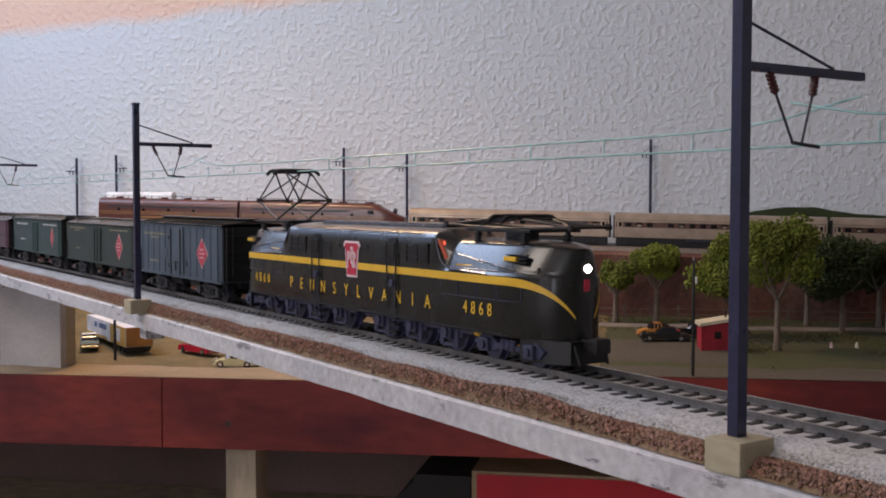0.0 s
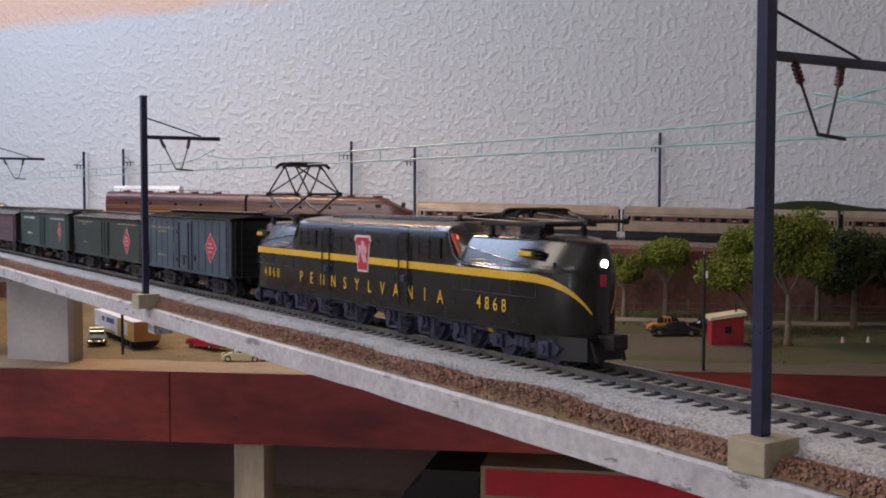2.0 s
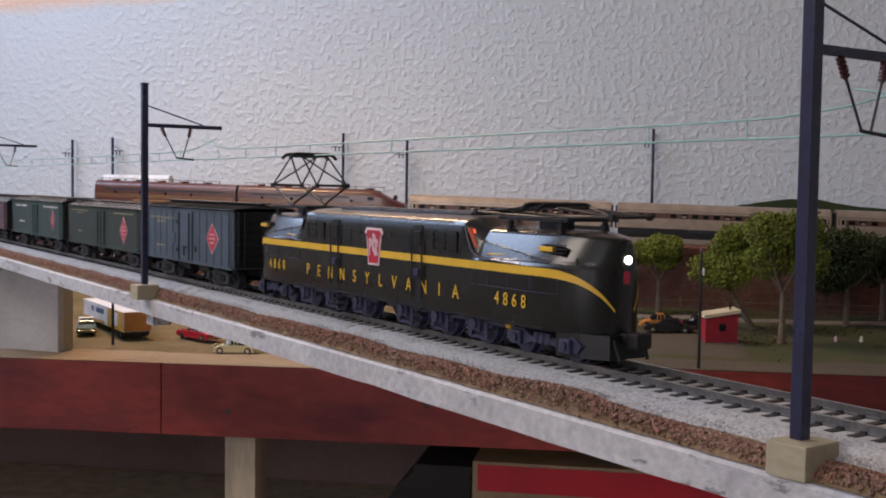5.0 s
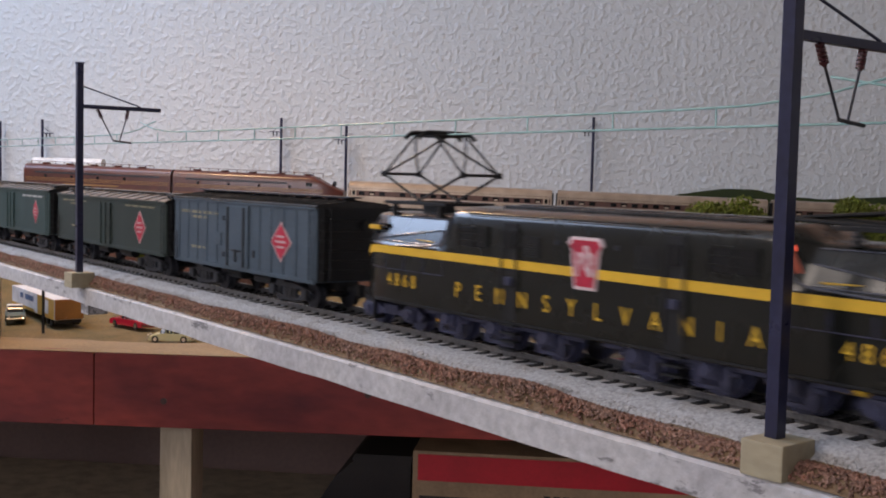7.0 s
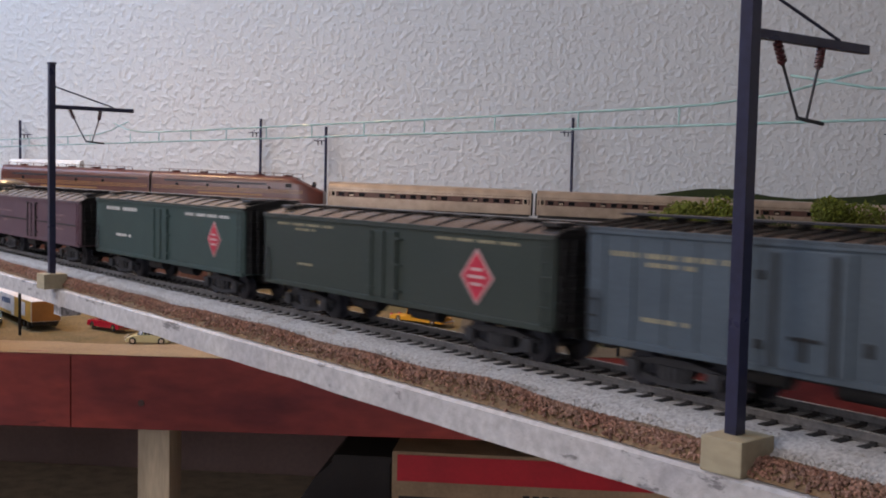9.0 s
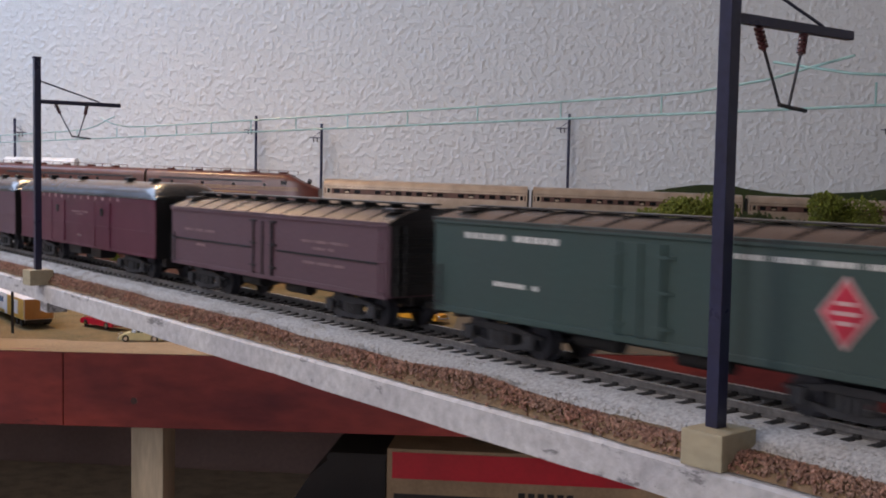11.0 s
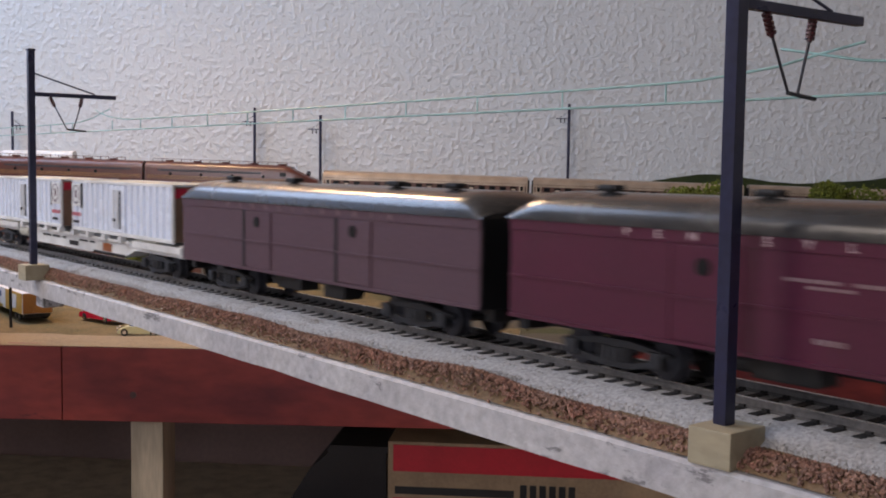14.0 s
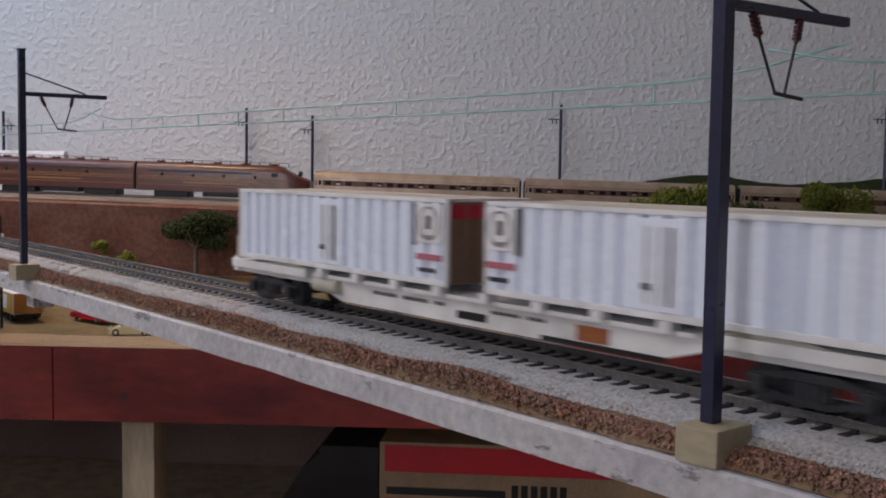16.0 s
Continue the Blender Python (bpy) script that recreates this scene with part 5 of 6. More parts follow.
def container(centre, length, emblem_at):
    t = thing("shipping_container", "silver-white corrugated shipping container on the flat car", "container", pose(centre, 0, 0), "containers on the flat car")
    h, w, z0, z1 = length / 2, 0.0166, 0.0172, 0.0437
    # corrugated sides: one wavy sheet each, inside a frame
    part("core", box(B(), -h + 0.0006, h - 0.0006, -w + 0.0026, w - 0.0026, z0, z1 - 0.0004), CONTAINER_GREY, t)
    n = 17
    for s in (-1, 1):
        outline = []
        for k in range(n):
            x = -h + 0.0012 + (2 * h - 0.0024) * k / n
            p = (2 * h - 0.0024) / n
            outline += [(x, s * (w - 0.0004)), (x + p * 0.56, s * (w - 0.0004)), (x + p * 0.64, s * (w - 0.0020)), (x + p * 0.92, s * (w - 0.0020))]
        outline.append((h - 0.0012, s * (w - 0.0004)))
        bm = B()
        loft(bm, [[(x, y, z0 + 0.001) for x, y in outline], [(x, y, z1 - 0.001) for x, y in outline]], caps=False, closed=False)
        part("corrugated_side", bm, CONTAINER_GREY, t)
        part("top_rail", box(B(), -h, h, s * (w - 0.0011), s * w, z1 - 0.0013, z1, 0.0002), WHITE_PAINT, t)
        part("bottom_rail", box(B(), -h, h, s * (w - 0.0011), s * w, z0 - 0.0006, z0 + 0.0012, 0.0002), WHITE_PAINT, t)
        for c in (-1, 1):
            part("corner_post", box(B(), c * h, c * (h - 0.0013), s * (w - 0.0012), s * (w + 0.0001), z0 - 0.0006, z1, 0.0002), WHITE_PAINT, t)
        door = part("side_door", box(B(), -0.0125, 0.0085, s * (w - 0.0008), s * (w - 0.0001), z0 + 0.0014, z1 - 0.0022, 0.0002), CONTAINER_GREY, t)
        for x in (-0.0045, 0.0, 0.0035):
            part("lock_rod", rod(B(), (x, s * (w + 0.0003), z0 + 0.003), (x, s * (w + 0.0003), z1 - 0.0042), 0.0004, 6), WHITE_PAINT if x < 0.001 else STEEL_DARK, door)
        part("door_handle", box(B(), -0.0052, -0.0030, s * w, s * (w + 0.0008), z0 + 0.0065, z0 + 0.0082, 0.0002), BLACK, door)
        # round emblem panel, red plate, small marks
        e = emblem_at * h
        em = part("emblem_panel", box(B(), e - 0.0068, e + 0.0068, s * (w - 0.0006), s * (w + 0.0001), 0.0296, 0.0418, 0.0002), WHITE_PAINT, t, "white panel with a round dark emblem")
        ring = B()
        bmesh.ops.create_cone(ring, cap_ends=False, segments=28, radius1=0.0052, radius2=0.0052, depth=0.0004, matrix=Matrix.Translation((e, s * w, 0.0358)) @ Matrix.Rotation(math.pi / 2, 4, "X"))
        for k in range(28):
            a0 = 2 * math.pi * k / 28
            rod(ring, (e + 0.0050 * math.cos(a0), s * (w + 0.0001), 0.0358 + 0.0050 * math.sin(a0)), (e + 0.0050 * math.cos(a0 + 0.23), s * (w + 0.0001), 0.0358 + 0.0050 * math.sin(a0 + 0.23)), 0.00035, 5)
        part("emblem_ring", ring, EMBLEM_GREY, em)
        part("emblem_centre", box(B(), e - 0.0011, e + 0.0011, s * w, s * (w + 0.0003), 0.0340, 0.0382, 0.0003), TUSCAN, em)
        part("emblem_bar", box(B(), e - 0.0030, e + 0.0030, s * w, s * (w + 0.0003), 0.0313, 0.0321), EMBLEM_GREY, em)
        part("dark_strip", box(B(), e - 0.0080 * emblem_sign(emblem_at), e - 0.0070 * emblem_sign(emblem_at), s * (w - 0.0006), s * (w + 0.0002), 0.0286, 0.0418), STEEL_DARK, t)
        part("red_plate", box(B(), e - 0.0062, e + 0.0062, s * (w - 0.0006), s * (w + 0.0002), 0.0243, 0.0262, 0.0001), PINK_PLATE, t, "faded red warning plate")
        bars(t, STEEL_DARK, e - 0.0045, e + 0.0045, s * w - (0.0002 if s < 0 else 0), 0.0205, 0.0014, 3)
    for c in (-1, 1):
        part("end_door", box(B(), c * (h - 0.0006), c * (h - 0.0001), -w + 0.0014, w - 0.0014, z0, z1 - 0.001, 0.0001), CONTAINER_END_SHADE, t, "brown end doors, their shade put into the colour")
        for yy in (-0.009, -0.003, 0.003, 0.009):
            part("end_rod", rod(B(), (c * (h + 0.0002), yy, z0 + 0.001), (c * (h + 0.0002), yy, z1 - 0.002), 0.0003, 5), CONTAINER_END_SHADE, t)
        part("end_header", box(B(), c * (h - 0.0004), c * (h + 0.0002), -w + 0.0014, w - 0.0014, z1 - 0.0062, z1 - 0.0018), RED_DECAL, t)
    part("roof", box(B(), -h + 0.0008, h - 0.0008, -w + 0.0012, w - 0.0012, z1 - 0.0006, z1 - 0.0001), CREAM, t)
    return t


def emblem_sign(v):
    return 1 if v > 0 else -1


def train():
    things = [(locomotive(), 0.0)]
    c = (-0.0348 - 0.1758) / 2
    blue = house_car("express_reefer", "weathered blue-grey steel express refrigerator car", "refrigerator car", c, 0.141, BLUE_GREY, ROOF_BLACK, 0.0426, "steel")
    diamond(blue, 0.0410, 0.0265, 0.0092, 0.0086, -0.0172, -1)
    bars(blue, FADED_LETTER, -0.062, -0.020, -0.0172, 0.0352, 0.0014, 20)
    bars(blue, FADED_LETTER, -0.049, -0.032, -0.0172, 0.0330, 0.0012, 8)
    bars(blue, FADED_LETTER, -0.050, -0.034, -0.0172, 0.0185, 0.0012, 7)
    things.append((blue, c))
    c = (-0.186 - 0.360) / 2
    dark = house_car("express_reefer", "deep green smooth-sided express refrigerator car", "refrigerator car", c, 0.174, DEEP_GREEN, ROOF_BLACK, 0.0392, "plain")
    diamond(dark, 0.0515, 0.0245, 0.0082, 0.0090, -0.0172, -1)
    bars(dark, FADED_LETTER, -0.076, -0.034, -0.0172, 0.0352, 0.0010, 22)
    bars(dark, FADED_LETTER, -0.062, -0.047, -0.0172, 0.0334, 0.0009, 7)
    bars(dark, FADED_LETTER, 0.030, 0.073, -0.0172, 0.0352, 0.0010, 24)
    bars(dark, FADED_LETTER, -0.060, -0.046, -0.0172, 0.0200, 0.0009, 6)
    things.append((dark, c))
    c = (-0.378 - 0.553) / 2
    teal = house_car("express_reefer", "grey-green express refrigerator car with a red emblem", "refrigerator car", c, 0.175, TEAL, ROOF_BLACK, 0.0402, "plain")
    diamond(teal, 0.0585, 0.0255, 0.0065, 0.0082, -0.0172, -1)
    bars(teal, WHITE_LETTER, -0.072, -0.026, -0.0172, 0.0345, 0.0018, 12)
    bars(teal, WHITE_LETTER, 0.028, 0.075, -0.0172, 0.0352, 0.0013, 24)
    bars(teal, WHITE_LETTER, -0.058, -0.038, -0.0172, 0.0210, 0.0014, 7)
    things.append((teal, c))
    c = (-0.578 - 0.7545) / 2
    pur = house_car("express_reefer", "faded purple-brown wooden express refrigerator car", "refrigerator car", c, 0.1765, TUSCAN_DULL, ROOF_BLACK, 0.0370, "reefer")
    bars(pur, FADED_PINK, -0.074, -0.042, -0.0172, 0.0268, 0.0011, 18)
    bars(pur, FADED_PINK, -0.062, -0.053, -0.0172, 0.0205, 0.0011, 5)
    bars(pur, FADED_PINK, 0.030, 0.062, -0.0172, 0.0275, 0.0010, 19)
    bars(pur, FADED_PINK, 0.038, 0.053, -0.0172, 0.0250, 0.0010, 8)
    bars(pur, FADED_PINK, 0.031, 0.060, -0.0172, 0.0195, 0.0010, 16)
    things.append((pur, c))
    c = (-0.7735 - 0.9815) / 2
    things.append((baggage_car("baggage_car", "glossy tuscan red baggage car with a dark roof", c, 0.208, TUSCAN, ROOF_BLACK, 0.0395, PALE_RIM), c))
    c = (-0.995 - 1.203) / 2
    things.append((baggage_car("baggage_car", "dull purple-brown baggage car with two doors", c, 0.208, TUSCAN_DULL, ROOF_BLACK, 0.0386, FADED_PINK, True), c))
    c = (-1.2105 - 1.5110) / 2
    things.append((flat_car(c, 0.3005), c))
    c = (-1.2155 - 1.3485) / 2
    things.append((container(c, 0.133, -0.90), c))
    c = (-1.3665 - 1.5015) / 2
    things.append((container(c, 0.135, 0.86), c))
    return things


TRAIN = train()

# ---- rear line: streamliner and diesels ----
REAR_V = 1.1


def rear_z(u):
    return -0.0035 - 0.02 * u


def rear_track():
    t = thing("rear_track", "model track of the rear line on grey roadbed", "track", bench_pose(0, REAR_V, 0))
    for s in (-1, 1):
        bm = B()
        loft(bm, [[(u, s * 0.0087 - 0.0005, rear_z(u) - 0.0024), (u, s * 0.0087 + 0.0005, rear_z(u) - 0.0024), (u, s * 0.0087 + 0.0005, rear_z(u)), (u, s * 0.0087 - 0.0005, rear_z(u))] for u in (-0.84, 0.4, 1.55)])
        part("rail", bm, RAIL, t)
    bm = B()
    for k in range(330):
        u = -0.83 + k * 0.0072
        box(bm, u - 0.0013, u + 0.0013, -0.015, 0.015, rear_z(u) - 0.0036, rear_z(u) - 0.0023)
    tagged(part("rear_ties", bm, TIE, t), kind="stuff")


def rear_base(name, label, category, u, length, group):
    return thing(name, label, category, bench_pose(u, REAR_V, rear_z(u)) @ pose(0, 0, 0, 0, 1.15, 0), group), length / 2


def arch_ring(x, w, z0, eave, crown, n=12):
    ring = [(x, -w, z0), (x, -w, eave)]
    for j in range(1, n):
        a = math.pi * j / n
        ring.append((x, -w * math.copysign(abs(math.cos(a)) ** 0.75, math.cos(a)), eave + (crown - eave) * math.sin(a) ** 0.85))
    return ring + [(x, w, eave), (x, w, z0)]


def coach(u0, u1):
    t, h = rear_base("passenger_coach", "stainless streamlined passenger coach with a brown window band", "passenger coach", (u0 + u1) / 2, u1 - u0, "coaches on the rear line")
    part("body", loft(B(), [arch_ring(x, 0.0168, 0.0105, 0.0360, 0.0465) for x in (-h + 0.002, h - 0.002)]), STAINLESS, t, smooth=40)
    part("roof_seam", box(B(), -h + 0.002, h - 0.002, -0.0171, 0.0171, 0.0357, 0.0362), COACH_BAND, t)
    for s in (-1,):
        part("window_band", box(B(), -h + 0.004, h - 0.004, s * 0.0166, s * 0.0171, 0.0252, 0.0330), COACH_BAND, t, "brown band around the windows")
        n = 18
        for k in range(n):
            x = -h + 0.022 + (2 * h - 0.044) * k / (n - 1)
            if k in (3, 11):
                continue
            part("window", box(B(), x - 0.0042, x + 0.0042, s * 0.0168, s * 0.0174, 0.0264, 0.0318, 0.0004), GLASS_DARK, t)
            if k % 4 == 1:
                part("lit_window", box(B(), x - 0.0030, x + 0.0030, s * 0.0170, s * 0.0176, 0.0268, 0.0292, 0.0003), STAINLESS, t, "pale seat behind the window")
        for k in range(6):
            z = 0.0122 + k * 0.0020
            part("flute", box(B(), -h + 0.003, h - 0.003, s * 0.0166, s * 0.0172, z, z + 0.0011), STAINLESS, t)
        for x in (-h + 0.010, h - 0.010):
            d = part("vestibule_door", box(B(), x - 0.0042, x + 0.0042, s * 0.0167, s * 0.0174, 0.0112, 0.0345, 0.0003), STAINLESS, t)
            part("door_window", box(B(), x - 0.0020, x + 0.0020, s * 0.0170, s * 0.0177, 0.0262, 0.0325), GLASS_DARK, d)
    for c in (-1, 1):
        part("diaphragm", box(B(), c * (h - 0.003), c * (h + 0.0004), -0.0085, 0.0085, 0.0090, 0.0420, 0.0008), BLACK, t)
        part("truck", box(B(), c * (h - 0.040) - 0.020, c * (h - 0.040) + 0.020, -0.0135, 0.0135, 0.0004, 0.0096, 0.0012), BLACK, t)
    part("underbody", box(B(), -h + 0.004, h - 0.004, -0.0130, 0.0130, -0.0020, 0.0106, 0.0010), BLACK, t)
    part("skirt", box(B(), -h * 0.3, -h * 0.02, -0.0165, 0.0165, 0.0058, 0.0108, 0.0006), STEEL_DARK, t)
    return t


def diesel(u0, u1, cab):
    t, h = rear_base("diesel_locomotive", "brown-red streamlined diesel unit with thin buff stripes", "locomotive", (u0 + u1) / 2, u1 - u0, "diesel units on the rear line")
    rings = []
    xs = [-h, -h + 0.003] + ([h - 0.052, h - 0.044, h - 0.034, h - 0.022, h - 0.010, h - 0.003, h - 0.0002] if cab else [h - 0.003, h])
    for x in xs:
        crown, w = 0.0515, 0.0170
        if cab and x > h - 0.045:
            k = (x - (h - 0.045)) / 0.045
            crown = 0.0515 - 0.0165 * min(1.0, k * 1.35) ** 0.8 - 0.014 * max(0, k - 0.75)
            w = 0.0170 * (1 - 0.55 * max(0, k - 0.3) ** 1.8)
        rings.append(arch_ring(x, w, 0.0090, min(0.0400, crown - 0.0045), crown))
    part("body", loft(B(), rings), DIESEL, t, smooth=40)
    for z in (0.0178, 0.0262, 0.0282, 0.0302):
        part("body_stripe", box(B(), -h + 0.003, h - (0.030 if cab else 0.003), -0.0173, -0.0166, z, z + 0.0008), DIESEL_STRIPE, t, "thin buff stripe")
    for k in range(4):
        x = -h * 0.7 + k * h * 0.36
        part("porthole", rod(B(), (x, -0.0166, 0.0335), (x, -0.0175, 0.0335), 0.0023, 12), GLASS_DARK, t)
    part("side_grille", box(B(), -h * 0.85, h * (0.35 if cab else 0.85), -0.0174, -0.0168, 0.0374, 0.0400, 0.0003), STEEL_DARK, t)
    part("yellow_lettering", box(B(), -h * 0.45, h * 0.30, -0.0174, -0.0168, 0.0210, 0.0234), DIESEL_STRIPE, t)
    for k in range(5):
        x = -h * 0.75 + k * h * 0.33
        part("roof_fan", rod(B(), (x, -0.002, 0.0505), (x, -0.002, 0.0535), 0.0062, 16), DIESEL, t, smooth=40)
    for k in range(16):
        x = -h * 0.93 + k * h * 0.112
        part("roof_post", rod(B(), (x, -0.0085, 0.049), (x, -0.0085, 0.0556), 0.00055, 5), DIESEL, t)
    part("roof_rail", rod(B(), (-h * 0.93, -0.0085, 0.0553), (h * 0.75, -0.0085, 0.0553), 0.0004, 5), DIESEL, t)
    if cab:
        for y in (-0.0052, 0.0052):
            part("windshield", box(B(), -0.0006, 0.0006, -0.0040, 0.0040, -0.0034, 0.0034, 0.0004), GLASS_DARK, t, m=pose(h - 0.0392, y, 0.0462, 0, -32, 0))
        part("cab_window", box(B(), h - 0.056, h - 0.047, -0.0176, -0.0166, 0.0350, 0.0405, 0.0006), GLASS_DARK, t)
        ring = B()
        rod(ring, (h - 0.019, 0, 0.0410), (h - 0.0145, 0, 0.0400), 0.0040, 16)
        part("headlight", ring, STEEL_DARK, t, smooth=40)
        part("lens", rod(B(), (h - 0.0146, 0, 0.0400), (h - 0.0138, 0, 0.0398), 0.0028, 14), GLASS_DARK, t)
        part("pilot", prism(B(), [(h - 0.012, 0.0012), (h + 0.001, 0.0020), (h - 0.001, 0.0092), (h - 0.012, 0.0092)], 1, -0.0120, 0.0120), DIESEL, t)
    for c in (-1, 1):
        tk = part("truck", box(B(), c * (h - 0.052) - 0.026, c * (h - 0.052) + 0.026, -0.0140, 0.0140, 0.0004, 0.0088, 0.0014), BLACK, t)
    part("fuel_tank", box(B(), -0.030, 0.030, -0.0150, 0.0150, 0.0022, 0.0088, 0.0014), BLACK, t)
    return t


rear_track()
coach(-0.1640, 0.1385)
coach(0.1425, 0.4430)
coach(0.4470, 0.7480)
coach(0.7520, 1.0530)
diesel(-0.4300, -0.1700, True)
diesel(-0.6650, -0.4340, False)

# ---- against the back wall ----


def rear_pole(u, top, v=1.236, side=-1):
    t = thing("rear_catenary_pole", "slim dark catenary pole by the back wall", "catenary pole", bench_pose(u, v, 0), "catenary poles by the wall")
    base = -0.0112 - 0.02 * u
    part("mast", rod(B(), (0, 0, base), (0, 0, top), 0.0023, 8), POLE, t)
    part("arm", box(B(), side * 0.020, 0.0, -0.0006, 0.0006, top - 0.0235, top - 0.0220), POLE, t)
    for k in (0.007, 0.013):
        part("insulator", rod(B(), (side * k, 0, top - 0.0235), (side * k, 0, top - 0.0295), 0.0010, 6), BLACK, t)
    part("brace", rod(B(), (0, 0, top - 0.012), (side * 0.015, 0, top - 0.0222), 0.0004, 5), POLE, t)


for u, top, side in ((-0.784, 0.1297, -1), (-0.7102, 0.1342, 1), (-0.3044, 0.1440, -1), (-0.1971, 0.1331, -1), (0.1968, 0.1539, -1), (0.69, 0.1590, -1)):
    rear_pole(u, top, side=side)


def white_trough():
    t = thing("lamp_tube", "white tubular fixture lying against the wall", "tube", bench_pose(-0.643, 1.19, rear_z(-0.64)))
    part("tube", rod(B(), (-0.0588, 0, 0.0515), (0.0588, 0, 0.0515), 0.0098, 20), WHITE_PAINT, t, smooth=40)
    for x in (-0.045, 0.045):
        part("stand", box(B(), x - 0.004, x + 0.004, -0.004, 0.004, -0.006, 0.0440, 0.0005), WHITE_PAINT, t)


white_trough()


def hills():
    bm = B()
    ring_f, ring_b = [], []
    n = 120
    front, back = [], []
    for i in range(n + 1):
        u = 0.26 + 1.3 * i / n
        z = 0.034 + 0.014 * math.exp(-((u - 0.42) / 0.075) ** 2) + 0.012 * math.exp(-((u - 0.72) / 0.10) ** 2) + 0.010 * math.exp(-((u - 1.05) / 0.2) ** 2)
        z += 0.0022 * noise.noise((u * 30, 0, 5)) + 0.001 * noise.noise((u * 110, 0, 5))
        z -= 0.036 * max(0.0, (0.33 - u) / 0.07)
        front.append((u, z))
    outline = front + [(1.56, -0.06), (0.26, -0.06)]
    prism(bm, outline, 1, 1.2415, 1.2485)
    tagged(part("hill_backdrop", bm, LEAF_DARK, m=bench_pose(0, 0, 0)), "dark green wooded hill silhouette on the wall", "backdrop", kind="structure")


hills()

# ---- lower scenery ----


def foliage(bm_list, centre, radii, count, size, rnd, lobes=9):
    """Many small foam clumps gathered on uneven lobes."""
    verts, faces = bm_list
    c = Vector(centre)
    lob = []
    for k in range(lobes):
        a = rnd.uniform(0, 2 * math.pi)
        r = rnd.uniform(0.25, 0.70)
        lob.append((Vector((radii[0] * r * math.cos(a), radii[1] * r * math.sin(a), radii[2] * rnd.uniform(-0.5, 0.62))), rnd.uniform(0.36, 0.56)))
    tri = ((0, 2, 4), (2, 1, 4), (1, 3, 4), (3, 0, 4), (2, 0, 5), (1, 2, 5), (3, 1, 5), (0, 3, 5))
    base = [Vector(p) for p in ((1, 0, 0), (-1, 0, 0), (0, 1, 0), (0, -1, 0), (0, 0, 1), (0, 0, -1))]
    for _ in range(count):
        o, f = lob[rnd.randrange(lobes)]
        d = Vector((rnd.gauss(0, 1), rnd.gauss(0, 1), rnd.gauss(0, 1))).normalized()
        k = f * rnd.uniform(0.55, 1.05)
        p = c + o + Vector((d.x * radii[0] * k, d.y * radii[1] * k, d.z * radii[2] * k))
        s = size * rnd.uniform(0.5, 1.3)
        q = Euler((rnd.uniform(0, 6), rnd.uniform(0, 6), rnd.uniform(0, 6))).to_matrix()
        i = len(verts)
        verts.extend(tuple(p + q @ (b * s * rnd.uniform(0.6, 1.2))) for b in base)
        faces.extend((i + a, i + b, i + e) for a, b, e in tri)


def tree(u, v, trunk_h, crown_z, radii, leaf=None, seed=1, count=2600, lean=0.0, label="model tree with a green foam crown"):
    rnd = random.Random(seed)
    z0 = ground_z(u, v) - 0.002
    t = thing("tree", label, "tree", bench_pose(u, v, z0), "trees of the lower scenery")
    bm = B()
    fork = Vector((lean, 0, trunk_h))
    rod(bm, (0, 0, 0), fork * 0.5, 0.0044, 8, 0.0034)
    rod(bm, fork * 0.5, fork, 0.0034, 8, 0.0028)
    for k in range(6):
        a = k * math.pi / 3 + rnd.uniform(-0.3, 0.3)
        e = Vector((lean + radii[0] * 0.6 * math.cos(a), radii[1] * 0.6 * math.sin(a), crown_z - z0 + rnd.uniform(-0.3, 0.3) * radii[2]))
        mid = fork.lerp(e, 0.5) + Vector((0, 0, -0.004))
        rod(bm, fork, mid, 0.0021, 6, 0.0015)
        rod(bm, mid, e, 0.0015, 6, 0.0006)
        rod(bm, mid, mid + Vector((rnd.uniform(-1, 1) * 0.02, rnd.uniform(-1, 1) * 0.015, 0.016)), 0.0010, 5, 0.0005)
    for a in (0.3, 2.2, 4.1):
        rod(bm, (0.0035 * math.cos(a), 0.0035 * math.sin(a), 0.004), (0.008 * math.cos(a), 0.008 * math.sin(a), 0), 0.0018, 5, 0.0008)
    part("trunk", bm, BARK, t, "grey-brown forked trunk")
    lists = ([], [])
    foliage(lists, (lean, 0, crown_z - z0), radii, int(count * 2.4), 0.0020, rnd, 14)
    me = bpy.data.meshes.new("crown")
    me.from_pydata(lists[0], [], lists[1])
    me.materials.append(leaf or LEAF)
    ob = new("crown", me)
    ob.parent = t


def bush(u, v, z, r, seed):
    rnd = random.Random(seed)
    lists = ([], [])
    foliage(lists, (0, 0, r * 0.7), (r, r, r * 0.8), 420, 0.0024, rnd, 5)
    me = bpy.data.meshes.new("bush")
    me.from_pydata(lists[0], [], lists[1])
    me.materials.append(LEAF)
    ob = new("bush", me)
    ob.matrix_basis = bench_pose(u, v, z)
    tagged(ob, "small bright green foam bush on the embankment", "bush", "bushes of the lower scenery")


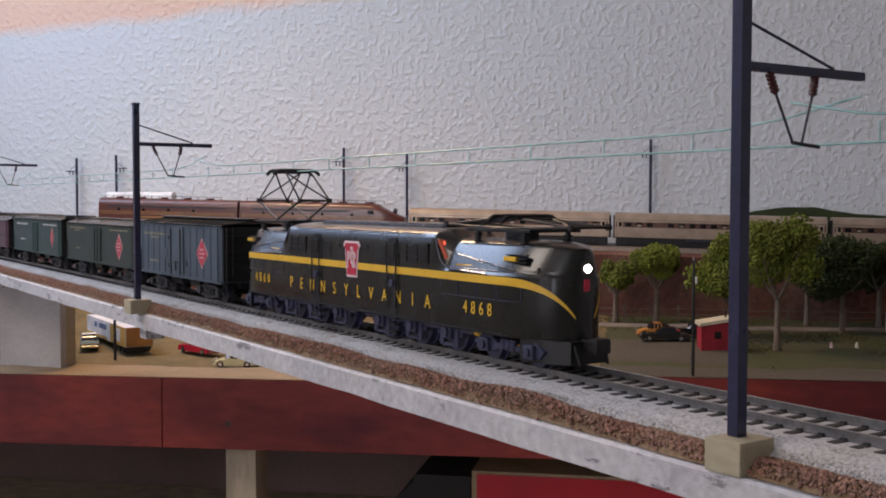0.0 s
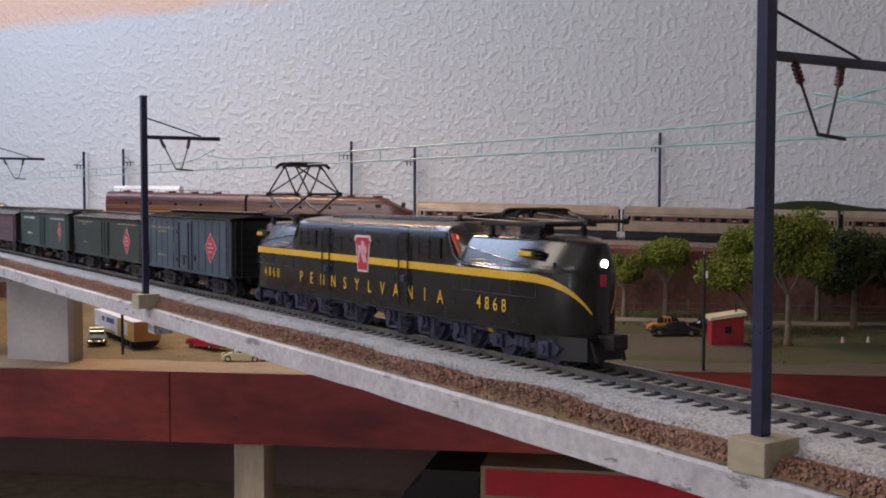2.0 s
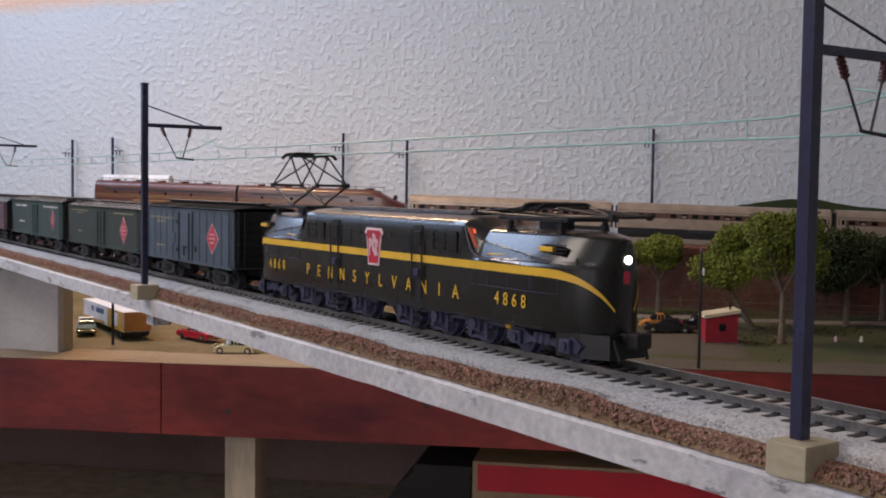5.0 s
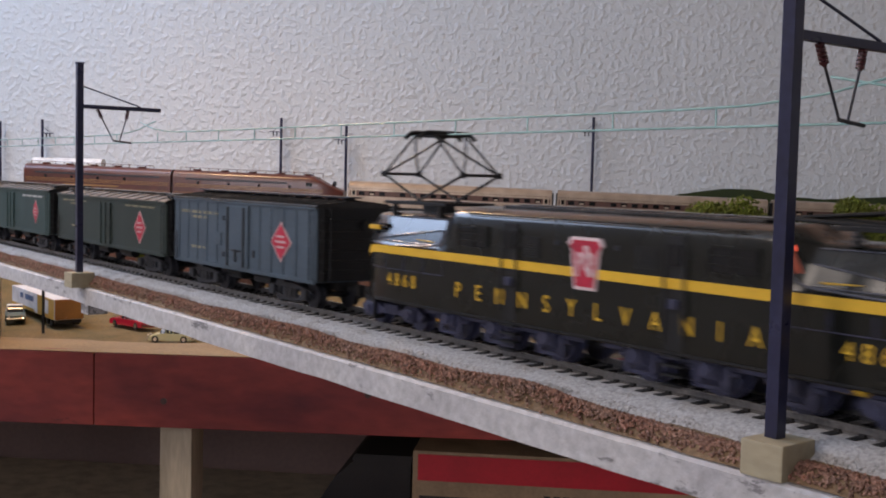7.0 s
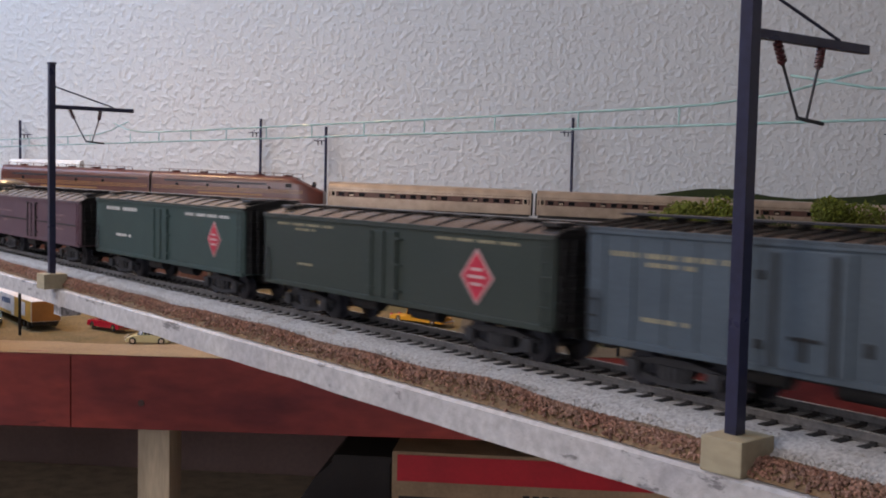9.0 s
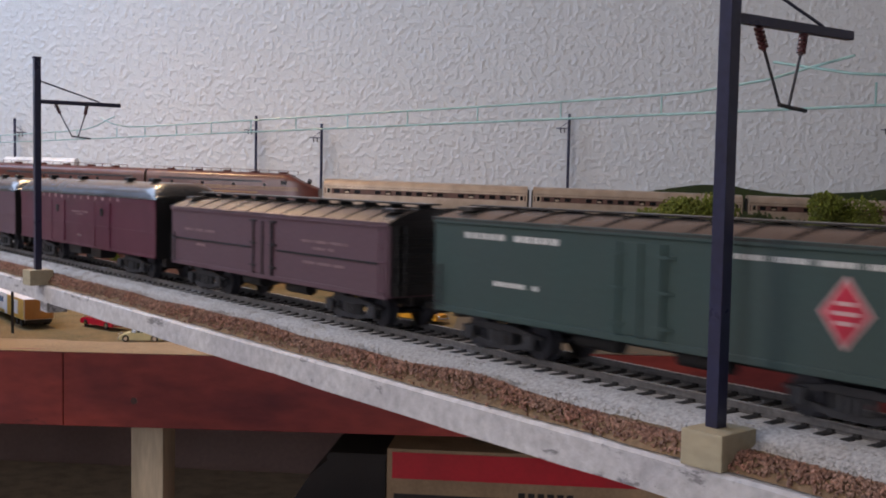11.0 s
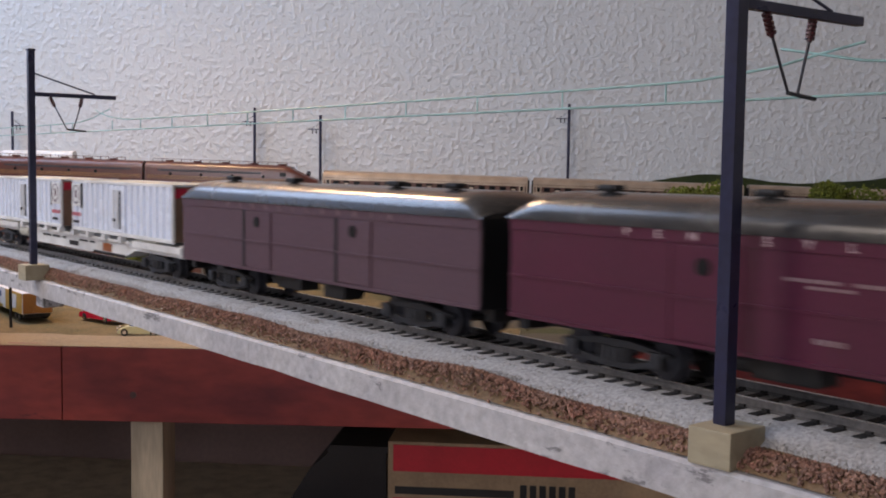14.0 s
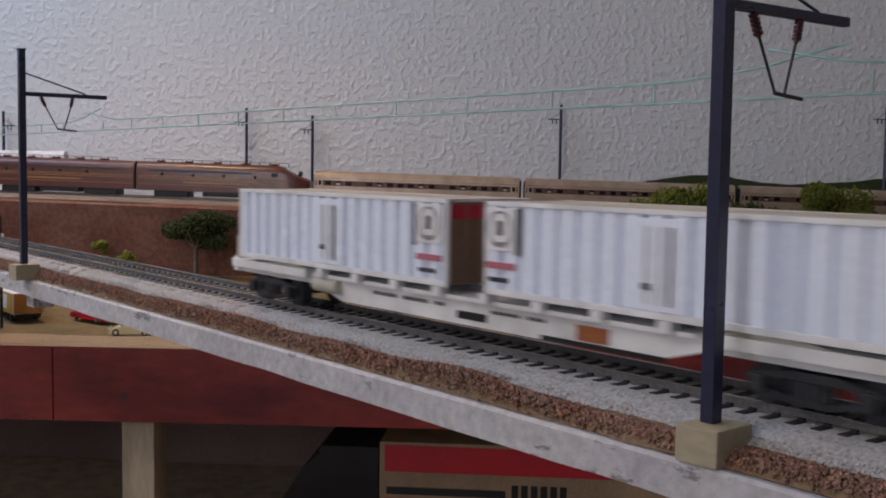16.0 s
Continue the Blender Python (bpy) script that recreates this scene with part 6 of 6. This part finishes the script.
tree(0.2045, 0.965, 0.048, -0.028, (0.034, 0.030, 0.027), seed=3)
tree(0.150, 0.962, 0.040, -0.045, (0.025, 0.022, 0.021), seed=4, count=1700, label="model tree with a thin yellow-green crown")
tree(0.318, 0.86, 0.050, -0.024, (0.048, 0.036, 0.038), seed=5, lean=-0.030, count=3000)
tree(0.3385, 0.765, 0.060, -0.006, (0.050, 0.040, 0.042), seed=6, count=3800, label="tall model tree with a broad green crown")
tree(0.4324, 0.90, 0.052, -0.028, (0.046, 0.038, 0.045), LEAF_DARK, seed=7, count=3000, label="model tree with a dark green foam crown")
tree(0.535, 0.90, 0.060, 0.006, (0.050, 0.040, 0.040), seed=8, count=3000)
tree(0.40, 0.97, 0.050, -0.03, (0.040, 0.03, 0.034), LEAF_DARK, seed=9, count=2200)
tree(0.49, 0.97, 0.050, -0.03, (0.040, 0.03, 0.034), LEAF_DARK, seed=10, count=2200)
tree(-0.308, 0.985, 0.046, -0.040, (0.049, 0.030, 0.028), LEAF_DARK, seed=11, count=2800, label="round dark green model tree by the embankment")
bush(-0.411, 0.99, -0.100, 0.018, 21)
bush(-0.4515, 1.005, -0.075, 0.012, 22)
bush(-0.4515, 1.0, -0.098, 0.013, 23)
bush(-0.50, 1.0, -0.085, 0.009, 24)


def grass_tufts():
    """Tufts of ground foam, too many to count."""
    rnd = random.Random(5)
    verts, faces = [], []
    for _ in range(9000):
        u, v = rnd.uniform(0.06, 0.80), rnd.uniform(0.60, 1.02)
        if u > 0.05 and v < 0.74 and rnd.random() < 0.95:
            continue
        if noise.noise((u * 9, v * 9, 4)) < -0.05:
            continue
        z = ground_z(u, v)
        i = len(verts)
        s = rnd.uniform(0.0008, 0.0022)
        a = rnd.uniform(0, 6)
        verts += [(u + s * math.cos(a), v + s * math.sin(a), z - 0.0005), (u + s * math.cos(a + 2.1), v + s * math.sin(a + 2.1), z - 0.0005), (u + s * math.cos(a + 4.2), v + s * math.sin(a + 4.2), z - 0.0005), (u, v, z + s * 1.1)]
        faces += [(i, i + 1, i + 3), (i + 1, i + 2, i + 3), (i + 2, i, i + 3)]
    me = bpy.data.meshes.new("grass_tufts")
    me.from_pydata(verts, [], faces)
    me.materials.append(GRASS)
    ob = new("grass_tufts", me)
    ob.matrix_basis = bench_pose(0, 0, 0)
    tagged(ob, "olive green foam grass tufts", "grass", kind="stuff")


grass_tufts()


def road_patch():
    bm = B()
    for u0, u1, v0, v1, mat in ((0.06, 0.30, 0.66, 0.83, 0),):
        n = 24
        rows = []
        for i in range(n + 1):
            u = u0 + (u1 - u0) * i / n
            rows.append([bm.verts.new((u, v0 + (v1 - v0) * k / 10 + 0.006 * noise.noise((u * 20, k, 1)), ground_z(u, v0 + (v1 - v0) * k / 10) + (0.0012 if 0 < k < 10 and 0 < i < n else -0.001))) for k in range(11)])
        for a, b in zip(rows, rows[1:]):
            for k in range(10):
                bm.faces.new((a[k], b[k], b[k + 1], a[k + 1]))
    tagged(part("road", bm, DIM_YARD, m=bench_pose(0, 0, 0), smooth=60), "dirt yard where cars are parked", "road", kind="structure")
    bm = B()
    rows = []
    for i in range(61):
        u = 0.08 + 1.2 * i / 60
        rows.append([bm.verts.new((u, 0.925 + 0.006 * k + 0.003 * noise.noise((u * 9, 0, 2)), ground_z(u, 0.925 + 0.006 * k) + (0.0022 if 0 < k < 4 else -0.001))) for k in range(5)])
    for a, b in zip(rows, rows[1:]):
        for k in range(4):
            bm.faces.new((a[k], b[k], b[k + 1], a[k + 1]))
    tagged(part("path", bm, STONE_EDGE, m=bench_pose(0, 0, 0), smooth=60), "grey gravel path behind the trees", "path", kind="structure")


road_patch()


def fence():
    t = thing("fence", "low weathered fence below the embankment", "fence", bench_pose(0, 0.985, 0))
    for k in range(11):
        u = 0.09 + k * 0.072
        z = ground_z(u, 0.985)
        part("post", box(B(), u - 0.0014, u + 0.0014, -0.0012, 0.0012, z - 0.002, z + 0.022, 0.0003), BARK, t)
    for h in (0.009, 0.017):
        rings = []
        for k in range(22):
            u = 0.09 + k * 0.036
            z = ground_z(u, 0.985) + h
            rings.append([(u, -0.0019, z - 0.0006), (u, -0.0006, z - 0.0006), (u, -0.0006, z + 0.0006), (u, -0.0019, z + 0.0006)])
        bm = loft(B(), rings)
        part("rail", bm, BARK, t)


fence()


def telegraph_post(u, v, h):
    t = thing("telegraph_post", "dark brown wooden telegraph post at the road", "post", bench_pose(u, v, ground_z(u, v) - 0.001), "telegraph posts")
    part("shaft", rod(B(), (0, 0, 0), (0, 0, h), 0.0017, 8, 0.0013), BLACK, t)
    part("lamp_cap", rod(B(), (0, 0, h), (0, 0, h + 0.004), 0.0018, 8, 0.0004), BRICK_RED, t)
    part("transformer", rod(B(), (0.0022, 0, h - 0.024), (0.0022, 0, h - 0.017), 0.0013, 8), WHITE_PAINT, t)


telegraph_post(0.236, 0.582, 0.120)
telegraph_post(-0.3872, 0.585, 0.116)
part_white = thing("marker_post", "small white marker post by the path", "post", bench_pose(0.492, 0.93, ground_z(0.492, 0.93)))
part("shaft", box(B(), -0.0015, 0.0015, -0.0015, 0.0015, -0.002, 0.026, 0.0004), WHITE_PAINT, part_white)

CAR_CREAM = material("cream_car_paint", (0.60, 0.55, 0.30), 0.3, vary=0.04, grain=600, bump=0.02, coat=0.3)
CAR_RED = material("bright_red_car_paint", (0.45, 0.012, 0.03), 0.25, vary=0.04, grain=600, bump=0.02, coat=0.4)
CAR_TEAL = material("dark_teal_car_paint", (0.03, 0.075, 0.075), 0.55, vary=0.04, grain=600, bump=0.02)
CAR_BLACK = material("black_car_paint", (0.012, 0.012, 0.013), 0.2, vary=0.04, grain=600, bump=0.02, coat=0.4)
CAR_TAN = material("orange_tan_car_paint", (0.50, 0.21, 0.045), 0.35, vary=0.06, grain=600, bump=0.02, coat=0.2)
TRAILER_WHITE = material("white_trailer_panel", (0.80, 0.80, 0.82), 0.4, vary=0.05, grain=500, blotch=60, bump=0.03)
TRAILER_YELLOW = material("yellow_trailer_panel", (0.60, 0.35, 0.06), 0.4, vary=0.05, grain=500, blotch=60, bump=0.03)
TRAILER_BLUE = material("blue_trailer_lettering", (0.05, 0.13, 0.30), 0.4, vary=0.05, grain=500, bump=0)
SHED_RED = material("red_shed_boards", (0.30, 0.012, 0.025), 0.6, vary=0.12, grain=300, blotch=40, bump=0.2)
SHED_ROOF = material("cream_shed_roof", (0.55, 0.48, 0.33), 0.7, vary=0.1, grain=300, blotch=40, bump=0.2)


def road_car(label, u, v, turn, length, width, paint, profile, cabin, roof=None, hub=None):
    """A parked model car; profile and cabin are side outlines in lengths and millimetres of height."""
    t = thing("model_car", label, "car", bench_pose(u, v, ground_z(u, v) + 0.0015, turn), "parked model cars")
    w = width / 2
    rings = []
    for k in range(5):
        y = -w + width * k / 4
        f = 1.0 if 0 < k < 4 else 0.955
        rings.append([(x * length * f, y, (z if z < 4 else 4 + (z - 4) * (1.0 if 0 < k < 4 else 0.9)) * 0.001) for x, z in profile])
    part("body", loft(B(), rings), paint, t, smooth=50)
    rings = []
    for y, f in ((-w * 0.86, 0.0), (-w * 0.74, 1.0), (0, 1.03), (w * 0.74, 1.0), (w * 0.86, 0.0)):
        z0 = cabin[0][1]
        rings.append([(x * length, y, (z0 + (z - z0) * max(f, 0.02)) * 0.001) for x, z in cabin])
    cab = part("greenhouse", loft(B(), rings), GLASS_DARK, t, "dark windows of the cabin", smooth=30)
    top = max(z for x, z in cabin)
    xs = [x for x, z in cabin if z > top - 1.5]
    part("roof", box(B(), min(xs) * length, max(xs) * length, -w * 0.76, w * 0.76, (top - 0.7) * 0.001, (top + 0.5) * 0.001, 0.0004), roof or paint, t)
    for x in (min(xs), (min(xs) + max(xs)) / 2, max(xs)):
        for s in (-1, 1):
            part("pillar", rod(B(), (x * length, s * w * 0.86, cabin[0][1] * 0.001), (x * length, s * w * 0.76, top * 0.001), 0.0005, 5), roof or paint, cab)
    for x in (-0.31, 0.31):
        for s in (-1, 1):
            wh = part("wheel", rod(B(), (x * length, s * (w - 0.0024), 0.0036), (x * length, s * (w + 0.0002), 0.0036), 0.0036, 14), RUBBER, t, smooth=40)
            part("hub_cap", rod(B(), (x * length, s * (w + 0.0002), 0.0036), (x * length, s * (w + 0.0006), 0.0036), 0.0021, 12), hub or CHROME, wh)
    for s in (-1, 1):
        part("bumper", rod(B(), (s * length * 0.495, -w * 0.9, 0.0042), (s * length * 0.495, w * 0.9, 0.0042), 0.0008, 6), CHROME, t)
        for y in (-w * 0.62, w * 0.62):
            part("headlamp" if s > 0 else "tail_lamp", rod(B(), (s * length * 0.46, y, 0.0070), (s * length * 0.487, y, 0.0070), 0.0013, 8), CHROME if s > 0 else RED_DECAL, t)
    return t


BEETLE = [(-0.49, 2.2), (-0.47, 5.0), (-0.40, 8.2), (-0.28, 10.0), (0.22, 9.8), (0.34, 8.8), (0.45, 6.2), (0.49, 2.4)]
BEETLE_CAB = [(-0.34, 9.4), (-0.24, 14.2), (-0.08, 16.2), (0.08, 16.0), (0.18, 13.6), (0.22, 9.6)]
SEDAN = [(-0.495, 2.4), (-0.495, 7.6), (-0.46, 9.2), (-0.20, 9.8), (0.16, 9.8), (0.44, 9.0), (0.49, 7.4), (0.495, 2.4)]
SEDAN_CAB = [(-0.28, 9.4), (-0.20, 14.6), (-0.10, 15.8), (0.04, 15.6), (0.14, 13.4), (0.20, 9.4)]
road_car("cream rounded model beetle car on the dirt road", -0.2385, 0.562, 188, 0.0465, 0.0178, CAR_CREAM, BEETLE, BEETLE_CAB)
road_car("bright red low model sedan on the grass", -0.311, 0.640, 148, 0.060, 0.0205, CAR_RED, SEDAN, [(x, z * 0.88) for x, z in SEDAN_CAB])
road_car("dark teal model sedan with a white roof", -0.455, 0.655, 298, 0.056, 0.0205, CAR_TEAL, SEDAN, SEDAN_CAB, WHITE_PAINT)
road_car("black model sedan with white-wall hubs in the yard", 0.213, 0.806, 182, 0.060, 0.0205, CAR_BLACK, SEDAN, SEDAN_CAB)
road_car("orange-tan model car parked behind the black one", 0.204, 0.846, 186, 0.054, 0.0205, CAR_TAN, BEETLE, BEETLE_CAB)
road_car("dark model car parked by the shed", 0.252, 0.852, 175, 0.056, 0.0205, CAR_BLACK, BEETLE, BEETLE_CAB)

TRUCK_BODY = [(-0.495, 2.4), (-0.495, 6.6), (-0.20, 7.4), (-0.16, 9.6), (0.16, 9.8), (0.40, 9.4), (0.48, 8.4), (0.495, 2.4)]
TRUCK_CAB = [(-0.18, 9.2), (-0.17, 16.6), (-0.12, 17.6), (0.06, 17.4), (0.10, 15.6), (0.14, 9.4)]
CAR_YELLOW = material("bright_yellow_truck_paint", (0.70, 0.33, 0.02), 0.35, vary=0.05, grain=600, bump=0.02, coat=0.2)
road_car("bright yellow model pickup truck on the dirt", 0.018, 0.755, -32, 0.082, 0.0225, CAR_YELLOW, TRUCK_BODY, TRUCK_CAB)


def trailer_truck():
    t = thing("trailer_truck", "white and yellow model trailer with an orange rear", "truck", bench_pose(-0.4321, 0.6835, ground_z(-0.43, 0.68), 132))
    L, W = 0.170, 0.032
    h = L / 2
    box_ = part("trailer_box", box(B(), -h, h, -W / 2, W / 2, 0.0075, 0.0300, 0.0006), TRAILER_WHITE, t)
    for s in (-1, 1):
        y = s * W / 2
        part("yellow_panel", box(B(), -h + 0.0005, -h + 0.062, y, y + s * 0.0003, 0.0080, 0.0296), TRAILER_YELLOW, t, "yellow side panel")
        part("pale_panel", box(B(), -h + 0.020, -h + 0.042, y, y + s * 0.0006, 0.0120, 0.0270), TRAILER_WHITE, t)
        bars(t, TRAILER_BLUE, -0.006, 0.050, y - (0.0002 if s < 0 else -0.0002), 0.0195, 0.0060, 8, "side_lettering")
        part("side_stripe", box(B(), -0.010, h - 0.001, y, y + s * 0.0003, 0.0080, 0.0112), TRAILER_YELLOW, t)
    part("rear_door", box(B(), -h - 0.0008, -h, -W / 2 + 0.0008, W / 2 - 0.0008, 0.0080, 0.0296, 0.0003), CAR_TAN, t, "orange rear doors")
    part("rear_underrun", box(B(), -h + 0.001, -h + 0.006, -W / 2 + 0.002, W / 2 - 0.002, 0.0035, 0.0078, 0.0006), BLACK, t)
    part("chassis", box(B(), -h + 0.004, h - 0.01, -0.006, 0.006, 0.0045, 0.0076), BLACK, t)
    for x in (-h + 0.014, -h + 0.028, h - 0.030, h - 0.016):
        for s in (-1, 1):
            wh = part("wheel", rod(B(), (x, s * 0.0090, 0.0042), (x, s * 0.0150, 0.0042), 0.0042, 16), RUBBER, t, smooth=40)
            part("hub", rod(B(), (x, s * 0.0150, 0.0042), (x, s * 0.0154, 0.0042), 0.0022, 10), STEEL_DARK, wh)


trailer_truck()


def shed():
    t = thing("shed", "small red wooden shed with a cream sloping roof", "shed", bench_pose(0.268, 0.757, ground_z(0.268, 0.757), 8))
    w, d = 0.0172, 0.015
    part("shed_body", prism(B(), [(-w, -0.002), (w, -0.002), (w, 0.034), (-w, 0.0285)], 1, -d, d), SHED_RED, t)
    part("roof", prism(B(), [(-w - 0.003, 0.0282), (w + 0.003, 0.0348), (w + 0.003, 0.0385), (-w - 0.003, 0.0318)], 1, -d - 0.003, d + 0.003), SHED_ROOF, t, "cream board roof")
    part("window", box(B(), -0.003, 0.0045, -d - 0.0006, -d + 0.0004, 0.014, 0.022, 0.0003), GLASS_DARK, t)
    for x in (-w, w):
        part("corner_board", box(B(), x - 0.0009, x + 0.0009, -d - 0.0007, -d + 0.001, -0.001, 0.030), SHED_RED, t)
    part("stove_pipe", rod(B(), (w - 0.005, 0, 0.034), (w - 0.005, 0, 0.046), 0.0012, 8), BLACK, t)


shed()


def tiny_figures():
    """Two little painted clay markers on the grass."""
    for u, v, mat in ((0.402, 0.79, PINK_RIM), (0.432, 0.80, CREAM)):
        t = thing("lawn_ornament", "tiny pale lawn ornament on the grass", "ornament", bench_pose(u, v, ground_z(u, v)), "lawn ornaments")
        part("ornament_body", rod(B(), (0, 0, -0.001), (0, 0, 0.0065), 0.0024, 10, 0.0012), mat, t, smooth=40)


tiny_figures()

# ---- under the bench ----
CARTON_RED = material("red_printed_carton", (0.50, 0.010, 0.024), 0.5, vary=0.06, grain=250, blotch=12, bump=0.04)
CARTON_TAN = material("tan_carton_edge", (0.36, 0.25, 0.15), 0.7, vary=0.1, grain=250, blotch=20, bump=0.1)
DARK_CARTON = material("dark_brown_carton", (0.012, 0.009, 0.009), 0.7, vary=0.15, grain=250, blotch=12, bump=0.1)
# brown kept low to hold the shade under the bench
PANEL = material("shade_brown_panel", (0.21, 0.14, 0.125), 0.85, vary=0.08, grain=150, blotch=4, bump=0.1)


def storage():
    tagged(part("shelf", box(B(), -0.9, 1.5, 0.60, 1.1, -0.42, -0.40, 0.001), RAW_WOOD, m=bench_pose(0, 0, 0)), "plain storage shelf under the layout", "shelf", kind="structure")
    for u in (-0.85, 0.3, 1.45):
        tagged(part("shelf_support", box(B(), u, u + 0.036, 0.65, 0.69, FLOOR_Z, -0.42, 0.001), RAW_WOOD, m=bench_pose(0, 0, 0)), "pine support under the storage shelf", "support", "shelf supports")
    # panel added before the wall to darken the space under the bench
    tagged(part("under_bench_shade_panel", box(B(), -1.35, 1.6, 1.12, 1.14, FLOOR_Z, -0.15), PANEL, m=bench_pose(0, 0, 0)), "added brown panel under the bench, shade put into its colour", "panel", kind="structure")
    t = thing("train_set_carton", "red carton with tan edges and a lettered band", "box", bench_pose(0.003, 0.64, -0.40))
    part("carton", box(B(), 0, 0.46, 0, 0.22, 0, 0.161, 0.002), CARTON_TAN, t)
    part("red_field", box(B(), 0.006, 0.454, -0.0012, 0, 0.129, 0.1575), CARTON_RED, t, "red printed field")
    part("tan_band", box(B(), 0.004, 0.456, -0.0008, 0, 0.112, 0.1288), CARTON_TAN, t)
    part("dark_bar", box(B(), 0.008, 0.135, -0.0014, 0, 0.1045, 0.1125), BLACK, t)
    part("lower_field", box(B(), 0.006, 0.454, -0.0012, 0, 0.01, 0.100), CARTON_RED, t)
    for k in range(6):
        part("brand_bar", box(B(), 0.1415 + k * 0.0102, 0.1415 + k * 0.0102 + 0.0070, -0.0014, 0, 0.1035, 0.1190), BLACK, t)
    t = thing("dark_carton", "dark brown carton in the shade", "box", bench_pose(-0.085, 0.67, -0.40))
    part("carton", prism(B(), [(-0.035, 0.0), (0.082, 0.0), (0.082, 0.142), (0.022, 0.142), (-0.004, 0.118), (-0.024, 0.086)], 1, 0, 0.2), DARK_CARTON, t, "slumped dark carton side")
    part("lid", prism(B(), [(0.016, 0.140), (0.084, 0.140), (0.084, 0.147), (0.020, 0.147)], 1, -0.003, 0.203), DARK_CARTON, t)
    t = thing("low_carton", "low red carton with a cream edge", "box", bench_pose(-0.135, 0.63, -0.40))
    part("carton", box(B(), 0, 0.128, 0, 0.03, 0, 0.084, 0.0015), CARTON_RED, t)
    part("edge", box(B(), -0.0005, 0.1285, -0.0012, 0.0, 0.076, 0.0845), CARTON_TAN, t)


storage()


def unseen_lamps():
    # body of the fill lamp added before the layout, out of view
    t = thing("near_fill_lamp", "added square white hanging fill lamp, out of view", "lamp", bench_pose(-0.92, -0.52, 0.86))
    part("housing", box(B(), -0.17, 0.17, -0.17, 0.17, 0.12, 0.17, 0.004), WHITE_PAINT, t)
    part("cord", rod(B(), (0, 0, 0.17), (0, 0, CEIL_Z - 0.86), 0.003, 8), BLACK, t)
    t = thing("panel_lamp", "flat cool panel lamp hung aslant on two cords", "lamp", look(PANEL_AT, PANEL_TO))
    part("housing", box(B(), -0.47, 0.47, -0.35, 0.35, 0.012, 0.045, 0.004), WHITE_PAINT, t)
    for x in (-0.4, 0.4):
        part("cord", rod(B(), (x, 0.2, 0.045), (x, 0.36, 0.22), 0.003, 6), BLACK, t)


unseen_lamps()


def warm_lamp():
    t = thing("shade_lamp", "hanging lamp with a tan metal shade", "lamp", bench_pose(-0.56, 0.88, 0.92))
    bm = B()
    bmesh.ops.create_cone(bm, cap_ends=False, segments=24, radius1=0.09, radius2=0.03, depth=0.09, matrix=Matrix.Translation((0, 0, 0.05)))
    part("shade", bm, CARTON_TAN, t)
    part("cord", rod(B(), (0, 0, 0.09), (0, 0, 0.33), 0.003, 8), BLACK, t)


warm_lamp()

# ---- what moves ----
TRAIN_ROWS = [(0, 0.0), (5.4, 0.0), (5.8, 0.0095), (6.15, 0.0320), (6.5, 0.0715), (7.0, 0.1415), (7.5, 0.2138), (8.0, 0.2900), (8.5, 0.3692), (9.0, 0.4493), (9.8, 0.5775), (10.6, 0.7045), (11.5, 0.8472), (12.0, 0.9260), (12.5, 1.0047), (13.0, 1.0802), (13.5, 1.1549), (14.0, 1.2326), (14.5, 1.3161), (15.0, 1.4041), (15.5, 1.4975), (16.0, 1.5923)]


def run_at(t):
    """How far the train has run at t seconds."""
    for (a, p), (b, q) in zip(TRAIN_ROWS, TRAIN_ROWS[1:]):
        if t <= b:
            return p + (q - p) * (t - a) / (b - a)
    return TRAIN_ROWS[-1][1]


def motions():
    # the couplers' slack runs out behind the locomotive
    for k, (ob, c) in enumerate(TRAIN):
        slack, first, last = ((0.0065, 0.0, 0.03), (0.0030, 0.10, 0.25))[k] if k < 2 else (0.0, 0.0, 1.0)
        walk(ob, [(t, pose(c + s + slack * min(1.0, max(0.0, (s - first) / (last - first))), 0, 0)) for t, s in TRAIN_ROWS])
    times = [0.0, 5.4] + [5.4 + k / 30 for k in range(1, 318)] + [16.0]
    for ob, r in ROLLING:
        place = ob.matrix_basis.translation.copy()
        step = 0.3
        rows, last = [], -9.0
        for t in times:
            turn = run_at(t) / r
            if turn - last > step or t in (0.0, 5.4, 16.0):
                rows.append((t, Matrix.Translation(place) @ Matrix.Rotation(turn, 4, "Y")))
                last = turn
        walk(ob, rows)


motions()
